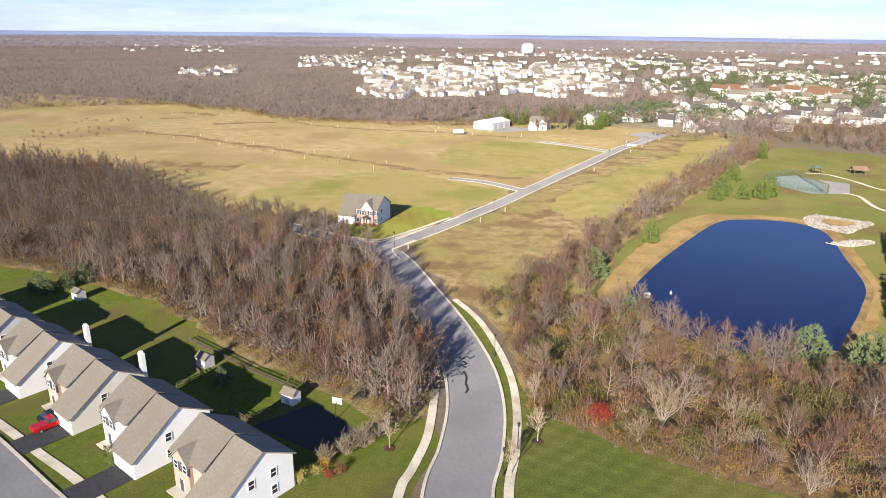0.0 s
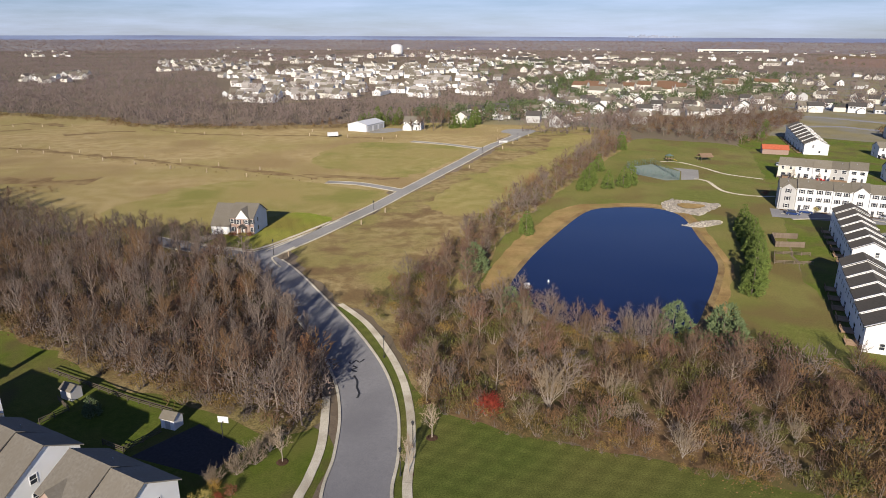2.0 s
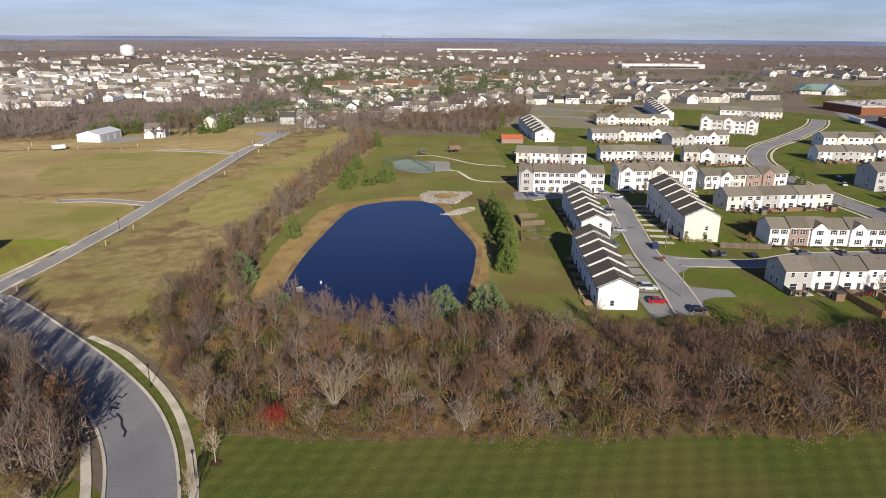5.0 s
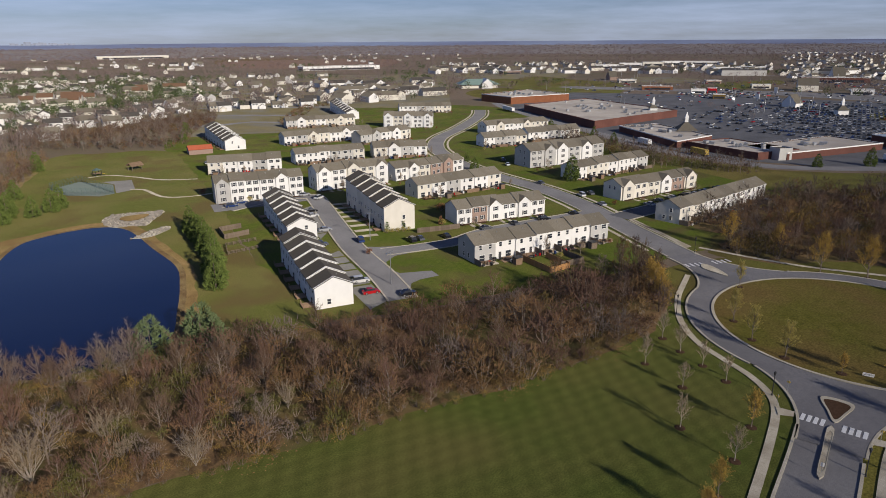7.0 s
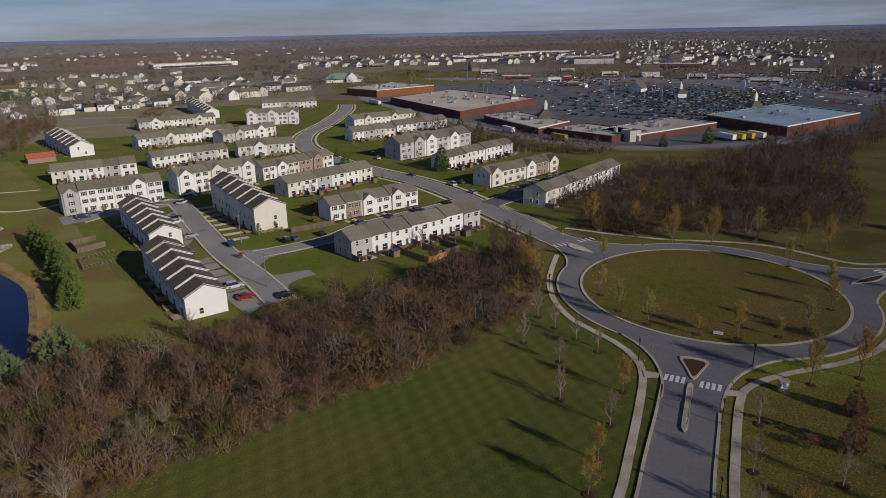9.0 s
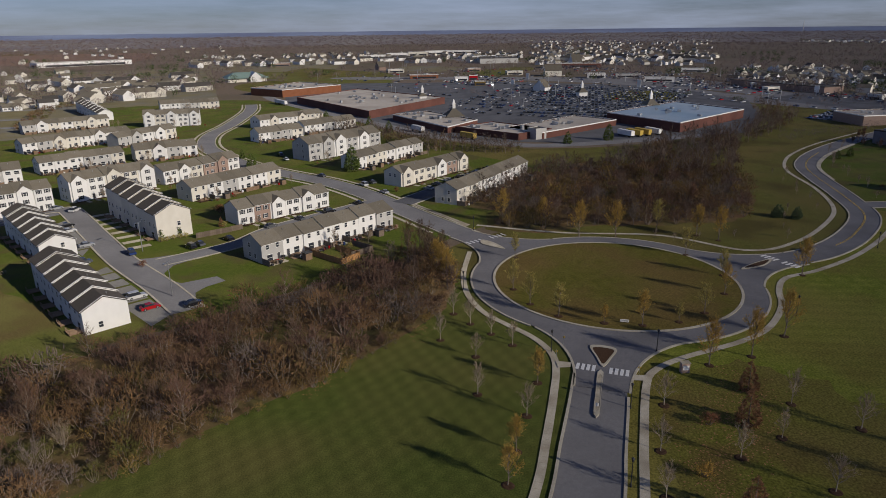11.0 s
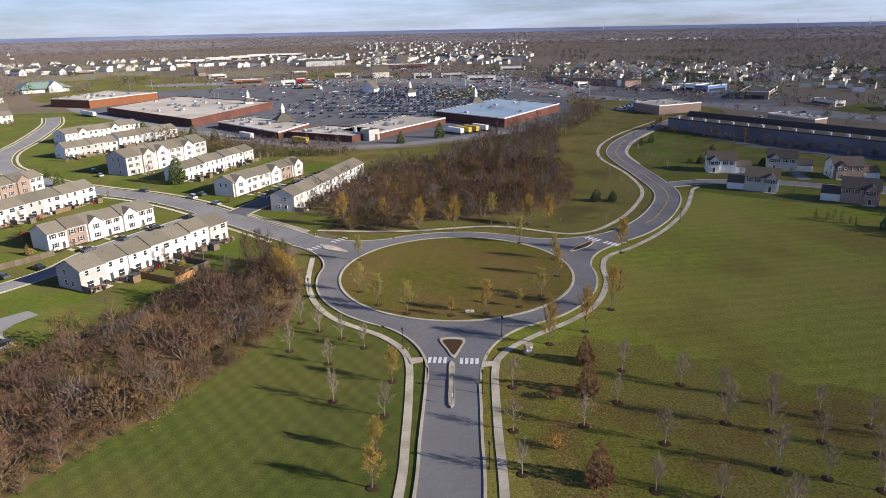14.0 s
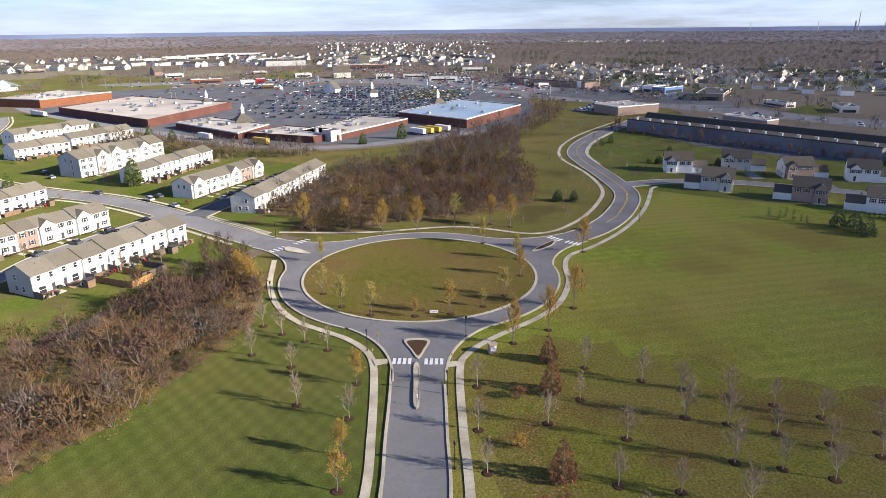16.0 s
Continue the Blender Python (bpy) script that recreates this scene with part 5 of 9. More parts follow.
def townhouse_row(x, y, angle, length, n, storeys, depth=11.0, roof="roof", walls=("white_wall", "cream_wall", "grey_wall"), gables=(), shut=False, step=0.0, garage=False, seed=0, label="", rear=False):
    """A terrace: front along local x from the near corner, body away from the camera."""
    r = random.Random(seed + 7)
    root = thing("townhouse_row", pose(x, y, 0, 0, 0, angle), label or "terrace of pale two-storey townhouses with shingle roofs", "townhouse", "townhouse rows")
    w = length / n
    base = 2.8 * storeys - 0.1
    for i in range(n):
        x0, x1 = i * w + 0.02, (i + 1) * w - 0.02
        h = base + step * i + (0 if step else r.choice((0, 0, 0.35)))
        sh = r.choice((0, 0, 0.5)) if not step else 0.0
        y0, y1 = sh, depth + sh * 0.5
        ridge = h + (y1 - y0) / 2 * 0.48
        wall = walls[r.randrange(len(walls))]
        part("wall", gable_body(x0, x1, y0, y1, h, ridge), wall, root)
        rf = part("roof", gable_roof(x0, x1, y0, y1, h, ridge, end=0.06 if 0 < i < n - 1 else 0.2), roof, root)
        if step:
            part("rake_board", gable_roof(x0 - 0.10, x0 + 0.14, y0, y1, h + 0.10, ridge + 0.10, end=0.0, eave=0.36), "trim", root)
        place(rf, "vent_pipe", VENT, (x0 + x1) / 2 + r.uniform(-1, 1), y0 + depth * 0.33, h + depth * 0.33 * 0.48)
        place(root, "gutter", gutter_mesh(w), x0, y0 - 0.42, h - 0.22)
        for s in range(storeys):
            z = 0.95 + 2.8 * s
            if s == 0:
                if garage:
                    place(root, "garage_door", GARAGE, x0 + w * 0.34, y0 - 0.01, 0.02)
                    place(root, "door", DOOR, x0 + w * 0.8, y0 - 0.01, 0.1)
                else:
                    place(root, "door", DOOR, x0 + w * (0.25 if i % 2 else 0.75), y0 - 0.01, 0.15)
                    place(root, "window", "shut" if shut else WIN["slider"], x0 + w * (0.66 if i % 2 else 0.34), y0 - 0.01, 0.3 if not shut else 0.9)
            else:
                for u in (0.27, 0.73):
                    place(root, "window", "shut" if shut else WIN["one" if r.random() < 0.7 else "pair"], x0 + w * u, y0 - 0.01, z)
        if i in gables:
            gw = w * 0.82
            gx0, gx1 = x0 + w * 0.09, x0 + w * 0.09 + gw
            gh = h - 0.3
            gr = gh + gw / 2 * 0.8
            part("front_gable", gable_body(gx0, gx1, y0 - 0.7, y0 + 3.5, gh, gr, "y"), wall, root)
            part("roof", gable_roof(gx0, gx1, y0 - 0.7, y0 + 3.6, gh, gr, "y", eave=0.25, end=0.2), roof, root)
            for s in range(storeys):
                place(root, "window", "shut" if shut else WIN["pair"], x0 + w * 0.5, y0 - 0.72, 0.9 + 2.8 * s)
        if rear:
            for u in (0.28, 0.72):
                place(root, "window", WIN["one"], x0 + w * u, y1 + 0.01, 3.7, 180)
            place(root, "window", WIN["slider"], x0 + w * 0.5, y1 + 0.01, 0.3, 180)
        if rear or not garage and not shut and r.random() < 0.6:
            dk = Build().box(-1.6, -2.6, 0.25, 1.6, 0, 0.42)
            for px in (-1.5, 1.5):
                dk.box(px - 0.06, -2.55, 0, px + 0.06, -2.43, 1.3)
            dk.box(-1.55, -2.58, 1.2, 1.55, -2.48, 1.3)
            part("deck", dk, "deck", root).matrix_basis = pose(x0 + w * 0.5, y1 + 0.02, 0, 0, 0, 180) if rear else pose(x0 + w * 0.5, y0 - 0.02, 0)
    for xe, turn in ((-0.0, -90), (length, 90)):
        for s in range(storeys):
            for yy in (0.36, 0.64):
                if r.random() < 0.45:
                    place(root, "window", WIN["one"], xe + (0.01 if turn < 0 else -0.01), depth * yy, 0.95 + 2.8 * s, turn)
    return root


GUTTERS = {}


def gutter_mesh(w):
    k = round(w, 1)
    if k not in GUTTERS:
        GUTTERS[k] = Build().box(0, 0, 0, w, 0.12, 0.14).mesh("gutter", ["trim"])
    return GUTTERS[k]


TOWN = [  # near corner, angle, length, units, storeys, depth, gabled units, shutters, garages
    (156.9, 89.4, -29, 50, 7, 2, 9.5, (), False, False), (190.0, 115.5, -33, 36, 6, 2, 9.5, (2, 4), True, False),
    (215.7, 149.3, -23, 43, 6, 2, 10, (), False, False), (239.0, 178.0, -19, 41, 6, 2, 10, (1, 4), True, False),
    (167.1, 213.0, -33, 35, 6, 3, 10, (0, 4), True, False), (206.2, 266.2, -40, 35, 5, 2, 11, (), False, False),
    (246.6, 247.6, -31, 38, 6, 2, 10, (), False, False), (290.0, 299.2, -24, 60, 8, 2, 10, (2, 5), False, False),
    (205.2, 194.5, -26, 34, 5, 3, 10, (0, 2, 4), True, False), (350.1, 358.5, -35, 52, 7, 2, 10, (1, 5), False, False),
    (281.8, 224.0, -42, 30, 4, 2, 11, (1,), False, False), (317.6, 262.2, -15, 40, 5, 2, 10, (1, 3), False, False),
    (390.2, 300.0, -60, 36, 5, 3, 11, (0, 2, 4), True, False), (474.0, 346.6, -48, 46, 6, 2, 11, (), False, False),
    (299.0, 139.0, -27, 49, 6, 3, 13, (1, 2, 4), True, False), (379.3, 178.1, -33, 39, 5, 2, 11, (), False, False),
    (345.8, 191.1, -35, 29, 4, 2, 11, (), False, False), (395.6, 216.9, -27, 53, 7, 2, 11, (1, 4), False, False),
    (283.7, 108.8, -21, 52, 7, 2, 9.5, (), False, False), (254.2, 78.4, -25, 46, 6, 2, 9.5, (0, 3, 5), True, False),
    (229.9, 49.9, -18, 63, 8, 2, 9.5, (), False, False)]
for i, (x, y, a, ln, n, st, dp, gb, shut, gar) in enumerate(TOWN):
    townhouse_row(x, y, a, ln, n, st, dp, "roof", gables=gb, shut=shut, garage=gar, seed=i, walls=("brick_wall", "cream_wall", "white_wall", "white_wall") if shut and st == 2 else ("white_wall", "white_wall", "cream_wall", "grey_wall"),
                  label="terrace of %s townhouses with %s" % (("pale two-storey", "tall white three-storey")[st == 3], "dark shutters and front gables" if shut else "grey-brown shingle roofs"))
for i, (x, y, a, ln, n, st, dp) in enumerate(((115.4, 99.8, 57, 40, 6, 2, 9.5), (151.9, 145.3, 57.5, 40, 6, 2, 9.5), (179.0, 125.6, 57, 44, 6, 3, 11.0), (269.7, 310.9, 62, 60, 7, 2, 12), (423.6, 350.3, 52, 75, 8, 2, 10))):
    townhouse_row(x, y, a, ln, n, st, dp, "roof_slate", gables=(), walls=("white_wall",) if st == 2 else ("cream_wall",), shut=False, garage=True, step=0.42, rear=True, seed=50 + i,
                  label="white townhouse terrace with stepped dark shingle roofs")


def detached(x, y, angle, w=12.0, d=10.0, wall="white_wall", front="white_wall", roof="roof", garage="right", seed=0, chimney=False, label="", slide=0.0, gable=None, wing=False):
    """A two-storey house: front along local x, garage wing with a gable to the front."""
    r = random.Random(seed)
    root = thing("house", pose(x, y, 0, 0, 0, angle), label or "two-storey white detached house with grey-brown roof", "house", "detached houses")
    h, ridge = 5.6, 5.6 + d / 2 * 0.62
    gx0, gx1 = (w - 6.2, w) if garage == "right" else (0, 6.2)
    if slide:
        # the garage block's roof runs on down to a low front eave
        mx0, mx1 = (0, gx0) if garage == "right" else (gx1, w)
        part("wall", gable_body(mx0, mx1, 0, d, h, ridge), wall, root)
        part("facade", Build().box(mx0 + 0.02, -0.06, 0, mx1 - 0.02, 0.02, h - 0.1), front, root)
        part("roof", gable_roof(mx0, mx1, 0, d, h, ridge, eave=0.45, end=0.3), roof, root)
        ring = [(-slide, 0), (d, 0), (d, h), (d / 2, ridge - 0.3), (-slide, 3.0)]
        part("garage_wing", Build().prism([(gx0, y, z) for y, z in ring], [(gx1, y, z) for y, z in ring]), wall, root)
        k = (ridge - 0.3 - 3.0) / (d / 2 + slide)
        b = Build()
        for prof in ([(-slide - 0.4, 3.0 - 0.4 * k), (d / 2, ridge - 0.3), (d / 2, ridge - 0.1), (-slide - 0.4, 3.2 - 0.4 * k)], [(d / 2, ridge - 0.3), (d + 0.45, h - 0.25), (d + 0.45, h - 0.05), (d / 2, ridge - 0.1)]):
            b.prism([(gx0 - 0.15, y, z) for y, z in prof], [(gx1 + 0.3, y, z) for y, z in prof])
        part("roof", b, roof, root)
        place(root, "garage_door", GARAGE, (gx0 + gx1) / 2 - 1.5, -slide - 0.02, 0.02)
        place(root, "garage_door", GARAGE, (gx0 + gx1) / 2 + 1.5, -slide - 0.02, 0.02)
    else:
        part("wall", gable_body(0, w, 0, d, h, ridge), wall, root)
        part("facade", Build().box(0.02, -0.06, 0, w - 0.02, 0.02, h - 0.1), front, root)
        part("roof", gable_roof(0, w, 0, d, h, ridge, eave=0.45, end=0.35), roof, root)
        if wing:
            # a lower garage beside the house, ridge in line with it
            gx0, gx1, fy = (w, w + 6.2, 0.8) if garage == "right" else (-6.2, 0, 0.8)
            part("garage_wing", gable_body(gx0, gx1, fy, 7.6, 2.9, 4.9), wall, root)
            part("roof", gable_roof(gx0, gx1, fy, 7.6, 2.9, 4.9, eave=0.35, end=0.02), roof, root)
        else:
            fy = -3.4
            part("garage_wing", gable_body(gx0, gx1, fy, 2.0, 2.9, 5.2, "y"), wall, root)
            part("roof", gable_roof(gx0, gx1, fy, 3.5, 2.9, 5.2, "y", eave=0.35, end=0.3), roof, root)
        for u in (-1.5, 1.5):
            place(root, "garage_door", GARAGE, (gx0 + gx1) / 2 + u, fy - 0.02, 0.02)
    c0 = 1.0 if garage == "right" else 7.0
    c0, gw, top = gable or (c0, 4.0, 7.0)
    part("front_gable", gable_body(c0, c0 + gw, -0.7, 3.0, 5.2, top, "y"), front, root)
    part("roof", gable_roof(c0, c0 + gw, -0.7, 4.5, 5.2, top, "y", eave=0.3, end=0.25), roof, root)
    place(root, "door", DOOR, c0 + gw / 2, -0.72, 0.2)
    for u in (0.9, gw - 0.9):
        place(root, "window", "shut", c0 + u, -0.72, 3.5)
    for u in (() if slide else (0.62, 0.85) if garage == "right" else (0.15, 0.38)):
        place(root, "window", "shut", w * u, -0.08, 3.6)
    for xe, turn in ((0, -90), (w, 90)):
        for yy, z in ((0.3, 0.9), (0.66, 0.9), (0.3, 3.6), (0.66, 3.6)):
            if r.random() < 0.65:
                place(root, "window", WIN["one"], xe, d * yy, z, turn)
    for u in (0.2, 0.5, 0.8):
        place(root, "window", WIN["pair"], w * u, d + 0.01, 3.5, 180)
    if chimney:
        part("chimney", Build().box(w * 0.9, d, 0, w * 0.9 + 1.1, d + 0.7, ridge + 0.6).box(w * 0.9 + 0.2, d + 0.1, ridge + 0.6, w * 0.9 + 0.9, d + 0.6, ridge + 0.9), "trim", root)
    place(root, "vent_pipe", VENT, w * 0.4, d * 0.7, h + d * 0.3 * 0.62)
    part("porch", Build().box(c0, -2.2, 0, c0 + 4.2, -0.7, 0.18), "concrete", root)
    return root


# houses along the near street: front to the street, backs to the wood
SX, SY, BX, BY = 0.7826, -0.6225, 0.6225, 0.7826
NEAR = [(-29.4, 79.6, "white_wall", "brick_wall"), (-44.7, 90.4, "white_wall", "white_wall"), (-59.5, 101.2, "cream_wall", "brick_wall"), (-74.5, 111.9, "white_wall", "white_wall"), (-89.5, 122.5, "grey_wall", "white_wall"),
        (-104.5, 133.5, "white_wall", "white_wall")]
for i, (mx_, my_, wall, front) in enumerate(NEAR):
    detached(mx_ - SX * 7 - BX * 5, my_ - SY * 7 - BY * 5, -38.5, 14.0, 10.0, wall, front, "roof_tan", "right", seed=300 + i, chimney=i in (2, 3), slide=2.6,
             label="two-storey pale-sided house with %s front and tan shingle roof" % ("brick" if front == "brick_wall" else "white"))
lone = detached(-35.3, 216.6, -18.2, 14.1, 10.9, "white_wall", "brick_wall", "roof_tan", "left", seed=310, slide=1.0, gable=(8.3, 4.6, 8.3), label="lone new two-storey house with pink-brick front and white gable")
part("gable_face", Build().prism([(8.3, -0.76, 5.25), (12.9, -0.76, 5.25), (10.6, -0.76, 8.2)], [(8.3, -0.69, 5.25), (12.9, -0.69, 5.25), (10.6, -0.69, 8.2)]), "trim", lone, "white gable face")
part("portico_roof", gable_roof(9.4, 11.8, -2.6, -0.7, 2.7, 3.5, "y", eave=0.25, end=0.2), "roof_dark", lone, "small dark porch roof")
for u in (9.55, 11.65):
    part("column", Build().cyl(u, -2.4, 0.15, 2.75, 0.13, 0.11, 8), "trim", lone)
for u in (7.0, 13.45):
    for z in (0.9, 3.5):
        place(lone, "window", "shut", u, -0.08, z)
for i, (x, y, a, g) in enumerate(((280.3, -118.1, -108, "right"), (283.0, -145.5, -115, "right"), (262.0, -162.6, -100, "right"), (255.2, -185.0, -120, "right"), (246.8, -119.3, -118, "left"),
                                  (226.1, -144.3, -122, "left"), (208.6, -160.2, -125, "left"), (232, -205, -125, "right"))):
    detached(x, y, a, 11.8, 9.4, ("white_wall", "grey_wall", "cream_wall")[i % 3], ("white_wall", "grey_wall", "brick_wall")[i % 3], ("roof_brown", "roof_dark")[i % 2], g, seed=330 + i, wing=True,
             label="two-storey detached house on the estate beyond the meadow")
# ---------------- shopping centre ----------------
HVAC = Build().box(-1.1, -0.8, 0.25, 1.1, 0.8, 1.3).box(-0.9, -0.6, 0, 0.9, 0.6, 0.25).cyl(0.3, 0, 1.3, 1.45, 0.5, 0.5, 8).mesh("roof_unit", ["metal"])
BAY = Build().box(-1.6, -0.1, 0, 1.6, 0.02, 3.2).mesh("loading_door", ["grey_wall"])


def flat_building(name, ring, h, wall, roof, units, label, seed=0, stripe="", bays=0, category="store"):
    """A flat-roofed block over a plan outline, with parapet, roof units and loading doors."""
    r = random.Random(seed)
    cx, cy = sum(p[0] for p in ring) / len(ring), sum(p[1] for p in ring) / len(ring)
    root = thing(name, pose(cx, cy, 0), label, category, "shopping centre")
    loc = [(x - cx, y - cy) for x, y in ring]
    area = sum(loc[i][0] * loc[(i + 1) % len(loc)][1] - loc[(i + 1) % len(loc)][0] * loc[i][1] for i in range(len(loc)))
    if area < 0:
        loc = loc[::-1]
    inn = [(x * 0.985, y * 0.985) for x, y in loc]
    b = Build()
    n = len(loc)
    for i in range(n):
        j = (i + 1) % n
        b.prism([(*loc[i], 0), (*loc[j], 0), (*inn[j], 0), (*inn[i], 0)], [(*loc[i], h), (*loc[j], h), (*inn[j], h), (*inn[i], h)])
    part("wall", b, wall, root)
    part("roof", Build().prism([(x, y, h - 1.2) for x, y in inn], [(x, y, h - 0.5) for x, y in inn]), roof, root)
    if stripe:
        b = Build()
        for i in range(n):
            j = (i + 1) % n
            o = [(x * 1.003, y * 1.003) for x, y in (loc[i], loc[j])]
            b.prism([(*o[0], h - 0.55), (*o[1], h - 0.55), (*inn[j], h - 0.55), (*inn[i], h - 0.55)], [(*o[0], h + 0.06), (*o[1], h + 0.06), (*inn[j], h + 0.06), (*inn[i], h + 0.06)])
        part("parapet_cap", b, stripe, root)
    for _ in range(units):
        i = r.randrange(n)
        u, v = r.uniform(0.12, 0.88), r.uniform(0.1, 0.92)
        ax, ay = loc[i][0] + (loc[(i + 1) % n][0] - loc[i][0]) * u, loc[i][1] + (loc[(i + 1) % n][1] - loc[i][1]) * u
        o = place(root, "roof_unit", HVAC, ax * (1 - v) * 0.95, ay * (1 - v) * 0.95, h - 0.5, r.choice((0, 45, 90)))
        o.scale = (r.uniform(0.7, 1.4), r.uniform(0.7, 1.4), r.uniform(0.8, 1.4))
    for k in range(bays):
        i = 0
        d = math.degrees(math.atan2(loc[1][1] - loc[0][1], loc[1][0] - loc[0][0]))
        u = (k + 0.6) / (bays + 0.4)
        place(root, "loading_door", BAY, loc[0][0] + (loc[1][0] - loc[0][0]) * u, loc[0][1] + (loc[1][1] - loc[0][1]) * u, 0, d)
    return root


patch("parking_area", [(449, 170), (540, 268), (600, 300), (640, 360), (760, 300), (800, 120), (760, -60), (620, -120), (520, -110), (430, -85), (405, -36), (376, 12), (373, 58), (394, 98)], 0.06,
      "asphalt_dark", "broad grey asphalt parking lot of the shopping centre", "parking", smooth=False)
ribbon("service_road", [(600, 318), (560, 286), (500, 224), (447, 166), (418, 134), (388, 100), (370, 62), (364, 35), (374, 8), (398, -32), (416, -60)], 11.0, 0.064, "asphalt", "grey service road behind the stores", "road")
patch("estate_lawn", [(292, 4), (345, 88), (440, 197), (452, 184), (408, 138), (378, 102), (360, 64), (354, 35), (362, 6), (386, -36), (402, -60), (330, -20)], 0.0235, "lawn_verge", "dull grass strip behind the stores", "lawn", smooth=False)
flat_building("store_block", [(457.0, 163.5), (545.0, 261.0), (632.0, 236.0), (561.0, 132.0)], 5.6, "red_brick", "roof_flat", 26, "huge flat-roofed red-brick store with roof units", 1, "", 6)
flat_building("store_block", [(593.0, 298.5), (612.0, 342.0), (690.0, 325.0), (659.0, 265.0)], 7.2, "orange_brick", "roof_flat", 16, "tall orange-brick store with flat gravel roof", 2, "trim", 4)
flat_building("shop_strip", [(398.0, 92.0), (452.0, 144.0), (476.0, 125.0), (434.0, 80.0)], 4.2, "red_brick", "roof_flat", 12, "low red-brick shop strip seen from behind", 3, "trim", 8)
flat_building("shop_strip", [(379, 46), (402, 88), (428, 69), (403, 29)], 4.0, "red_brick", "roof_flat", 10, "low red-brick shop strip with back doors", 4, "", 8)
flat_building("shop_strip", [(449.7, -9), (386, 33), (402, 58), (468, 18)], 4.0, "red_brick", "roof_flat", 8, "low red-brick shop strip with flat roof", 5, "trim", 3)
flat_building("grocery_store", [(424.0, -46.0), (470.0, -3.0), (546.0, -54.0), (500.0, -95.0)], 6.2, "red_brick", "roof_blue", 12, "wide store with a pale blue membrane roof", 6, "trim", 5)
flat_building("shop_tower", [(383, 36.5), (388.5, 42), (394, 36.5), (388.5, 31)], 6.4, "grey_wall", "roof_dark", 0, "square pale grey tower on the shop strip", 7)
flat_building("retail_strip", [(288, -224), (402, -143), (415, -161), (301, -242)], 7.2, "shade_block", "roof_slate", 0, "long low grey retail building seen from behind", 8, "roof_dark", 14)
flat_building("retail_strip", [(246, -262), (284, -229), (298, -246), (260, -280)], 7.2, "shade_block", "roof_dark", 6, "low grey retail building with dark parapet", 9, "roof_dark", 3)
flat_building("retail_block", [(399, -231), (432, -218.5), (438, -230), (405, -242)], 4.8, "brick_wall", "roof_flat", 5, "low tan-brick shop with pale flat roof", 10, "trim")
flat_building("retail_block", [(470, -160), (486, -196), (512, -184), (496, -150)], 6.5, "brick_wall", "roof_flat", 5, "tan brick retail block with dark windows", 11, "trim")
flat_building("shop_strip", [(691, -198), (781, -131), (797, -152), (707, -219)], 6.0, "brick_wall", "roof_dark", 6, "long shop strip with a dark roof", 12, "roof_dark")
flat_building("store_block", [(1203, 218), (1228, 153), (1320, 165), (1290, 235)], 9.0, "grey_wall", "roof_dark", 8, "wide grey store far off", 13, "roof_dark")
root = thing("roof_screen", pose(0, 0, 6.7), "dark sloping shingle screen on the long retail roof", "roof screen")
part("slope", Build().prism([(410.5, -157, 0), (414.6, -161, 0), (300.9, -241.8, 0), (297.5, -236.5, 0)], [(413.2, -159.6, 2.8), (414.6, -161, 2.8), (300.9, -241.8, 2.8), (299.8, -239.9, 2.8)]), "roof_slate", root)
patch("service_yard", [(294, -209), (306, -191), (340, -163), (396, -149), (402, -143.5), (288, -224.5)], 0.05, "asphalt_dark", "dark asphalt yard behind the long retail building", "parking", smooth=False)
strip = [o for o in scene.objects if o.name.startswith("retail_strip")][0]
for k in range(16):
    u = (k + 0.5) / 16 - 0.5
    o = place(strip, "roof_unit", HVAC, 114 * u - 5.0, 81 * u + 6.5, 6.7, 35)
    o.scale = (0.9, 0.9, 1.2)
M["blue_sign"] = mat("blue_band", (0.08, 0.16, 0.36), (0.11, 0.2, 0.42), 0.2, rough=0.5)


def spire_pavilion(x, y, s, h):
    root = thing("pavilion", pose(x, y, 0, 0, 0, 25), "small pavilion roof with a white cupola above the shops", "pavilion", "shopping centre")
    part("wall", Build().box(-s, -s, 0, s, s, h), "white_wall", root)
    part("roof", Build().prism([(-s * 1.15, -s * 1.25, h), (s * 1.25, -s * 1.25, h), (s * 1.25, s * 1.25, h), (-s * 1.25, s * 1.25, h)],
                               [(-0.6, -0.6, h + s), (0.6, -0.6, h + s), (0.6, 0.6, h + s), (-0.6, 0.6, h + s)]), "roof", root)
    part("cupola", Build().box(-1, -1, h + s - 0.6, 1, 1, h + s + 2.5).prism([(-1.2, -1.2, h + s + 2.5), (1.2, -1.2, h + s + 2.5), (1.2, 1.2, h + s + 2.5), (-1.2, 1.2, h + s + 2.5)],
                                                                              [(-0.1, -0.1, h + s + 6), (0.1, -0.1, h + s + 6), (0.1, 0.1, h + s + 6), (-0.1, 0.1, h + s + 6)]), "trim", root)


spire_pavilion(452, 100, 5.5, 4)
spire_pavilion(555, 150, 3, 7)
spire_pavilion(522, -34, 4.5, 6)
spire_pavilion(640, 20, 4, 4)

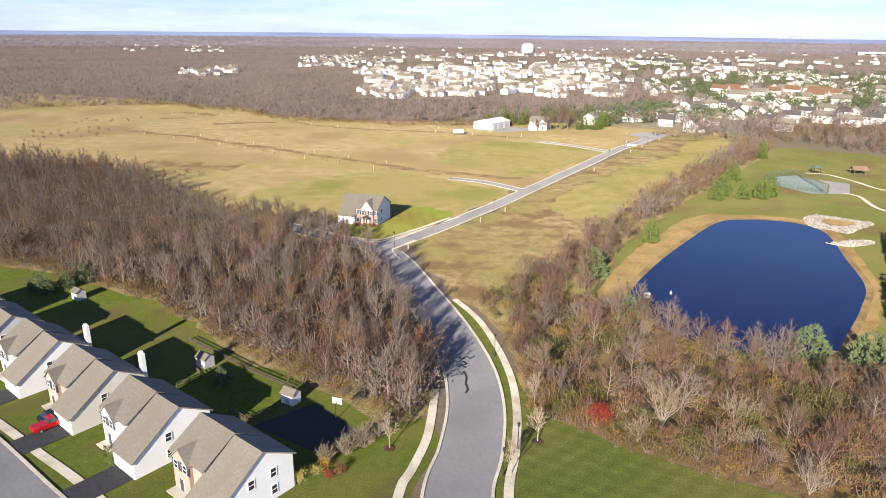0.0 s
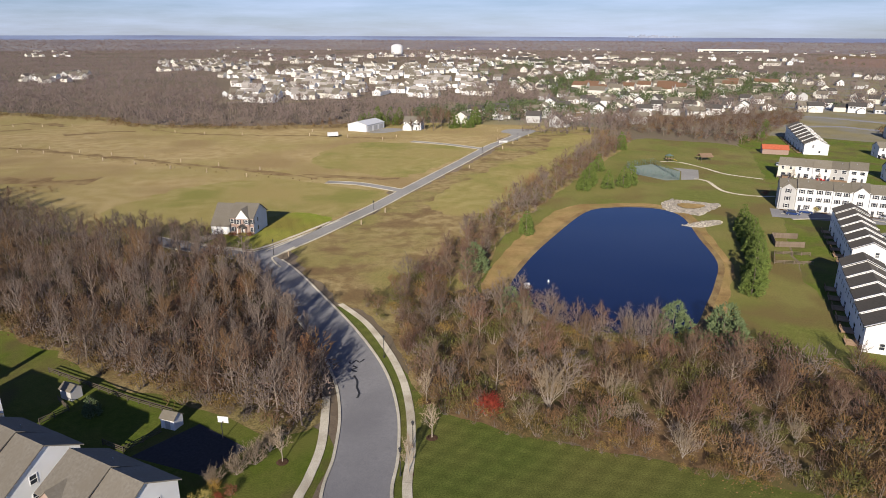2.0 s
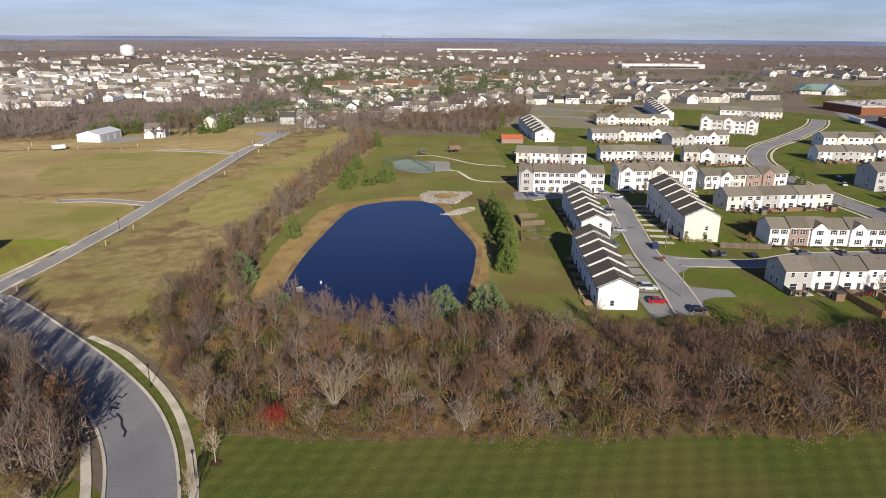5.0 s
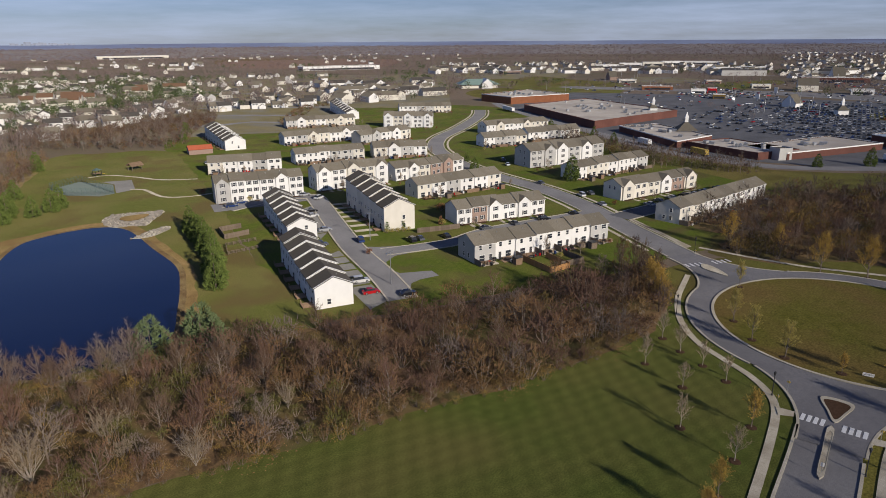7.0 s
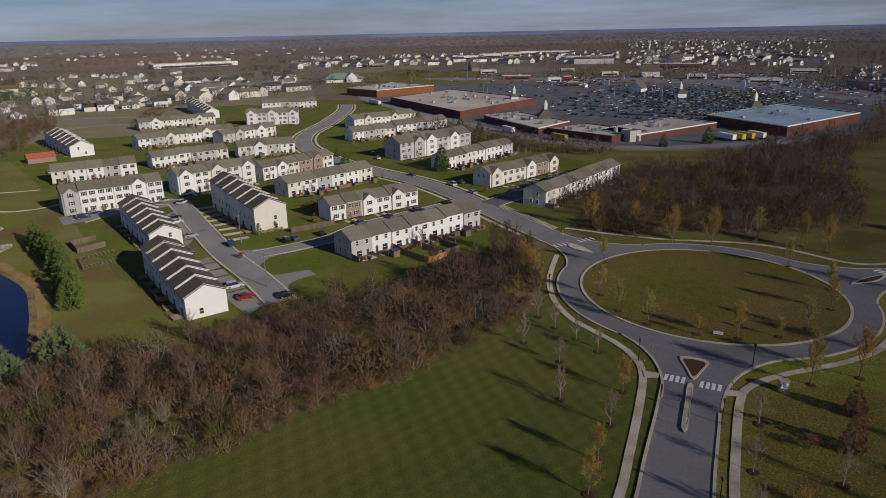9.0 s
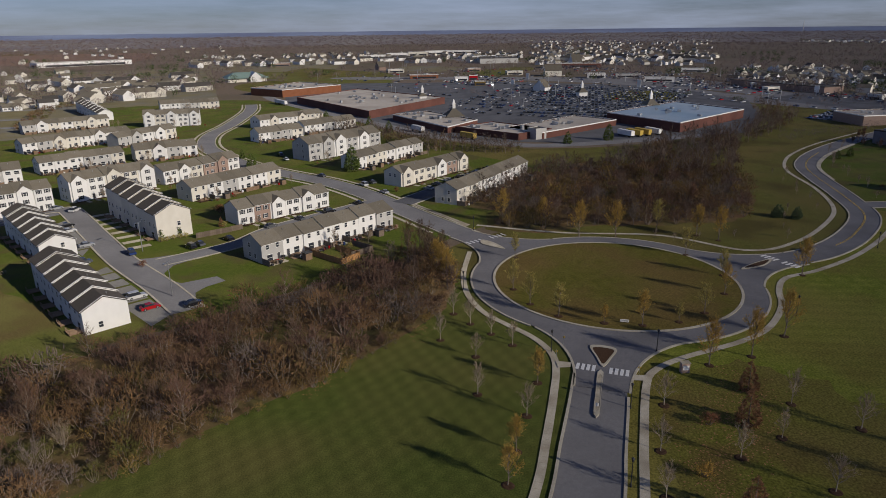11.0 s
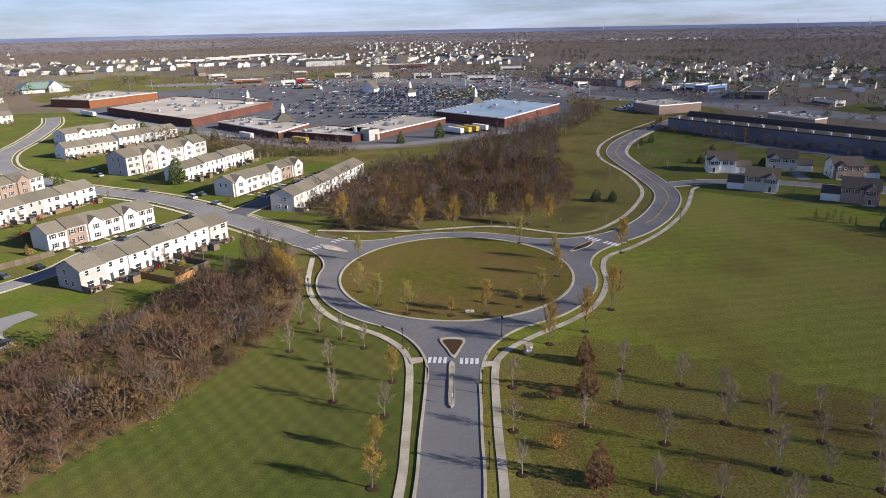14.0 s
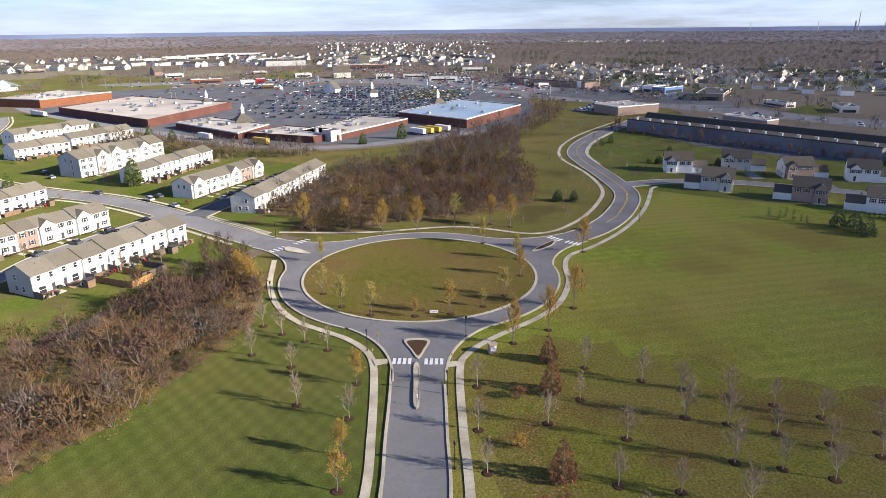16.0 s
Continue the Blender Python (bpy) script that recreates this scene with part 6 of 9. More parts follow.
# shops along the highway beyond the parking lot
def shop(x, y, w, d, h, a, wall, roof, label, stripe="trim", seed=0):
    a = radians(a)
    q = [(x + u * w / 2 * math.cos(a) - v * d / 2 * math.sin(a), y + u * w / 2 * math.sin(a) + v * d / 2 * math.cos(a)) for u, v in ((-1, -1), (1, -1), (1, 1), (-1, 1))]
    root = flat_building("roadside_shop", q, h, wall, roof, 2, label, seed, stripe, category="shop")
    for sg in (-1, 1):
        edge = [(u * w * 0.42 * math.cos(a) - sg * (d / 2 + o) * math.sin(a), u * w * 0.42 * math.sin(a) + sg * (d / 2 + o) * math.cos(a)) for u, o in ((-1, -0.1), (1, -0.1), (1, 0.12), (-1, 0.12))]
        part("shop_window", Build().prism([(*p, 0.5) for p in edge], [(*p, h * 0.5) for p in edge]), "glass", root)
    side = [(sg * (w / 2 + o) * math.cos(a) - v * d * 0.35 * math.sin(a), sg * (w / 2 + o) * math.sin(a) + v * d * 0.35 * math.cos(a)) for sg in (-1,) for o, v in ((0.12, -1), (-0.1, -1), (-0.1, 1), (0.12, 1))]
    part("shop_window", Build().prism([(*p, 0.5) for p in side], [(*p, h * 0.5) for p in side]), "glass", root)


patch("grass_lot", [(640, 330), (760, 300), (830, 300), (850, 360), (760, 420), (680, 400)], 0.05, "lawn_verge", "olive lawn beyond the shopping centre", "lawn")
patch("grass_lot", [(610, -10), (650, 0), (700, -20), (690, -60), (620, -60)], 0.07, "lawn_verge", "olive lawn beside the parking lot", "lawn")
patch("grass_lot", [(900, 480), (1180, 800), (1420, 740), (1300, 560), (1050, 430)], 0.05, "suburb", "wide yellow-green field beyond the shops", "field")
patch("grass_lot", [(479, -291), (518, -342), (474, -325), (452, -300)], 0.062, "lawn_yard", "green lawn between two cream sheds", "lawn")
patch("grass_lot", [(916, 461), (1056, 485), (1006, 403), (929, 307), (870, 310), (850, 380)], 0.052, "lawn_verge", "olive lawn with trees by the highway", "lawn")
patch("grass_lot", [(905, 539), (962, 500), (966, 327), (769, 249), (729, 309), (785, 378)], 0.051, "lawn_park", "green lawn beyond the stores", "lawn", rough=6)
patch("grass_lot", [(1016, 183), (1107, 126), (1017, 108), (894, 147)], 0.053, "lawn_park", "green strip beside the highway", "lawn", rough=5)
patch("grass_lot", [(1088, 228), (1114, 322), (1000, 320), (980, 240)], 0.052, "suburb", "dry lawn behind the roadside shops", "lawn")
patch("parking_area", [(690, -175), (905, -95), (780, -48), (655, -152)], 0.06, "asphalt", "grey parking lot along the highway", "parking", smooth=False)
patch("parking_area", [(506, -135), (552, -166), (536, -183), (485, -162)], 0.061, "asphalt_dark", "dark parking lot beside a tan block", "parking", smooth=False)
patch("parking_area", [(450, -195), (444, -224), (398, -240), (420, -203)], 0.061, "asphalt_dark", "dark parking lot beside a cream block", "parking", smooth=False)
patch("parking_area", [(1210, 230), (1450, 350), (1480, 320), (1240, 140)], 0.056, "asphalt", "grey parking lot before white stores", "parking", smooth=False)
patch("grass_lot", [(398, -98), (440, -92), (520, -112), (620, -122), (600, -112), (560, -170), (500, -212), (440, -190), (425, -140)], 0.045, "lawn_verge", "olive lawn between the store and the highway", "lawn")
patch("ploughed_field", [(1130, 1340), (1520, 1830), (1750, 1720), (1300, 1260)], 0.05, "litter", "brown ploughed field far off", "field")
patch("highway", [(391, -295), (427, -271), (462, -242), (507, -215), (547, -179), (576, -146), (616, -103), (647, -40), (760, -30), (830, 120), (820, 320), (860, 330), (880, 100), (860, -60), (760, -80), (683, -114), (652, -159), (623, -203), (559, -237), (520, -271), (455, -292), (410, -330)], 0.055, "asphalt", "grey highway and forecourts by the shops", "road")
patch("parking_area", [(640, -130), (700, -180), (660, -280), (560, -310), (520, -260), (560, -190)], 0.058, "asphalt_dark", "dark parking lot before a shop strip", "parking", smooth=False)
for i, (x, y, w, d, h, a, wall, roof, lab) in enumerate((
        (1107, 560, 36, 18, 6, -40, "brick_wall", "roof_dark", "tan brick restaurant by the highway"), (1395, 480, 46, 16, 8, -65, "white_wall", "roof_flat", "long white apartment block far off"),
        (1470, 454, 46, 16, 9, -65, "white_wall", "roof_flat", "long white apartment block far off"), (1545, 427, 46, 16, 9, -65, "cream_wall", "roof_flat", "long cream apartment block far off"),
        (1615, 402, 46, 16, 9, -65, "white_wall", "roof_flat", "long white apartment block far off"), (1696, 352, 84, 16, 7, -80, "white_wall", "roof_flat", "long white store front far off"),
        (849, 227, 36, 14, 5, -70, "orange_brick", "roof_flat", "low orange-brick shop by the highway"), (816, 171, 16, 12, 5, -75, "white_wall", "roof_flat", "small white roadside shop"), (826, 158, 10, 10, 6, -75, "car_red", "roof_flat", "small red-fronted roadside shop"),
        (751, 136, 12, 10, 5, -75, "brush_gold", "roof_flat", "small ochre-fronted roadside shop"), (875, 11, 22, 14, 6, -85, "white_wall", "roof_flat", "white box-shaped shop by the road"),
        (1420, 226, 130, 24, 6, -45, "grey_wall", "roof_blue", "long store with a blue-grey roof far off"), (1096, 50, 84, 20, 7, -80, "red_brick", "roof_dark", "long red-brick block far off"), (825, -61, 34, 12, 5, -95, "white_wall", "roof_flat", "low white roadside shop"),
        (889, -28, 30, 12, 4.5, -90, "grey_wall", "roof_dark", "low grey shop with a canopy"), (717, -158, 14, 8, 4, -60, "cream_wall", "roof_flat", "small cream petrol station canopy"),
        (648, -238, 40, 14, 5, -56, "grey_wall", "roof_dark", "shop strip with grey fronts"), (632, -262, 30, 14, 6, -56, "blue_sign", "roof_dark", "shop strip with a blue band"), (640, -252, 22, 12, 6.5, -56, "white_wall", "roof_flat", "white shop end with a wide canopy"),
        (578, -282, 56, 22, 6.5, -33, "brick_wall", "roof_dark", "wide brown-cream retail store"), (509, -302, 26, 9, 4, 10, "cream_wall", "roof_dark", "long cream shed beside the road"),
        (1120, 975, 170, 40, 8, -30, "white_wall", "roof_flat", "wide white shopping mall far off"), (1510, 2300, 240, 60, 10, -25, "cream_wall", "roof_flat", "long cream warehouse far off"),
        (929, 121, 22, 12, 5, -70, "cream_wall", "roof_dark", "low cream shop far off"), (960, 300, 24, 14, 5, -60, "cream_wall", "roof_flat", "low cream shop far off"), (990, 190, 20, 12, 5, -60, "brick_wall", "roof_dark", "low brick shop far off"),
        (1000, -120, 36, 14, 5, -95, "white_wall", "roof_flat", "low white shop far off"), (760, -160, 26, 14, 5, -90, "cream_wall", "roof_dark", "low roadside shop with dark roof"),
        (470, -330, 24, 12, 5, -20, "cream_wall", "roof_dark", "small cream roadside shop"), (730, -300, 30, 14, 5, -50, "white_wall", "roof_dark", "low white shop with dark roof"))):
    shop(x, y, w, d, h, a, wall, roof, lab, seed=i)
for x, y, w, d, h, a, wall, lab in ((901, 55, 15, 22, 7, 12, "cream_wall", "cream chapel with a steep gable"), (693, 53, 14, 10, 4, 60, "white_wall", "white gabled bank by the parking lot"),
                                     (1147, 38, 24, 16, 6, 20, "white_wall", "white gabled barn-like hall far off"), (805, -204, 12, 12, 4, 30, "brick_wall", "small hut with a pyramid roof"), (1010, 330, 16, 12, 5, 40, "brick_wall", "brown gabled restaurant by the highway")):
    root = thing("gabled_hall", pose(x, y, 0, 0, 0, a), lab, "hall", "shopping centre")
    part("wall", gable_body(0, w, 0, d, h, h + w * 0.5, "y"), wall, root)
    part("roof", gable_roof(0, w, 0, d, h, h + w * 0.5, "y"), "roof", root)
    part("door", Build().box(w * 0.42, -0.1, 0, w * 0.58, 0.05, 2.6), "glass", root)
for x, y, h in ((697, -33, 11), (667, -185, 9), (742, 98, 7), (815, 90, 9)):
    root = thing("sign_pylon", pose(x, y, 0, 0, 0, 70), "tall white pylon sign beside the highway", "sign", "pylon signs")
    part("board", Build().box(-2.0, -0.4, h * 0.35, 2.0, 0.4, h), "trim", root)
    part("post", Build().box(-0.5, -0.3, 0, 0.5, 0.3, h * 0.35), "metal", root)
root = thing("market_hall", pose(781, 443, 0, 0, 0, -48), "hall with a wide pale-green hipped roof", "hall", "shopping centre")
part("wall", Build().box(-24, -14, 0, 24, 14, 5), "cream_wall", root)
M["roof_green"] = mat("green_metal_roof", (0.22, 0.32, 0.27), (0.28, 0.38, 0.33), 0.2, rough=0.5)
part("roof", Build().prism([(-27, -17, 4.6), (27, -17, 4.6), (27, 17, 4.6), (-27, 17, 4.6)], [(-14, -3, 11), (14, -3, 11), (14, 3, 11), (-14, 3, 11)]), "roof_green", root)
part("gable", gable_body(2, 16, -20, 2, 6, 12, "y"), "white_wall", root)
POLE = Build().cyl(0, 0, 0, 11, 0.2, 0.14, 6).mesh("light_pole", ["metal"])
rp_ = random.Random(3)
for k in range(46):
    az, d = radians(rp_.uniform(-118, -66)), rp_.uniform(600, 1150)
    o = new("light_pole", POLE)
    o.matrix_basis = pose(-math.sin(az) * d, math.cos(az) * d, 0)
    tagged(o, "thin grey highway light pole", "light pole", "light poles")

# parked cars of the shopping centre, too many to count
V, T, I = [], [], []


def lot_car(x, y, a, slot, tall):
    c, s = math.cos(a), math.sin(a)
    n = len(V)
    for px, py, pz in ((-2.2, -0.9, 0.3), (2.2, -0.9, 0.3), (2.2, 0.9, 0.3), (-2.2, 0.9, 0.3), (-2.2, -0.9, 0.95), (2.1, -0.85, 0.85), (2.1, 0.85, 0.85), (-2.2, 0.9, 0.95),
                       (-1.7, -0.8, 0.95), (1.0, -0.8, 0.92), (1.0, 0.8, 0.92), (-1.7, 0.8, 0.95), (-1.3, -0.65, tall), (0.3, -0.65, tall), (0.3, 0.65, tall), (-1.3, 0.65, tall)):
        V.append((x + px * c - py * s, y + px * s + py * c, pz))
    for q, m in (((0, 1, 5, 4), slot), ((1, 2, 6, 5), slot), ((2, 3, 7, 6), slot), ((3, 0, 4, 7), slot), ((4, 5, 6, 7), slot),
                 ((8, 9, 13, 12), 0), ((9, 10, 14, 13), 0), ((10, 11, 15, 14), 0), ((11, 8, 12, 15), 0), ((12, 13, 14, 15), slot)):
        T.append((n + q[0], n + q[1], n + q[2]))
        T.append((n + q[0], n + q[2], n + q[3]))
        I.extend((m, m))


r = random.Random(5)
for row in range(15):
    for k in range(60):
        u, v = 490 + row * 17.5, -55 + k * 3.0
        x = u + (v - 40) * 0.28
        y = v - (u - 560) * 0.15
        if r.random() < (0.93 if 490 < u < 690 else 0.6) * (1.0 if y < 60 else 0.35) and not (450 < x < 640 and 122 < y):
            lot_car(x, y, radians(-10 + r.uniform(-3, 3)) + (math.pi if r.random() < 0.5 else 0), r.choice((1, 2, 2, 3, 4, 5, 5, 3, 4, 1, 2, 5, 2, 6) if r.random() < 0.4 else (1, 3, 3, 4, 5)), r.choice((1.45, 1.45, 1.75)))
for k in range(380):
    az, d = radians(r.uniform(-118, -68)), r.uniform(640, 1050)
    lot_car(-math.sin(az) * d, math.cos(az) * d, r.uniform(0, 6.28), r.choice((1, 1, 1, 2, 2, 3, 4, 5, 5, 6, 7)), 1.5)
def fill_lot(ring, gap, share):
    for x, y in scatter(ring, gap, r):
        if r.random() < share:
            lot_car(x, y, radians(r.choice((40, 42, 130))) + r.uniform(-0.05, 0.05), r.choice((1, 1, 2, 2, 3, 3, 4, 5, 5, 1, 2, 6)), r.choice((1.45, 1.5, 1.8)))


for ring, gap, share in (([(700, -170), (900, -95), (780, -50), (660, -150)], 4.4, 0.35), ([(504, -138), (548, -166), (534, -180), (489, -162)], 3.6, 0.8), ([(446, -200), (442, -222), (402, -238), (424, -206)], 3.8, 0.6),
                         ([(600, -240), (655, -190), (690, -190), (640, -260)], 4.2, 0.5), ([(725, 125), (793, 194), (896, 167), (840, 90)], 5.0, 0.4), ([(860, 20), (990, -40), (960, -110), (860, -50)], 5.5, 0.35),
                         ([(1000, 20), (1060, -20), (1150, 60), (1100, 120)], 6.0, 0.3), ([(391, -297), (462, -244), (576, -148), (647, -50), (655, -60), (583, -160), (468, -258), (400, -310)], 9.0, 0.35)):
    fill_lot(ring, gap, share)
tagged(new("parked_cars", tri_mesh("parked_cars", V, T, ["glass", "car_white", "car_silver", "car_black", "car_blue", "car_grey", "car_red", "car_tan"], I)),
       "rows of parked cars filling the shopping centre lot", "cars", kind="stuff")

# lawns and streets of the suburbs
def sector(az0, az1, d0, d1, n=14):
    f = lambda az, d: (-math.sin(radians(az)) * d, math.cos(radians(az)) * d)
    return [f(az0 + (az1 - az0) * k / n, d0) for k in range(n + 1)] + [f(az1 + (az0 - az1) * k / n, d1) for k in range(n + 1)]


for k, (az0, az1, d0, d1) in enumerate(((-11, -49, 478, 1260), (8, -13, 650, 1300), (-101, -130, 735, 1120), (-48, -58, 640, 1250))):
    patch("suburb_ground", sector(az0, az1, d0, d1), 0.040 + 0.005 * k, "suburb", "dull lawns and drives between suburban houses", "ground", rough=12, smooth=False)
for k, (az0, az1, d) in enumerate(((-13, -46, 540), (-16, -46, 600), (-14, -47, 672), (-13, -47, 760), (-13, -46, 860), (7, -12, 720), (7, -12, 830), (-103, -128, 800), (-103, -128, 880), (-103, -128, 970))):
    pts = sector(az0, az1, d, d + 1, 8)[:9]
    ribbon("road", [(x + 14 * math.sin(i * 1.3 + k), y + 14 * math.cos(i * 1.7 + k)) for i, (x, y) in enumerate(pts)], 8.0, 0.06 + 0.004 * k, "asphalt", "grey suburban street", "road", step=12.0)

# ---------------- far houses ----------------
def simple_house(i):
    r = random.Random(900 + i)
    w, d, h = r.uniform(10, 14), r.uniform(8, 10), r.choice((3.2, 5.4, 5.6))
    rid = h + d / 2 * 0.6
    root = thing("house", pose(0, 0, -60), "%s suburban house with a %s shingle roof" % (("one-storey white", "two-storey pale")[h > 4], ("grey-brown", "dark")[i % 2]), "house", "suburban houses")
    wall = ("white_wall", "white_wall", "cream_wall", "grey_wall", "white_wall")[i % 5]
    part("wall", gable_body(0, w, 0, d, h, rid), wall, root)
    part("roof", gable_roof(0, w, 0, d, h, rid, eave=0.5, end=0.4), ("roof", "roof_dark")[i % 2], root)
    part("garage_wing", gable_body(w - 6, w, -3.5, 1.5, 2.7, 4.6, "y"), wall, root)
    part("roof", gable_roof(w - 6, w, -3.5, 3.0, 2.7, 4.6, "y"), ("roof", "roof_dark")[i % 2], root)
    for u in (0.15, 0.36):
        place(root, "window", WIN["pair"], w * u, -0.01, 0.8 if h < 4 else 3.5)
    place(root, "garage_door", GARAGE, w - 3, -3.52, 0.02)
    place(root, "window", WIN["one"], 0, d * 0.4, 0.9 if h < 4 else 3.5, -90)
    return root


P_HOUSE = [simple_house(i) for i in range(6)]
OPEN = [[(-22, 190), (33, 268), (129, 420), (215, 470), (150, 475), (60, 472), (-33, 468), (-89, 481), (-121, 491), (-140, 511), (-152, 531), (-198, 551), (-234, 577), (-330, 540), (-420, 400), (-216, 305), (-105, 244)],
        [(0, 0), (0, 150), (180, 400), (260, 470), (420, 500), (560, 400), (680, 400), (820, 320), (840, 100), (780, -80), (560, -180), (420, -240), (280, -320), (100, -300), (-100, -250)]]


def polar(az, d):
    a = radians(az)
    return -math.sin(a) * d, math.cos(a) * d


def blocked(x, y):
    return any(in_poly(x, y, p) for p in OPEN)


# more terraces beyond the estate
for i, (x, y, a, ln, n) in enumerate(((578, 484, -35, 46, 6), (640, 500, -45, 50, 7), (655, 560, -55, 44, 6), (610, 540, -40, 40, 6))):
    townhouse_row(x, y, a, ln, n, 2, 11, "roof", gables=(1, 4), seed=70 + i, label="far terrace of pale gabled townhouses")
root = thing("club_house", pose(238, 322, 0, 0, 0, -30), "low building with a bright red-orange roof", "building")
part("wall", gable_body(0, 13, 0, 9, 2.8, 4.6), "brick_wall", root)
M["roof_red"] = mat("red_shingles", (0.40, 0.10, 0.05), (0.48, 0.14, 0.07), 1.0)
part("roof", gable_roof(0, 13, 0, 9, 2.8, 4.6), "roof_red", root)

# streets of houses behind the park and the field
r = random.Random(41)
TAKEN = []
count = 0
for az0, az1, d0, d1, n in ((-11.9, -21, 468, 560, 26), (-20, -40, 500, 650, 56), (-39, -48, 570, 720, 26), (-101, -120, 820, 1000, 30)):
    for k in range(n * 3):
        if sum(1 for t in TAKEN if t[3] == az0) >= n:
            break
        x, y = polar(r.uniform(az1, az0), r.uniform(d0, d1))
        if blocked(x, y) or any((x - t[0]) ** 2 + (y - t[1]) ** 2 < 18 ** 2 for t in TAKEN):
            continue
        TAKEN.append((x, y, 0, az0))
        o = copy_thing(P_HOUSE[r.randrange(6)], pose(x, y, 0, 0, 0, r.choice((-30, -40, 60, 150, -120)) + r.uniform(-8, 8)))

V, T, I = [], [], []
TOWER = polar(-6.8, 1250)


def mound(x, y):
    """A low wooded hill under the water tower."""
    return 21.0 * math.exp(-((x - TOWER[0]) ** 2 + (y - TOWER[1]) ** 2) / 300.0 ** 2)


def far_house(x, y, a, w, d, h, ws, rs):
    c, s = math.cos(a), math.sin(a)
    n = len(V)
    rid = h + d * 0.36
    lift = mound(x, y)
    for px, py, pz in ((0, 0, 0), (w, 0, 0), (w, d, 0), (0, d, 0), (0, 0, h), (w, 0, h), (w, d, h), (0, d, h), (0, d / 2, rid), (w, d / 2, rid)):
        V.append((x + px * c - py * s, y + px * s + py * c, pz + lift))
    for q, m in (((0, 1, 5, 4), ws), ((2, 3, 7, 6), ws), ((1, 2, 6, 5), ws), ((3, 0, 4, 7), ws), ((4, 5, 9, 8), rs), ((6, 7, 8, 9), rs)):
        T.append((n + q[0], n + q[1], n + q[2]))
        T.append((n + q[0], n + q[2], n + q[3]))
        I.extend((m, m))
    T.extend(((n + 4, n + 8, n + 7), (n + 5, n + 6, n + 9)))
    I.extend((ws, ws))


r = random.Random(43)
# white terraces beyond the field, in rows
for row in range(11):
    for k in range(9):
        az, d = 6.5 - k * 2.3 + r.uniform(-0.6, 0.6), 660 + row * 34 + r.uniform(-8, 8) + k * 6
        x, y = polar(az, d)
        turn, n = radians(r.choice((-28, -28, -20, 62))), r.choice((2, 3, 3, 4))
        for u in range(n):
            far_house(x + u * 8.2 * math.cos(turn), y + u * 8.2 * math.sin(turn), turn, 8.0, r.uniform(8, 9.5), r.uniform(3.6, 4.8), r.choice((0, 0, 1)), r.choice((2, 4, 4, 2)))
            if r.random() < 0.4:
                far_house(x + (u * 8.2 + 2) * math.cos(turn) + 7 * math.sin(turn), y + (u * 8.2 + 2) * math.sin(turn) - 7 * math.cos(turn), turn + math.pi / 2, 8.0, 5.0, 3.6, 0, 2)
# suburbs to the horizon: bearings, distances, number, kind
for az0, az1, d0, d1, n, kind in ((-13, -48, 650, 1250, 230, 0), (-21, -31, 690, 820, 17, 2), (-31, -36, 760, 900, 7, 2), (-15, -23, 1180, 1320, 12, 1), (-48, -57, 660, 980, 40, 1), (-57, -88, 1400, 1750, 120, 0),
                                  (-84, -98, 1700, 3000, 130, 0), (-100, -118, 790, 1120, 110, 0), (-104, -129, 740, 1000, 130, 0), (-84, -99, 1150, 1700, 110, 0), (-56, -100, 1250, 1420, 60, 1), (-104, -112, 2600, 2900, 50, 0), (-120, -131, 700, 1300, 40, 0), (10, -14, 950, 1400, 110, 0), (8, -60, 1400, 3000, 150, 0),
                                  (-14, -40, 1500, 1900, 26, 1), (21.5, 18.7, 971.85, 1084.38, 9, 0), (18.3, 17.1, 1051.48, 1192.4, 12, 0), (12, 7, 1150, 1700, 60, 0), (26, 18, 2000, 2800, 16, 0)):
    for _ in range(n):
        x, y = polar(r.uniform(az1, az0), d0 + (d1 - d0) * r.random())
        if blocked(x, y):
            continue
        ang = radians(r.choice((-30, -40, 60, 55, 10))) + r.uniform(-0.2, 0.2)
        if kind == 0:
            far_house(x, y, ang, r.uniform(9, 13), r.uniform(8, 10), r.uniform(3.0, 4.8), r.choice((0, 1, 1, 6)), r.choice((2, 2, 3)))
        elif kind == 1:
            far_house(x, y, ang, r.uniform(20, 34), 11, r.uniform(5, 6), r.randrange(2), 2 + r.randrange(2))
        else:
            far_house(x, y, radians(-35) + r.uniform(-0.1, 0.1), r.uniform(13, 18), 11, 8.0, 1, r.choice((5, 5, 2)))
tagged(new("distant_houses", tri_mesh("distant_houses", V, T, ["white_wall", "cream_wall", "roof", "roof_dark", "roof_flat", "roof_rust", "grey_wall"], I)), "hundreds of pale houses spread to the horizon", "houses", kind="stuff")

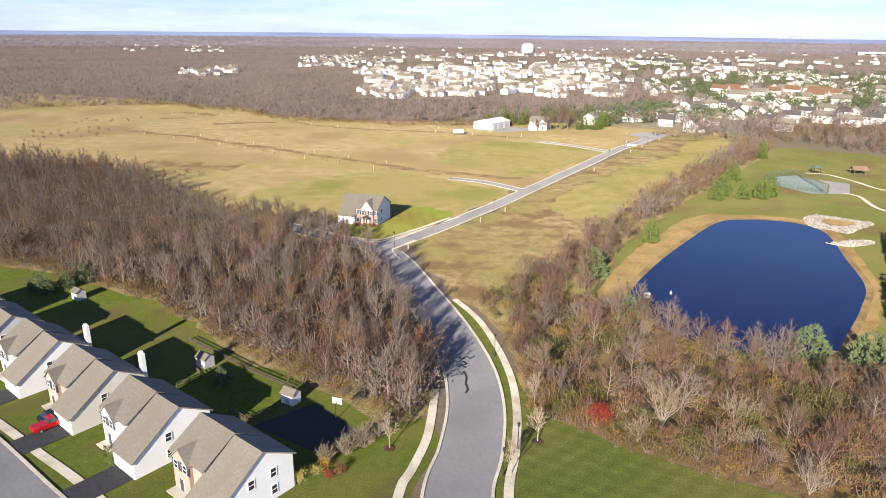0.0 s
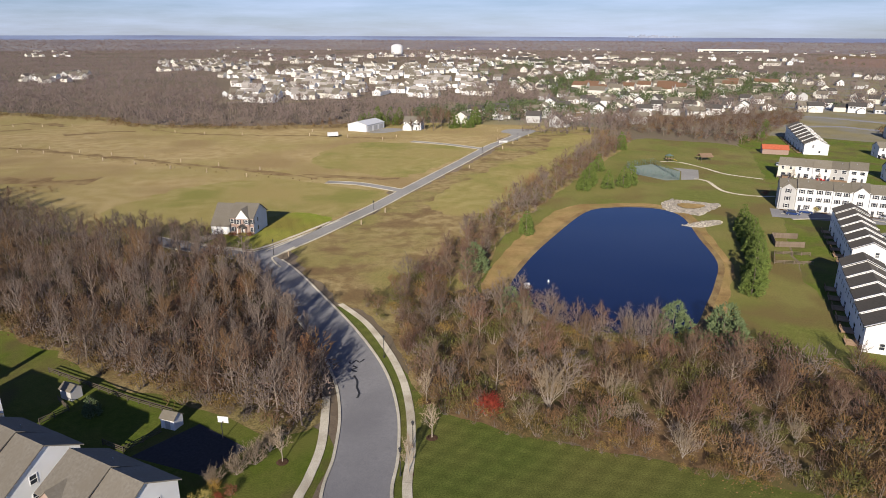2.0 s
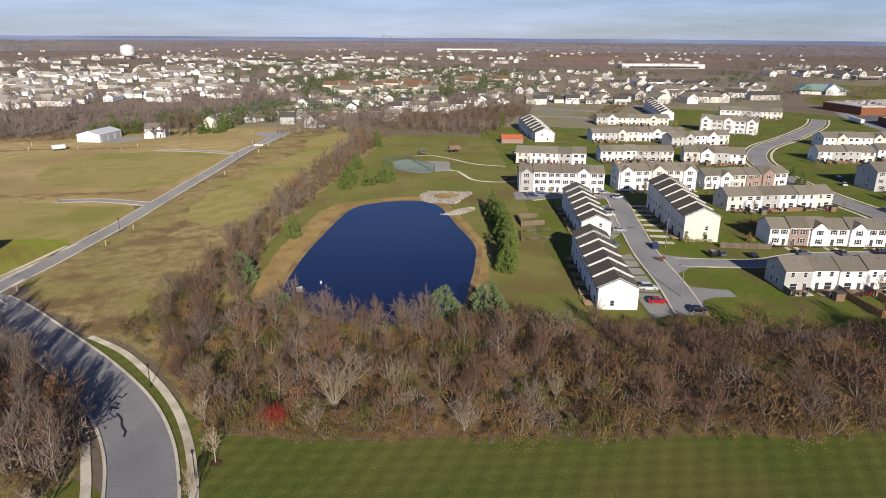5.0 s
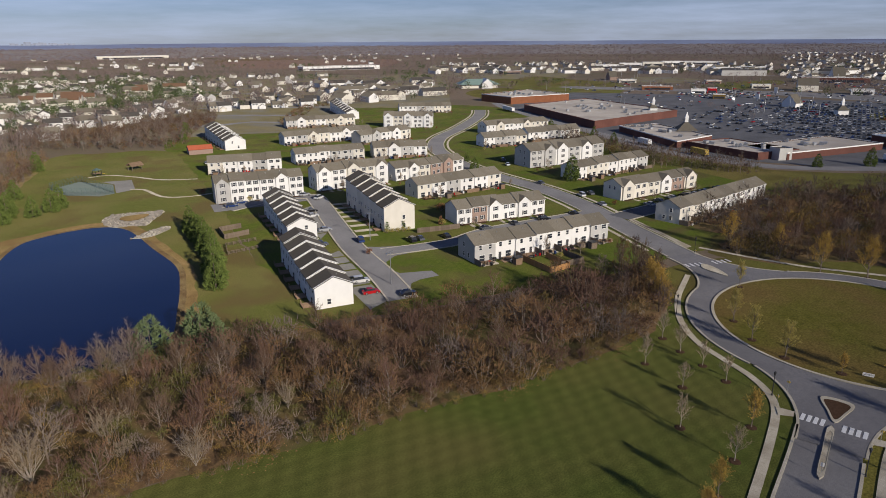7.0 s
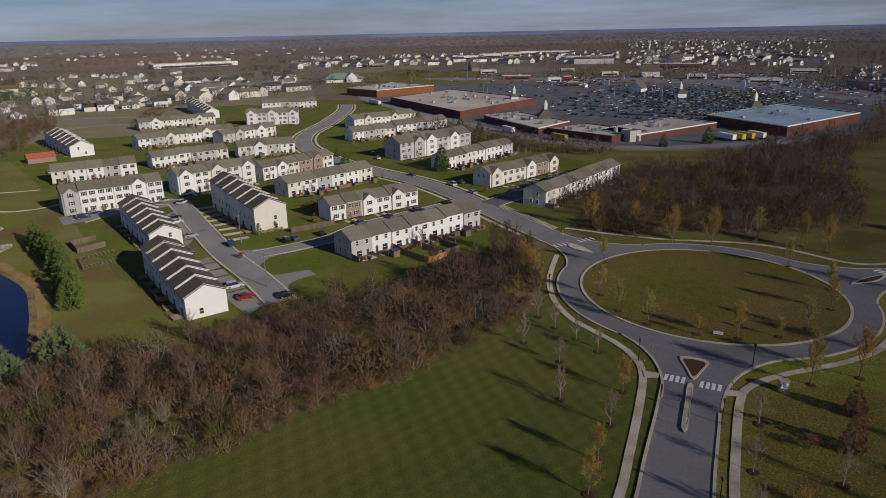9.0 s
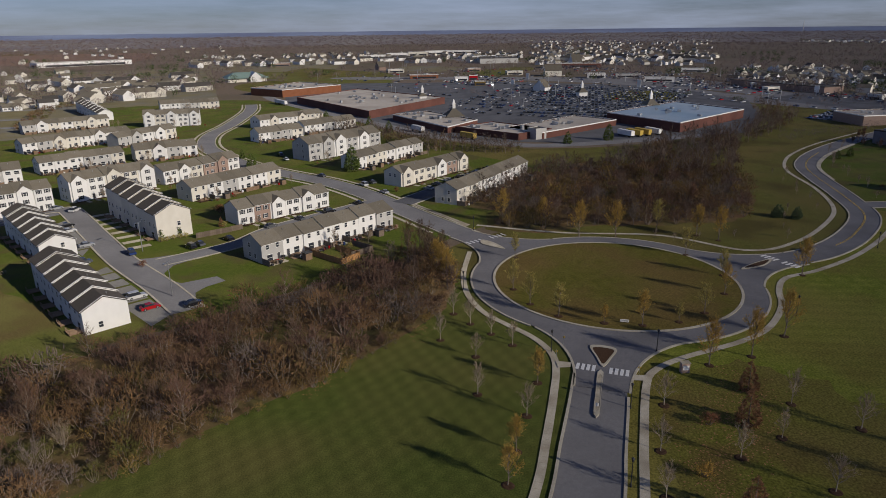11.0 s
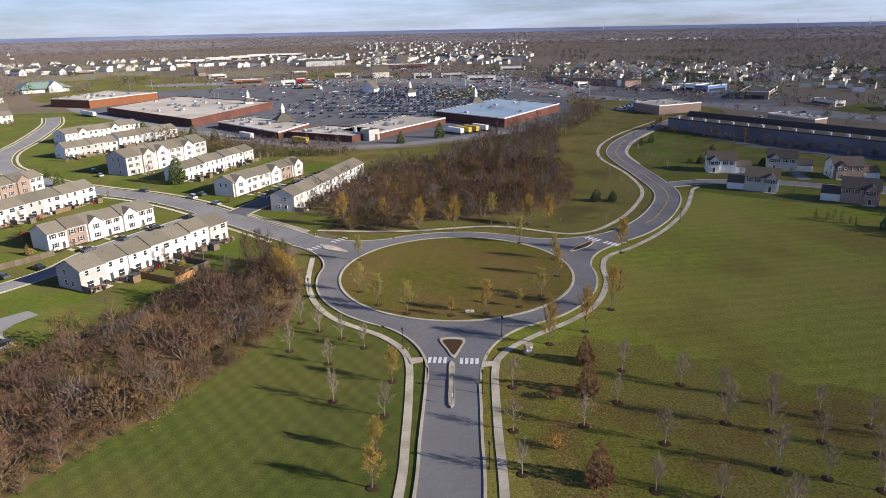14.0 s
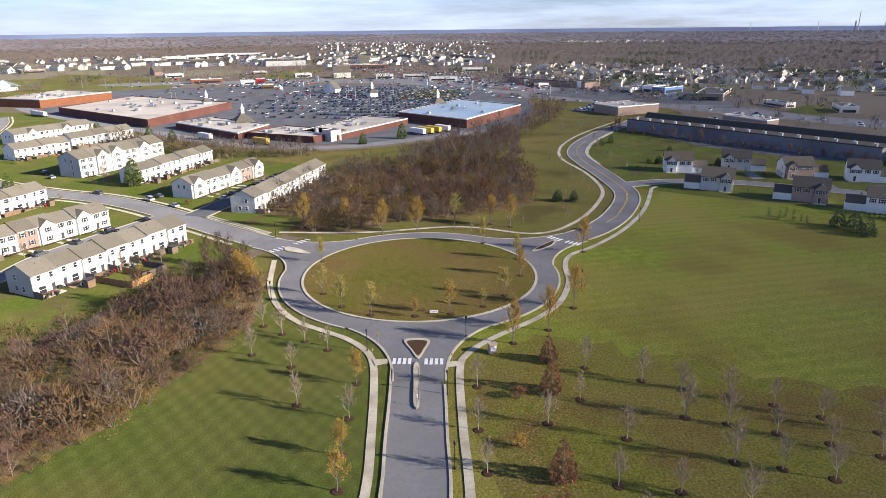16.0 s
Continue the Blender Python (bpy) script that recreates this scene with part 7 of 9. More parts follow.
# ---------------- far woods ----------------
def tufts(name, places, material, label, tris, seed, reach, thin, rise_up, stems=0):
    """Loose clumps of twigs or leaves, one mesh."""
    g = np.random.default_rng(seed)
    p = np.array(places)
    n = len(p)
    u = g.normal(size=(n, tris, 3))
    u /= np.linalg.norm(u, axis=2, keepdims=True)
    u *= g.uniform(0.35, 1.0, (n, tris, 1)) ** 0.5
    w, h = p[:, 2][:, None], p[:, 3][:, None]
    c = np.stack([p[:, 0][:, None] + u[..., 0] * w, p[:, 1][:, None] + u[..., 1] * w, h * 0.52 + u[..., 2] * h * 0.5 + p[:, 4][:, None]], -1)
    size = (np.sqrt(w * h) * reach)[..., None]
    e1, e2 = g.normal(size=(n, tris, 3)), g.normal(size=(n, tris, 3))
    # pieces lie mostly along the surface of their clump, so that a clump shades as one round crown
    out = u / np.linalg.norm(u, axis=2, keepdims=True)
    e1[..., 2] = np.abs(e1[..., 2]) + rise_up
    e1 -= 0.85 * out * (e1 * out).sum(2, keepdims=True)
    e2 -= 0.85 * out * (e2 * out).sum(2, keepdims=True)
    e1 /= np.linalg.norm(e1, axis=2, keepdims=True)
    e2 /= np.linalg.norm(e2, axis=2, keepdims=True)
    v = np.stack([c - e2 * size * thin, c + e2 * size * thin, c + e1 * size], 2).reshape(-1, 3)
    v[:, 2] = np.maximum(v[:, 2], 0.0)
    slot = np.zeros(len(v) // 3, np.int32)
    if stems:
        # upright trunks that show below the crowns
        o = g.normal(size=(n, stems, 2)) * w[..., None] * 0.55
        foot = np.stack([p[:, 0][:, None] + o[..., 0], p[:, 1][:, None] + o[..., 1], p[:, 4][:, None] + 0 * o[..., 0]], -1)
        tip = foot + g.normal(size=foot.shape) * 0.5
        tip[..., 2] = foot[..., 2] + h * g.uniform(0.75, 1.12, (n, stems))
        wide = g.uniform(0.10, 0.2, (n, stems))[..., None] * np.array([1.0, -0.4, 0.0])
        v = np.concatenate([v, np.stack([foot - wide, foot + wide, tip], 2).reshape(-1, 3)])
        slot = np.concatenate([slot, np.ones(n * stems, np.int32)])
    return tagged(new(name, tri_mesh(name, v, np.arange(len(v)).reshape(-1, 3), [material, "bark"], slot)), label, "woods", kind="stuff")


def rise(d):
    """The ground climbs gently towards the horizon."""
    return 0.0 if d < 2800 else (d - 2800) / 1500 * 20


def tree_share(az, d):
    if az > 8:
        return 1.0
    if az > -13:
        return 0.95 if d < 650 else 0.22 if d < 930 else 0.75 if d < 1300 else 0.95
    if az > -48:
        return 0.9 if d < 650 else 0.88 if d < 1250 else 0.95
    if az > -60:
        return 0.72 if d < 1300 else 0.9
    if az > -100:
        return 0.40 if d < 1250 else 0.6 if d < 1750 else 0.9
    return 0.22 if d < 740 else 0.72 if d < 1080 else 0.85 if d < 1500 else 0.92


r = random.Random(61)
mid, far, green, last = [], [], [], []
d = 440.0
while d < 4350:
    step = d * 0.026
    gap = 7.5 + d * 0.004 if d < 2300 else 22.0
    k = int(radians(190) * d / gap)
    for i in range(k):
        az = 55 - 190 * (i + r.random()) / k
        dd = d + r.uniform(-0.5, 0.5) * step
        x, y = polar(az, dd)
        if blocked(x, y):
            continue
        patchy = noise.noise((x * 0.0035, y * 0.0035, 3.0))
        if r.random() > tree_share(az, dd) + 0.55 * patchy * (tree_share(az, dd) < 0.99):
            continue
        evergreen = 1.25 * noise.noise((x * 0.009, y * 0.009, 9.0)) + (0.38 if (-12 > az > -38 and 560 < dd < 1250) else 0.0) + (0.06 if az < -95 else 0)
        if evergreen > 0.46 and dd < 1700 and az < -8:
            green.append((x, y, r.uniform(3.5, 6), r.uniform(7, 11), mound(x, y)))
        else:
            if dd > 2300:
                last.append((x, y, r.uniform(9, 16), r.uniform(2.5, 5.5), rise(dd)))
                continue
            clump = 1 + 0.55 * noise.noise((x * 0.03, y * 0.03, 5.0)) + 0.4 * noise.noise((x * 0.009, y * 0.009, 1.0))
            (mid if dd < 800 else far).append((x, y, r.uniform(3.0, 5.5) * (1 + d / 6000), r.uniform(7.0, 11.0) * clump * (1 - d / 9000), rise(dd) + mound(x, y)))
    d += step
for cx_, cy_, rad, n in ((412, 638, 22, 30), (470, 705, 26, 36), (530, 775, 30, 44), (620, 900, 40, 46), (335, 612, 16, 18), (368, 604, 14, 16)):
    for _ in range(n):
        x, y = r.gauss(cx_, rad), r.gauss(cy_, rad)
        if not blocked(x, y):
            green.append((x, y, r.uniform(3.5, 5.5), r.uniform(8, 12.5), 0.0))
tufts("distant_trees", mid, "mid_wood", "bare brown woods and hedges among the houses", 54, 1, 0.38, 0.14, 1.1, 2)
low = [(q.x + r.gauss(0, 3), q.y + r.uniform(-9, 7), r.uniform(1.5, 3.2), r.uniform(1.2, 4.0), 0.0)
       for q in spline([(60, 472), (-33, 468), (-89, 481), (-121, 491), (-140, 511), (-152, 531), (-198, 551), (-234, 577), (-330, 545)], 1.1)]
tufts("brush_edge", low, "shrub", "tan dead brush along the far wood edge", 40, 7, 0.36, 0.14, 1.0)
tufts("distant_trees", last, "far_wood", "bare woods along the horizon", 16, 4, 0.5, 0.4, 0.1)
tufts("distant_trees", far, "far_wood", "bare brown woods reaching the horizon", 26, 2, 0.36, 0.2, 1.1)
tufts("distant_evergreens", green, "far_green", "dark-green evergreen groves among the houses", 70, 3, 0.28, 0.3, 0.3)

patch("ploughed_field", [(1380, 1640), (1645, 1526), (1730, 1275), (1245, 960), (1130, 1050), (1100, 1290)], 0.06, "plough", "bare reddish-brown ploughed field far off", "field", rough=20)
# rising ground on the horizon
# the haze of distance is put into the hills' blue base colour
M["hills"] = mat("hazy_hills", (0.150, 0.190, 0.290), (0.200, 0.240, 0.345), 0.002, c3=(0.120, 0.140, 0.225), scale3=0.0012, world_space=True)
# wooded plain, its colours greyed and blued in place of distance haze
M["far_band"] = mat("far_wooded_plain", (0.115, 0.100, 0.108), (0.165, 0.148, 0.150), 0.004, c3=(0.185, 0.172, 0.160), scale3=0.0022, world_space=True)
slope, b = Build(), Build()
N = 220
prev = None
for k in range(N + 1):
    az = 70 - 220 * k / N
    x0, y0 = polar(az, 2700)
    x1, y1 = polar(az, 4300)
    x2, y2 = polar(az, 4800)
    z = 42 + 3.0 * noise.noise((az * 0.05, 1.0, 0)) + 1.2 * noise.noise((az * 0.4, 5.0, 0))
    cur = ((x0, y0, -0.5), (x1, y1, rise(4300) + 0.3), (x1, y1, rise(4300) - 2), (x2, y2, z))
    if prev:
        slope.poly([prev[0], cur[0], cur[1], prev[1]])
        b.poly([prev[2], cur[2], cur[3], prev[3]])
    prev = cur
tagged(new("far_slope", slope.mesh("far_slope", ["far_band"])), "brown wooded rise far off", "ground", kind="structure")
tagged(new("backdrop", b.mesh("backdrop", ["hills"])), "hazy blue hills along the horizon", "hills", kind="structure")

# towers of a city on the skyline
b = Build()
r = random.Random(63)
for k in range(16):
    x, y = polar(-25.6 - 0.24 * k - r.uniform(0, 0.2), 4780)
    w = r.uniform(7, 16)
    b.box(x - w, y - w, 0, x + w, y + w, r.uniform(44, 53) + (7 if k in (4, 7, 8) else 0))
tagged(new("city_skyline", b.mesh("city_skyline", ["skyline"])), "hazy pale towers of a city on the skyline", "buildings", kind="stuff")

# water tower and smokestacks
hill = Build()
for i in range(24):
    for k in range(24):
        hill.poly([(TOWER[0] + u * 54 - 648, TOWER[1] + v * 54 - 648, mound(TOWER[0] + u * 54 - 648, TOWER[1] + v * 54 - 648) - 0.35) for u, v in ((i, k), (i + 1, k), (i + 1, k + 1), (i, k + 1))])
tagged(new("hill", hill.mesh("hill", ["ground"])), "low brown wooded hill under the water tower", "hill", kind="structure")
x, y = TOWER
root = thing("water_tower", pose(x, y, 0), "white water tower with a round tank", "water tower")
tank = Build()
prof = [(3.0, 24), (9.5, 26), (10.8, 29), (10.8, 38), (10.0, 40.5), (6, 42.8), (0.8, 43.6)]
for (r0, z0), (r1, z1) in zip(prof[:-1], prof[1:]):
    tank.cyl(0, 0, z0, z1, r0, r1, 20)
part("tank", tank, "trim", root)
part("column", Build().cyl(0, 0, 0, 25, 3.2, 3.0, 16), "grey_wall", root)
for az, hh, rad in ((-125.0, 118, 3.2), (-124.8, 70, 5), (-126.6, 75, 4), (-126.9, 62, 9), (-122.5, 70, 2), (-118, 66, 1.5), (-104, 75, 1.5)):
    x, y = polar(az, 4200)
    root = thing("smokestack", pose(x, y, 0), "thin pale smokestack far off on the horizon", "smokestack", "refinery")
    part("shaft", Build().cyl(0, 0, 0, hh, rad, rad * 0.7, 10), "grey_wall", root)
EXTRA_PROTOS = list(P_HOUSE)

# trees, hedges and bushes among the shops and along the highway
r = random.Random(67)
pl = []
for line, gap in (([(391, -290), (427, -266), (462, -237), (507, -210), (547, -174), (576, -141), (612, -98)], 11), ([(427, -324), (455, -294), (520, -275), (559, -241), (623, -207), (652, -163)], 9),
                  ([(402, -99), (413, -111), (429, -130), (450, -155), (466, -168)], 5), ([(612, 181), (639, 157), (661, 130), (600, 100), (583, 75)], 10), ([(337, -190), (340, -149), (346, -138)], 8),
                  ([(840, -70), (880, 60), (860, 200)], 16), ([(930, 420), (870, 330), (980, 300)], 14), ([(700, -225), (790, -160), (860, -110)], 12), ([(960, 30), (1010, 130), (1000, 240)], 15)):
    for q in spline(line, gap):
        pl.append((q.x + r.uniform(-3, 3), q.y + r.uniform(-3, 3), r.uniform(2.0, 3.2), r.uniform(4, 7), 0.0))
tufts("roadside_trees", pl, "far_wood", "bare round trees along the highway and shops", 110, 8, 0.22, 0.10, 0.6)
pl = [(x + r.uniform(-6, 6), y + r.uniform(-6, 6), r.uniform(2, 3.5), r.uniform(3, 6), 0.0) for x, y in
      [(610, -112)] * 3 + [(440, -262)] * 2 + [(655, -70)] * 4 + [(720, -215)] * 3 + [(890, 400)] * 5 + [(560, -225)] * 3 + [(680, -300)] * 4 + [(760, -290)] * 5 + [(640, -400)] * 6 + [(820, -300)] * 6 + [(500, -340)] * 3]
tufts("distant_evergreens", pl, "far_green", "dark-green bushes and evergreens by the shops", 90, 9, 0.25, 0.25, 0.3)
# ---------------- road details ----------------
def kerbed_island(pts, fill, label):
    """A raised traffic island with a pale kerb and a fill."""
    root = thing("traffic_island", pose(0, 0, 0), label, "traffic island")
    cx, cy = sum(p[0] for p in pts) / len(pts), sum(p[1] for p in pts) / len(pts)
    out = [(q.x, q.y) for q in spline(pts, 0.8, True)]
    inn = [(cx + (x - cx) * 0.78, cy + (y - cy) * 0.78) for x, y in out]
    b = Build()
    n = len(out)
    for i in range(n):
        j = (i + 1) % n
        for k in range(4):
            k2 = (k + 1) % 4
            b.f.append((k * n + i, k * n + j, k2 * n + j, k2 * n + i))
            b.m.append(0)
    b.v = [(x, y, 0.1) for x, y in out] + [(x, y, 0.38) for x, y in out] + [(x, y, 0.38) for x, y in inn] + [(x, y, 0.1) for x, y in inn]
    part("kerb", b, "kerb", root)
    part("fill", Build().prism([(x, y, 0.1) for x, y in inn], [(x, y, 0.34) for x, y in inn]), fill, root)


kerbed_island([(125.0, -0.6), (124.6, -5.6), (120, -4.6), (116.4, -3.1), (120, -1.8)], "mulch", "triangular kerbed island filled with dark mulch")
kerbed_island([(114.2, -2.2), (114.2, -3.2), (107, -2.9), (99.4, -2.6), (99.4, -1.7), (107, -1.9)], "concrete", "narrow concrete median before the crossing")
kerbed_island([(183, 25.5), (188.5, 30), (190, 33.5), (186, 32.5)], "concrete", "small kerbed island at the roundabout exit")
kerbed_island([(178.5, -38.5), (183.0, -41.5), (189, -48), (183, -45)], "mulch", "small kerbed island planted with low shrubs")
BAR = Build().box(-1.2, -0.32, 0, 1.2, 0.32, 0.02).mesh("crossing_bar", ["paint"])


def crossing(x0, y0, x1, y1, n, z=0.215):
    root = thing("crosswalk", pose((x0 + x1) / 2, (y0 + y1) / 2, z), "white painted crosswalk bars on asphalt", "crosswalk", "crosswalks")
    a = math.degrees(math.atan2(y1 - y0, x1 - x0)) - 90
    for i in range(n):
        u = i / (n - 1) - 0.5
        place(root, "crossing_bar", BAR, (x1 - x0) * u, (y1 - y0) * u, 0, a)


crossing(115.9, 1.6, 115.6, -1.4, 4)
crossing(115.2, -4.6, 114.9, -7.6, 4)
crossing(186.5, 37.0, 190.0, 33.8, 4)
crossing(193.3, 31.0, 197.0, 28.0, 4)
crossing(191.5, -46.5, 188.5, -49.0, 4)
crossing(186.5, -50.8, 183.5, -53.5, 4)


def thin_line(name, pts, w, z, m, label, category):
    return ribbon(name, pts, w, z, m, label, category, step=0.7)


thin_line("tar_seal", [(6.6, 119.6), (5.6, 118.3), (5.0, 119.4), (4.0, 118.0), (3.6, 119.0)], 0.35, 0.135, "tar", "dark squiggle of sealed cracks on the road", "tar seal")
thin_line("tar_seal", [(4.2, 117.2), (4.9, 116.2), (3.9, 115.6), (4.8, 114.6)], 0.5, 0.137, "tar", "dark blotchy tar patch on the road", "tar seal")
thin_line("tar_seal", [(4.2, 113.2), (4.7, 111.0), (4.5, 108.5), (4.8, 106.5), (4.3, 105.0)], 0.38, 0.139, "tar", "long dark tar line on the road", "tar seal")
for ln in sides(spline([(205.5, -68.8), (217.5, -77.2), (243.0, -88.5), (271.7, -90.4), (302.0, -90.0), (324.0, -91.0), (343.0, -96.2), (366.0, -107.0)], 2.0), 0.18):
    ribbon("centre_line", ln, 0.14, 0.19, "yellow", "faded double yellow centre line", "road marking", raw=True)

# ---------------- young trees and shrubs ----------------
P_SMALL = [make_tree("young_tree", d, "young_bark", ["young_twig", "leaf_brown"], "bare young tree in a ring of dark mulch on the lawn", "tree", "lawn trees") for d in SMALL]
P_GOLD = [make_tree("young_tree", d, "bark", [("leaf_gold", "leaf_olive")[i], ("leaf_orange", "leaf_olive")[i]], ("young tree with orange-yellow autumn leaves", "young tree with thinning olive-yellow leaves")[i], "tree", "lawn trees")
          for i, d in enumerate(SMALL_LEAF)]
BROWN_OAK = [fluffy(400 + i, 8.0, 2.5, 95, 24, 0.8, 0.25) for i in range(1)]
P_RUST = [make_tree("oak_tree", d, "bark", ["leaf_rust"], "pyramidal oak holding rust-brown leaves", "tree", "lawn trees") for d in BROWN_OAK]
SHRUB_D = thicket(420, 2.0, 1.25, 6, 420, 0.11, 0.02)
P_SHRUB = {k: make_tree("shrub", SHRUB_D, "bark", ["leaf_" + k], lab, "shrub", "shrubs") for k, lab in
           (("gold", "large bush with golden-yellow leaves at the wood edge"), ("orange", "round shrub with orange autumn leaves"), ("red", "shrub with bright red leaves"), ("olive", "yellow-green rounded garden shrub"), ("brown", "low brown-leaved shrub on the lawn"))}
GREY_D = bare_tree(430, 3.2, 0.6, 18, 8, 12, lean=0.95, low=0.0, stems=1, fine=0.16, twig_w=0.016)
P_GREY = make_tree("shrub", GREY_D, "young_bark", ["twig_pale", "leaf_brown"], "large grey leafless garden shrub", "shrub", "shrubs")
RING = Build().cyl(0, 0, 0, 0.12, 0.95, 0.7, 12).mesh("mulch_ring", ["mulch"])


def lawn_tree(proto, x, y, s, r, z=0.03):
    o = plant(proto, x, y, s, r, z)
    m = new("mulch_ring", RING)
    m.parent = o
    m.matrix_basis = Matrix.Scale(1 / s, 4)
    return o


r = random.Random(88)
for x, y in ((121.4, 30.0), (115.7, 21.4), (101.8, 18.5), (122.2, 15.0), (126.5, 20.1), (135.0, 30.2), (130.5, 25.4)):
    lawn_tree(P_SMALL[r.randrange(3)], x, y, r.uniform(0.8, 1.0), r)
for x, y, g in ((108.1, 8.5, 0), (96.8, 9.2, 1), (86.6, 9.6, 0), (78.5, 9.8, 0)):
    lawn_tree(P_GOLD[g] if g == 0 else P_SMALL[0], x, y, r.uniform(0.9, 1.1), r)
for i, (x, y) in enumerate(((175.8, 21.4), (152.0, 18.8), (143.6, 13.7), (138.1, 6.8), (137.0, -11.3), (136.5, -3.2), (140.4, -19.1), (146.6, -25.2), (159.4, -31.3), (172.5, -32.9), (187.6, -25.3))):
    lawn_tree(P_GOLD[0 if i in (4, 5, 8) else 1], x, y, (0.6 if i in (5, 6) else r.uniform(0.95, 1.15)), r, 0.3)
for i, (x, y) in enumerate(((194.7 + 5, 4.7), (201.4, -6.3), (210.8, -18.9), (208.2, -30.6), (204.2, -36.4), (208.9, 16.7), (177.4, -52.9), (138.1, -39.8), (127.1, -31.4), (121.7, -22.9))):
    lawn_tree(P_GOLD[1 if i == 2 else 0], x, y, r.uniform(1.3, 1.65), r)
for x, y in ((110.1, -34.6), (99.1, -30.7), (92.4, -23.5), (105.1, -13.4), (91.5, -11.9), (80.6, -11.9), (104.4, -43.6), (100.8, -49.5), (92.0, -46.5), (98.2, -57.1), (89.5, -52.6), (87.0, -34.9), (76.1, -29.9),
             (74.1, -38.2), (79.8, -48.8), (94.3, -63.1), (86.4, -59.1), (90.0, -68.9), (82.9, -65.8), (77.7, -55.0), (74.8, -61.1), (85.0, -75.1), (79.2, -71.3), (70, -46), (66, -30), (62, -58)):
    lawn_tree(P_SMALL[r.randrange(3)], x, y, r.uniform(0.75, 1.15), r)
for x, y, s in ((78.2, -22.4, 0.85), (113.4, -28.3, 0.72), (102.0, -26.2, 0.8), (68, -20, 0.8)):
    lawn_tree(P_RUST[0], x, y, s * 1.1, r)
for x, y, k, s in ((86.5, -17.7, "orange", 1.3), (100.6, -20.1, "brown", 1.3), (72.5, -18.5, "brown", 1.2), (25.6, 95.2, "red", 2.2), (26.6, 96.4, "red", 1.7), (-20.3, 79.9, "olive", 1.1), (-18.3, 81.5, "olive", 1.0),
                   (-16.4, 81.0, "red", 0.8), (-14.8, 82.0, "brown", 0.9), (-17.2, 83.6, "orange", 0.9)):
    plant(P_SHRUB[k], x, y, s, r)
for x, y, s in ((-14.5, 86.5, 1.25), (-12.0, 88.5, 1.45), (-10.0, 91.5, 1.4), (-17.5, 84.8, 1.05)):
    plant(P_GREY, x, y, s, r)
for x, y in ((16.3, 101.6), (15.4, 90.7), (10.4, 82.2), (-8.0, 88.5)):
    lawn_tree(P_SMALL[r.randrange(3)], x, y, 0.95, r)
for x, y, k in ((196, 113, "brown"), (204, 108, "brown"), (188, 120, "olive"), (148, 121, "brown"), (246, 78, "brown"), (178, 206, "olive")):
    plant(P_SHRUB[k], x, y, 1.1, r)
for x, y, s in ((155, 36.3, 1.25), (157.6, 38.4, 1.3), (153.2, 34.8, 0.95), (160.5, 40.5, 1.3)):
    plant(P_GOLD[0], x, y, s, r)
for i, (x, y, s) in enumerate(((163, 42.5, 0.95), (169, 45, 1.1), (175.5, 49, 1.0), (178, 53, 0.9), (166, 50, 1.0), (171, 41.5, 0.85))):
    plant(P_BIG[i % 5], x, y, s, r)
for x, y, s in ((154.2, 35.2, 1.9), (156.6, 36.6, 2.2)):
    plant(P_SHRUB["gold"], x, y, s, r)
for x, y, s in ((210.5, 30, 1.6), (188, 120.8, 0.9), (197.5, 122, 1.0)):
    lawn_tree(P_GOLD[0] if x > 200 else P_RUST[0], x, y, s * (1 if x > 200 else 0.5), r)
for k in range(16):
    u = r.uniform(-5, 4)
    plant(P_SHRUB["brown" if k % 3 else "olive"], -24.8 + 0.95 * u - 0.31 * r.uniform(1.2, 2.6), 212.6 - 0.31 * u - 0.95 * r.uniform(1.2, 2.6), r.uniform(0.5, 0.8), r)
HEDGE_D = conifer(240, 3.2, 0.75, 9, 8, 0.0, blunt=0.5)
P_ARB = make_tree("arborvitae", HEDGE_D, "bark", ["needle"], "narrow dark-green columnar evergreen shrub", "shrub", "arborvitae")
for x, y in ((205.3, -123.9), (203.3, -126.6), (205.3, -130.1), (201.1, -129.9), (200, -132), (197.3, -132.3), (352.5, -112.7), (359.3, -119.8), (357, -117), (201, 125), (203.5, 112.5), (216, 103), (193, 205), (173, 212), (240, -135), (-49.2, 83.2), (228, -152), (222, -168), (216, -172), (170, 130.5), (175, 127.5)):
    plant(P_ARB, x, y, r.uniform(0.9, 1.3), r)
for k in range(14):
    plant(P_ARB, 209 - k * 0.8, -148 - k * 1.2, 0.6, r)
for x, y, s in ((199, -165, 0.75), (196, -168, 0.8), (193, -171, 0.75), (235.8, -59.8, 0.65), (235.3, -65.6, 0.6), (299.6, -123.3, 0.6), (291.2, -147.8, 0.55)):
    plant(P_PINE[int(x) % 2], x, y, s, r)

# scrub on the far field and rough tufts on the weedy strip
def brush_patch(outline, gap, seed, size, label):
    r2 = random.Random(seed)
    pl = [(x, y, r2.uniform(*size)) for x, y in scatter(outline, gap, r2)]
    joined("brush_patch", THICK, pl, BRUSH_MATS, r2, label, "brush", 0, [1, 2, 6])


brush_patch([(-255, 409), (-218, 437), (-202, 392), (-234, 377)], 8, 1, (0.4, 0.7), "dark brown brush patch on the dry field")
brush_patch([(-260, 470), (-215, 480), (-220, 455), (-250, 450)], 9, 2, (0.4, 0.7), "dark brown brush patch on the dry field")
brush_patch([(-160, 300), (-105, 292), (-100, 285), (-150, 286)], 4, 3, (0.3, 0.55), "brown brush strip on the dry field")
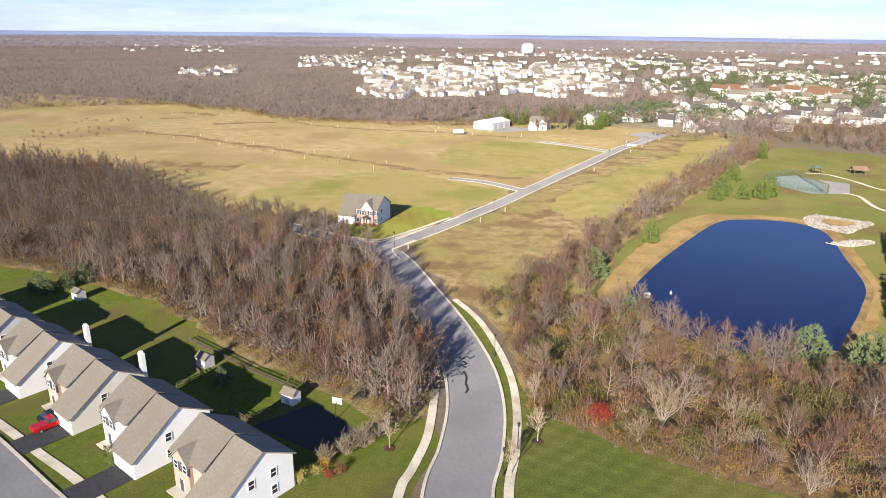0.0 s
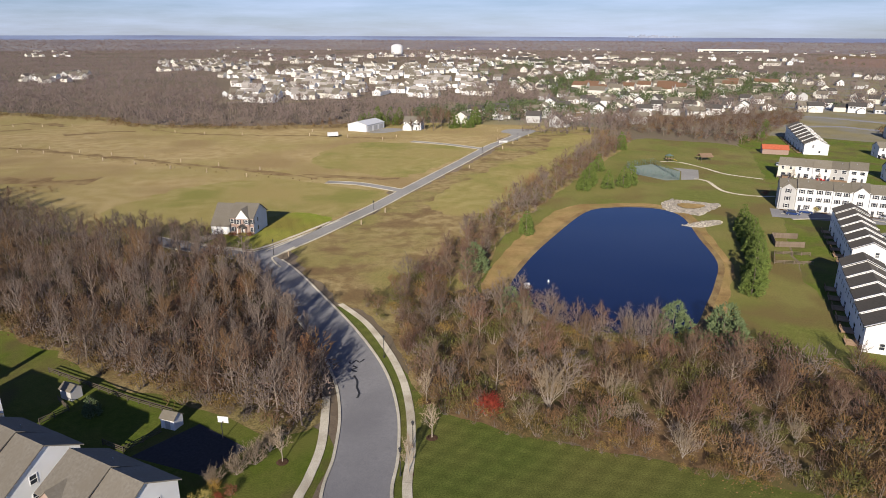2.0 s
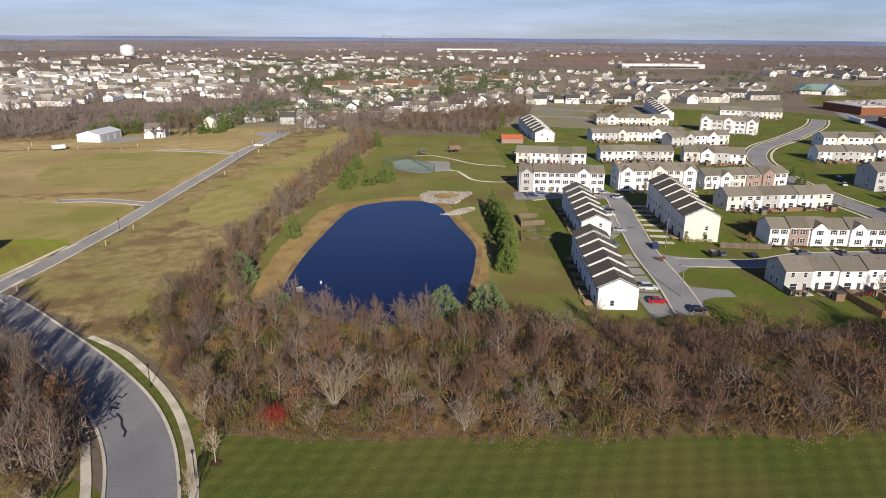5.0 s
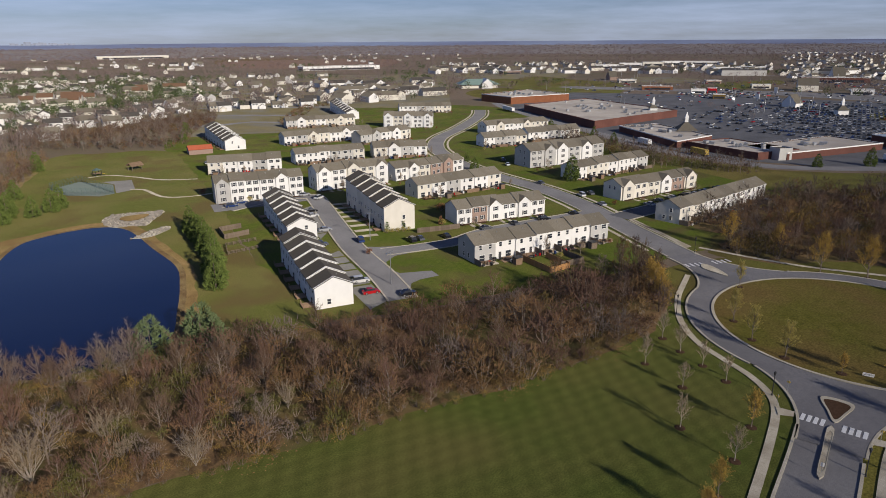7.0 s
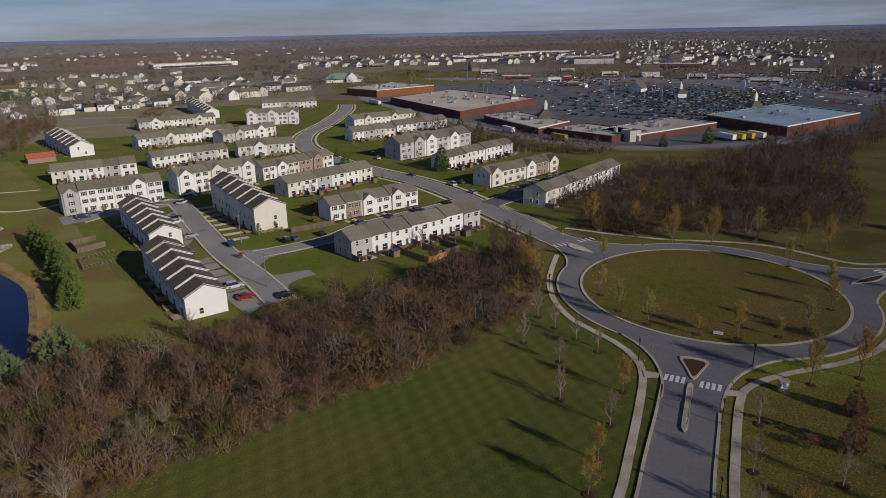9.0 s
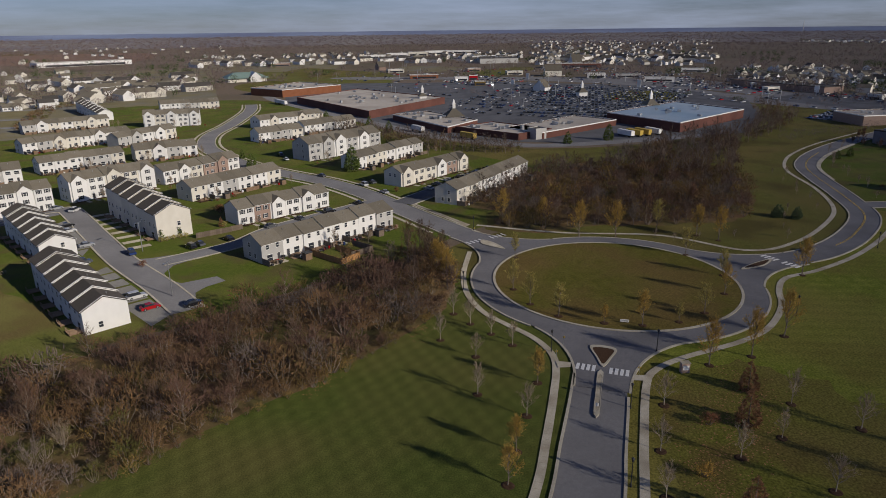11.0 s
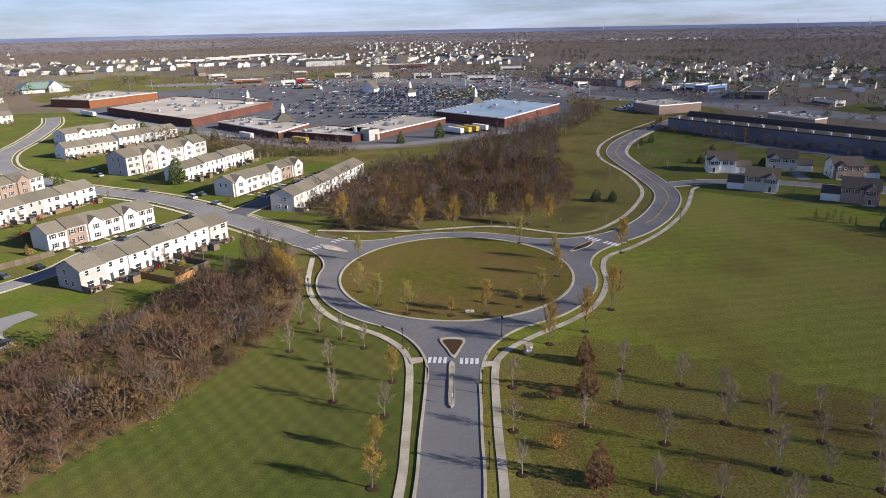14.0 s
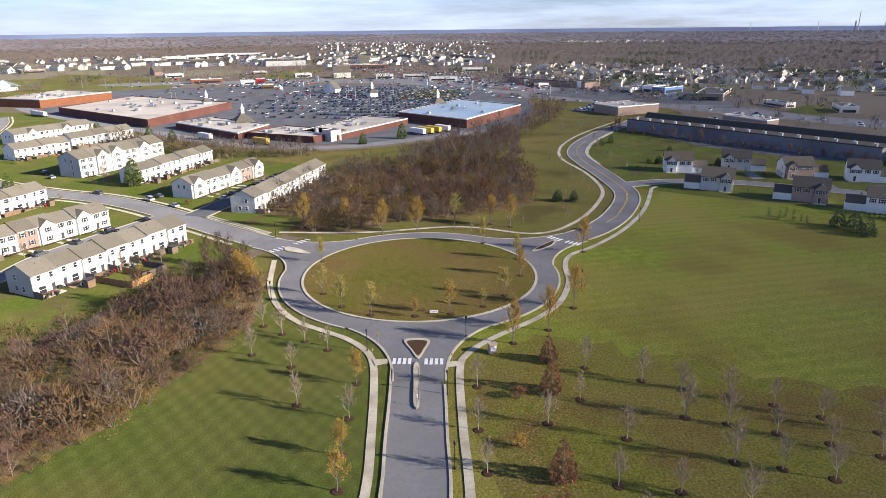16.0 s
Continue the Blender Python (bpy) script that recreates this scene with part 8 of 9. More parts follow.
brush_patch([(-200, 425), (-90, 352), (-10, 300), (8, 286), (4, 283), (-14, 296), (-94, 348), (-203, 420)], 4.5, 4, (0.12, 0.25), "low weeds along a line of lot stakes")

# ---------------- posts, lamps and signs ----------------
STAKE = Build().box(-0.17, -0.17, 0, 0.17, 0.17, 1.55).prism([(-0.17, -0.17, 1.55), (0.17, -0.17, 1.55), (0.17, 0.17, 1.55), (-0.17, 0.17, 1.55)], [(-0.08, -0.08, 1.75), (0.08, -0.08, 1.75), (0.08, 0.08, 1.75), (-0.08, 0.08, 1.75)]).mesh("lot_stake", ["stake"])
for x, y in ((-165.3, 410.8), (-147, 400.6), (-127.2, 385.7), (-107.9, 374.1), (-89, 363.5), (-68.6, 348.3), (-48.6, 334.4), (-28, 320.5), (-159.5, 390.7), (-144.9, 385.7), (-125.4, 368.5), (-108, 358.5), (-90, 346.4), (-70.3, 330.8), (-51.8, 318.6), (-32.9, 305.5), (-182.9, 405.4), (-189.4, 422.1), (-204.6, 501.9), (-185.6, 500.2), (-166.5, 499.5), (-91.3, 456.8), (-71.5, 446.1), (-47.5, 438.7), (-5.5, 428), (-3.7, 446.6), (18, 418), (38.3, 403.2), (47.9, 413.4), (71.7, 378.6), (117.5, 428.2), (107.9, 392.6), (112.9, 377.2), (101.9, 360), (70.9, 308.4), (131.1, 404.7), (146, 422), (-10.4, 187.9), (12.7, 218), (22.4, 232.6)):
    o = tagged(new("lot_stake", STAKE), "pale tan wooden marker post in the dry field", "marker post", "lot stakes")
    o.matrix_basis = pose(x, y, 0, r.uniform(-3, 3), r.uniform(-3, 3), r.uniform(0, 90))


def street_lamp(x, y, h=4.2):
    root = thing("street_lamp", pose(x, y, 0.02), "slim black lamp post with a lantern head", "street lamp", "street lamps")
    part("pole", Build().cyl(0, 0, 0, h, 0.09, 0.06, 8), "dark_metal", root)
    part("base", Build().cyl(0, 0, 0, 0.5, 0.18, 0.12, 8), "dark_metal", root)
    part("lantern", Build().cyl(0, 0, h, h + 0.5, 0.14, 0.24, 8).cyl(0, 0, h + 0.5, h + 0.75, 0.28, 0.04, 8), "dark_metal", root)


for x, y in ((18.2, 231.5), (85.2, 340.0), (-14.7, 189.8), (118.8, 387.1), (125.5, -13.5), (121, 7), (103, -7.8), (82, -7.2), (206, -80), (10.6, 119.8), (9.2, 82), (12.0, 88.5), (150, 31), (150, -45), (200, 38)):
    street_lamp(x, y)


def tall_lamp(x, y, h=9.0):
    root = thing("light_pole", pose(x, y, 0), "tall grey parking lot light pole", "light pole", "light poles")
    part("pole", Build().cyl(0, 0, 0, h, 0.14, 0.09, 8), "metal", root)
    part("arm", Build().box(-1.4, -0.06, h - 0.1, 1.4, 0.06, h), "metal", root)
    part("lamp_head", Build().box(-1.8, -0.2, h - 0.12, -1.2, 0.2, h + 0.06), "metal", root)


for x, y in ((520, 60), (560, 20), (600, 80), (560, -40), (640, 0), (680, 60), (600, -60), (520, -10), (131, 100), (160, 130)):
    tall_lamp(x, y)


def sign_board(x, y, a, w, h, m, label, post=0.8):
    root = thing("sign", pose(x, y, 0, 0, 0, a), label, "sign")
    part("board", Build().box(-w / 2, -0.06, post, w / 2, 0.06, post + h), m, root)
    for s in (-1, 1):
        part("post", Build().box(s * w * 0.38 - 0.06, -0.05, 0, s * w * 0.38 + 0.06, 0.05, post), "fence", root)
    return root


o = sign_board(137.5, -7.5, 90, 1.9, 0.6, "trim", "low white sign board on the roundabout lawn", 0.5)
part("writing", Build().box(-0.8, 0.062, 0.7, 0.8, 0.07, 0.78), "shutter", o)
part("writing", Build().box(-0.8, 0.062, 0.88, 0.5, 0.07, 0.96), "shutter", o)
root = thing("entrance_pillar", pose(118, -18, 0, 0, 0, 20), "tan stone entrance pillar with white cap on the corner", "pillar")
part("pillar", Build().box(-0.5, -0.8, 0, 0.5, 0.8, 2.0), "brick_wall", root)
part("cap", Build().box(-0.58, -0.88, 2.0, 0.58, 0.88, 2.15), "concrete", root)
part("sign_panel", Build().box(-0.56, -0.6, 0.7, -0.5, 0.6, 1.6), "trim", root)

# ---------------- pond and park ----------------
root = thing("nest_box", pose(49.8, 149.8, 0.05) @ Matrix.Scale(0.75, 4), "white box on legs standing in the pond edge", "nest box")
part("box", Build().box(-0.8, -0.7, 1.0, 0.8, 0.7, 2.3), "trim", root)
part("roof", Build().prism([(-0.95, -0.85, 2.3), (0.95, -0.85, 2.3), (0.95, 0.85, 2.3), (-0.95, 0.85, 2.3)], [(-0.95, -0.05, 2.75), (0.95, -0.05, 2.75), (0.95, 0.05, 2.75), (-0.95, 0.05, 2.75)]), "trim", root)
for px, py in ((-0.6, -0.5), (0.6, -0.5), (-0.6, 0.5), (0.6, 0.5)):
    part("leg", Build().box(px - 0.07, py - 0.07, 0, px + 0.07, py + 0.07, 1.0), "fence", root)
o = new("buoy", Build().cyl(0, 0, 0, 0.45, 0.28, 0.2, 10).cyl(0, 0, 0.45, 0.8, 0.06, 0.05, 6).mesh("buoy", ["trim"]))
tagged(o, "small white float on the pond", "buoy")
o.matrix_basis = pose(57.3, 154.5, 0.06)


def stones(name, outline, gap, seed, size, label):
    r2 = random.Random(seed)
    b = Build()
    for x, y in scatter(outline, gap, r2):
        s = r2.uniform(*size)
        k = 6
        lo = [(x + s * r2.uniform(0.7, 1.1) * math.cos(2 * math.pi * i / k), y + s * r2.uniform(0.7, 1.1) * math.sin(2 * math.pi * i / k), 0) for i in range(k)]
        hi = [(x + (px - x) * 0.6, y + (py - y) * 0.6, s * r2.uniform(0.5, 0.9)) for px, py, _ in lo]
        b.prism(lo, hi)
    tagged(new(name, b.mesh(name, ["gravel"])), label, "stones", kind="stuff")


RIPRAP = [(127.6, 226.5), (131.5, 230.6), (135.7, 232.4), (141.4, 228.6), (149.2, 222.6), (146.0, 218.0), (138.5, 213.0), (132.7, 208.6), (130.2, 212.4), (126.2, 215.4), (125.6, 221.0)]
CHANNEL = [(120.2, 198.2), (125.5, 200.2), (130.5, 201.6), (136.5, 202.0), (135.6, 198.6), (132.6, 196.4), (124.7, 194.8)]
for q in (RIPRAP, CHANNEL):
    patch("gravel_bed", q, 0.07, "concrete", "pale gravel bed under riprap stones", "gravel", rough=1.0)
stones("riprap", RIPRAP, 0.72, 3, (0.35, 0.75), "pale riprap stones at the pond inlet")
stones("riprap", CHANNEL, 0.8, 4, (0.35, 0.6), "pale stone channel leading into the pond")
patch("grass_hollow", [(131.6, 222.4), (136.0, 225.0), (142.6, 221.0), (138.6, 217.0), (133.0, 217.6)], 0.62, "bank", "tan grass hollow amid the riprap", "grass", rough=0.8)
patch("tennis_court", [(147.4, 298.0), (163.5, 303.5), (168.0, 284.0), (157.5, 266.3), (151.0, 266.5), (144.6, 281.0)], 0.07, "court", "faded grey-green tennis court", "tennis court", smooth=False)
patch("ball_court", [(168.6, 294.0), (178.5, 286.0), (167.0, 266.0), (158.2, 266.2), (168.6, 284.0)], 0.072, "asphalt_pale", "cracked grey asphalt ball court beside the tennis court", "ball court", smooth=False)
root = thing("court_fence", pose(0, 0, 0), "thin green mesh fence round the tennis court", "fence")
CRT = [(147.4, 298.0), (164.0, 303.5), (157.5, 266.3), (144.6, 279.0)]
M["fence_green"] = mat("green_mesh", (0.10, 0.16, 0.14), (0.13, 0.19, 0.17), 1.0, rough=0.5)
for i in range(4):
    (xa, ya), (xb, yb) = CRT[i], CRT[(i + 1) % 4]
    for k in range(10):
        u = k / 10
        part("post", Build().cyl(xa + (xb - xa) * u, ya + (yb - ya) * u, 0, 3.0, 0.05, k=6), "fence_green", root)
    d = Vector((xb - xa, yb - ya, 0))
    nrm = Vector((-d.y, d.x, 0)).normalized() * 0.03
    for z in (0.2, 0.75, 1.3, 1.85, 2.4, 2.95):
        part("rail", Build().prism([(xa - nrm.x, ya - nrm.y, z), (xb - nrm.x, yb - nrm.y, z), (xb + nrm.x, yb + nrm.y, z), (xa + nrm.x, ya + nrm.y, z)],
                                   [(xa - nrm.x, ya - nrm.y, z + 0.05), (xb - nrm.x, yb - nrm.y, z + 0.05), (xb + nrm.x, yb + nrm.y, z + 0.05), (xa + nrm.x, ya + nrm.y, z + 0.05)]), "fence_green", root)
ribbon("path", [(165.5, 267.5), (168.7, 262.5), (164.4, 243.0), (170.7, 233.5), (179.5, 230.8)], 1.6, 0.075, "concrete", "pale park footpath", "path")
ribbon("path", [(171, 309), (179.7, 306.0), (183.8, 291.0), (186.1, 274.6), (196.0, 261.5)], 1.6, 0.075, "concrete", "pale park footpath", "path")
root = thing("gazebo", pose(195, 308, 0), "small brown open picnic shelter", "shelter")
for px, py in ((-2.6, -1.8), (2.6, -1.8), (-2.6, 1.8), (2.6, 1.8)):
    part("post", Build().box(px - 0.1, py - 0.1, 0, px + 0.1, py + 0.1, 2.4), "fence", root)
part("roof", gable_roof(-3.2, 3.2, -2.3, 2.3, 2.4, 3.8), "deck", root)
root = thing("play_frame", pose(176, 309.5, 0), "dark play frame with a slide", "playground")
for px, py in ((-1.5, -1.2), (1.5, -1.2), (-1.5, 1.2), (1.5, 1.2)):
    part("post", Build().box(px - 0.09, py - 0.09, 0, px + 0.09, py + 0.09, 3.0), "dark_metal", root)
part("platform", Build().box(-1.6, -1.3, 1.3, 1.6, 1.3, 1.45), "deck", root)
part("canopy", Build().prism([(-1.8, -1.5, 2.9), (1.8, -1.5, 2.9), (1.8, 1.5, 2.9), (-1.8, 1.5, 2.9)], [(-0.1, -0.1, 3.9), (0.1, -0.1, 3.9), (0.1, 0.1, 3.9), (-0.1, 0.1, 3.9)]), "fence_green", root)
part("slide", Build().prism([(1.6, -0.4, 1.3), (4.4, -0.4, 0.1), (4.4, 0.4, 0.1), (1.6, 0.4, 1.3)], [(1.6, -0.4, 1.45), (4.4, -0.4, 0.25), (4.4, 0.4, 0.25), (1.6, 0.4, 1.45)]), "yellow", root)

# ---------------- far farm ----------------
root = thing("barn", pose(31.3, 439.5, 0, 0, 0, 53.2), "low white metal barn at the field edge", "barn")
part("wall", gable_body(0, 22.7, 0, 14.5, 4.4, 6.4), "white_wall", root)
part("roof", gable_roof(0, 22.7, 0, 14.5, 4.4, 6.4), "trim", root, "white metal roof")
for u in (2.0, 9.0, 16.0):
    part("door", Build().box(u, -0.12, 0, u + 4.6, 0.02, 3.4).box(u + 2.25, -0.16, 0, u + 2.35, -0.12, 3.4), "grey_wall", root)
patch("farm_yard", [(32, 438), (46, 456), (58, 450), (52, 440), (40, 434)], 0.05, "asphalt_pale", "pale gravel yard beside the barn", "yard")
root = thing("trailer", pose(6.0, 419.8, 0, 0, 0, 12), "white parked box trailer", "trailer")
part("body", Build().box(0, 0, 0.8, 6.5, 2.3, 3.0), "trim", root)
for px in (1.2, 5.2):
    part("wheel", Build().box(px - 0.4, 0.1, 0, px + 0.4, 2.2, 0.8), "rubber", root)
detached(57, 447, -20, 12, 9, "white_wall", "white_wall", "roof_tan", "left", 500, label="old white farmhouse behind bare trees")
for x, y, q in ((66, 437, 1.1), (70, 440, 1.3), (76, 440, 1.5), (82, 443, 1.5), (61, 440, 0.8), (88, 447, 1.3), (80, 452, 1.5), (8, 459, 0.8), (3, 457, 0.7), (13, 461, 0.7)):
    plant(P_BIG[int(x) % 5], x, y, q, r)
for x, y in ((91, 449), (94, 452), (100, 449), (104, 450), (30, 472), (36, 474), (42, 471), (48, 473), (54, 470), (33, 478), (46, 479)):
    plant(P_CON[int(x) % 3], x, y, r.uniform(0.85, 1.15), r)
root = thing("road_barrier", pose(105.2, 380.2, 0.15, 0, 0, -9), "white striped barrier boards across the road end", "barrier")
for u in (0.2, 4.6):
    part("post", Build().box(u, -0.1, 0, u + 0.2, 0.1, 1.5), "trim", root)
for z in (0.4, 0.8, 1.2):
    part("board", Build().box(0, -0.13, z, 5.0, -0.1, z + 0.25), "trim", root)

# ---------------- near yards ----------------
def shed(x, y, a, w, d, label):
    root = thing("shed", pose(x, y, 0, 0, 0, a), label, "shed", "sheds")
    part("wall", gable_body(0, w, 0, d, 2.0, 2.75), "grey_wall" if "grey" in label else "white_wall", root)
    part("roof", gable_roof(0, w, 0, d, 2.0, 2.75, eave=0.2, end=0.15, th=0.1), "roof", root)
    part("door", Build().box(w * 0.35, -0.06, 0.05, w * 0.7, 0.02, 1.9), "grey_wall", root)


shed(-47.5, 114.5, -36, 2.8, 2.2, "small white garden shed with grey roof on the lawn")
shed(-28.0, 101.5, -30, 2.7, 2.1, "small pale blue-white garden shed beside a fence")
shed(-89.0, 147.0, -36, 2.6, 2.2, "small grey garden shed near evergreens")
root = thing("basketball_hoop", pose(-17.6, 96.2, 0, 0, 0, 160), "basketball hoop with a white backboard", "basketball hoop")
part("pole", Build().cyl(0, 0, 0, 3.0, 0.07, k=8), "dark_metal", root)
part("arm", Build().box(-0.05, -0.6, 2.9, 0.05, 0, 3.05), "dark_metal", root)
part("backboard", Build().box(-0.9, -0.66, 2.75, 0.9, -0.6, 3.85), "trim", root)
part("hoop", Build().cyl(0, -0.95, 3.0, 3.05, 0.25, k=10), "leaf_orange", root)
patch("sport_court", [(-31, 94), (-22, 101.5), (-13.5, 93), (-19, 87.0)], 0.05, "drive", "dark asphalt sport court in a back yard", "court", smooth=False)


def rail_fence(pts, label, h=1.2, m="fence"):
    root = thing("fence", pose(0, 0, 0), label, "fence", "fences")
    for (xa, ya), (xb, yb) in zip(pts[:-1], pts[1:]):
        n = max(1, int(math.hypot(xb - xa, yb - ya) / 2.4))
        nrm = Vector((-(yb - ya), xb - xa, 0)).normalized() * 0.04
        for k in range(n):
            u = k / n
            part("post", Build().box(xa + (xb - xa) * u - 0.07, ya + (yb - ya) * u - 0.07, 0, xa + (xb - xa) * u + 0.07, ya + (yb - ya) * u + 0.07, h), m, root)
        for z in (0.35, 0.7, 1.05):
            part("rail", Build().prism([(xa - nrm.x, ya - nrm.y, z), (xb - nrm.x, yb - nrm.y, z), (xb + nrm.x, yb + nrm.y, z), (xa + nrm.x, ya + nrm.y, z)],
                                       [(xa - nrm.x, ya - nrm.y, z + 0.12), (xb - nrm.x, yb - nrm.y, z + 0.12), (xb + nrm.x, yb + nrm.y, z + 0.12), (xa + nrm.x, ya + nrm.y, z + 0.12)]), m, root)


rail_fence([(-53.0, 124.9), (-43.7, 117.7), (-35.7, 111.5), (-26.9, 105.5)], "weathered split-rail fence along the wood", m="fence_dark")
rail_fence([(-48.0, 106.0), (-44.6, 109.5), (-47.6, 113.4)], "weathered rail fence between back yards", m="fence_dark")
rail_fence([(-36, 98), (-32.3, 95.2), (-27.6, 99.8)], "dark rail fence between back yards", m="fence_dark")


def board_fence(pts, label, h=1.8, m="fence_new"):
    root = thing("fence", pose(0, 0, 0), label, "fence", "fences")
    for (xa, ya), (xb, yb) in zip(pts[:-1], pts[1:]):
        ln = math.hypot(xb - xa, yb - ya)
        n = max(2, int(ln / 0.6))
        a = math.degrees(math.atan2(yb - ya, xb - xa))
        bd = Build().box(0.01, -0.03, 0.05, ln / n - 0.01, 0.03, h).mesh("board", [m])
        for k in range(n):
            place(root, "board", bd, xa + (xb - xa) * k / n, ya + (yb - ya) * k / n, 0, a)


board_fence([(173.1, 74.5), (167.6, 64.6), (161.0, 67.6), (166.4, 78.6)], "orange-brown cedar board fence round a patio")
board_fence([(178, 71), (174, 63), (167, 67)], "brown board fence round a patio", m="fence")
board_fence([(174.5, 121.5), (182.0, 115.6), (187.0, 112.4)], "brown board fence beside a townhouse", m="fence")
board_fence([(148.5, 177.5), (141.0, 180.0), (136.0, 171.3), (144.4, 169.0)], "grey weathered board fence behind townhouses", m="fence")
rail_fence([(140.5, 161.5), (131.0, 164.8), (125.5, 157.2), (135.6, 154.0)], "grey rail fence round a back lawn")

# driveways and front paths of the near houses
for mx_, my_, wall, front in NEAR[:5]:
    q = []
    for u, v in ((1.4, -7.7), (6.6, -7.7), (6.6, -17.5), (1.4, -17.5)):
        q.append((mx_ + SX * u + BX * v, my_ + SY * u + BY * v))
    patch("driveway", q, 0.14, "drive", "black asphalt driveway", "driveway", smooth=False)
patch("driveway", [(-36, 216), (-31.5, 212.4), (-37, 206), (-41, 209.5)], 0.1, "concrete", "pale concrete driveway of the lone house", "driveway", smooth=False)
for (xa, ya, w) in ((280, -128, 5), (276, -152, 5), (257, -172, 5), (246, -190, 5)):
    patch("driveway", [(xa, ya), (xa, ya - w), (xa - 14, ya - w + 3), (xa - 14, ya + 3)], 0.06, "asphalt", "grey driveway", "driveway", smooth=False)

# ---------------- cars ----------------
WHEEL_T = Build().cyl(0, 0, -0.11, 0.11, 0.33, k=12).mesh("tyre", ["rubber"])
RIM_T = Build().cyl(0, 0, -0.115, 0.115, 0.2, k=10).mesh("rim", ["metal"])


def car_body(L, W, kind):
    """Lower hull with bonnet and boot, bevelled."""
    b = Build()
    prof = [(-L / 2, 0.35), (-L / 2 + 0.05, 0.75), (-L / 2 + 0.25, 0.92), (-L * 0.05, 0.98), (L * 0.2, 0.95), (L / 2 - 0.35, 0.82), (L / 2 - 0.03, 0.62), (L / 2, 0.35), (L / 2 - 0.2, 0.22), (-L / 2 + 0.2, 0.22)]
    if kind == "pickup":
        prof = [(-L / 2, 0.45), (-L / 2, 1.0), (-L / 2 + 0.1, 1.05), (-L * 0.05, 1.05), (L * 0.2, 1.1), (L / 2 - 0.3, 1.05), (L / 2, 0.85), (L / 2, 0.45), (L / 2 - 0.2, 0.32), (-L / 2 + 0.2, 0.32)]
    return b.prism([(x, W / 2, z) for x, z in prof], [(x, -W / 2, z) for x, z in prof])


def car_cabin(L, W, kind):
    b = Build()
    z0, z1 = (0.93, 1.45) if kind == "car" else (1.0, 1.75)
    x0, x1, x2, x3 = (-L * 0.38, -L * 0.24, L * 0.06, L * 0.22) if kind == "car" else (-L * 0.44, -L * 0.40, L * 0.10, L * 0.22)
    if kind == "pickup":
        x0, x1, x2, x3 = -L * 0.08, -L * 0.05, L * 0.12, L * 0.22
    glass, top = Build(), Build()
    glass.prism([(x0, -W * 0.46, z0), (x3, -W * 0.46, z0), (x3, W * 0.46, z0), (x0, W * 0.46, z0)], [(x1, -W * 0.38, z1), (x2, -W * 0.38, z1), (x2, W * 0.38, z1), (x1, W * 0.38, z1)])
    top.prism([(x1 - 0.04, -W * 0.39, z1), (x2 + 0.04, -W * 0.39, z1), (x2 + 0.04, W * 0.39, z1), (x1 - 0.04, W * 0.39, z1)],
              [(x1 + 0.08, -W * 0.35, z1 + 0.06), (x2 - 0.05, -W * 0.35, z1 + 0.06), (x2 - 0.05, W * 0.35, z1 + 0.06), (x1 + 0.08, W * 0.35, z1 + 0.06)])
    return glass, top


CAR_MESH = {}


def vehicle(x, y, a, colour, kind="car"):
    L, W = {"car": (4.5, 1.78), "suv": (4.7, 1.9), "pickup": (5.4, 1.95)}[kind]
    key = (colour, kind)
    if key not in CAR_MESH:
        gl, tp = car_cabin(L, W, kind)
        CAR_MESH[key] = (car_body(L, W, kind).mesh("body", ["car_" + colour]), gl.mesh("glasshouse", ["glass"]), tp.mesh("roof", ["car_" + colour]))
    z = 0.13
    root = thing("pickup_truck" if kind == "pickup" else kind if kind == "car" else "suv", pose(x, y, z, 0, 0, a),
                 "parked %s %s on the asphalt" % (colour, {"car": "saloon car", "suv": "sport utility vehicle", "pickup": "pickup truck"}[kind]), "car", "parked cars")
    for nm, me in zip(("body", "glasshouse", "roof"), CAR_MESH[key]):
        place(root, nm, me, 0, 0, 0)
    for px in (-L * 0.31, L * 0.31):
        for py in (-W / 2 + 0.08, W / 2 - 0.08):
            t = new("wheel", WHEEL_T)
            t.parent = root
            t.matrix_basis = pose(px, py, 0.33, 90)
            place(t, "rim", RIM_T, 0, 0, 0)
    return root


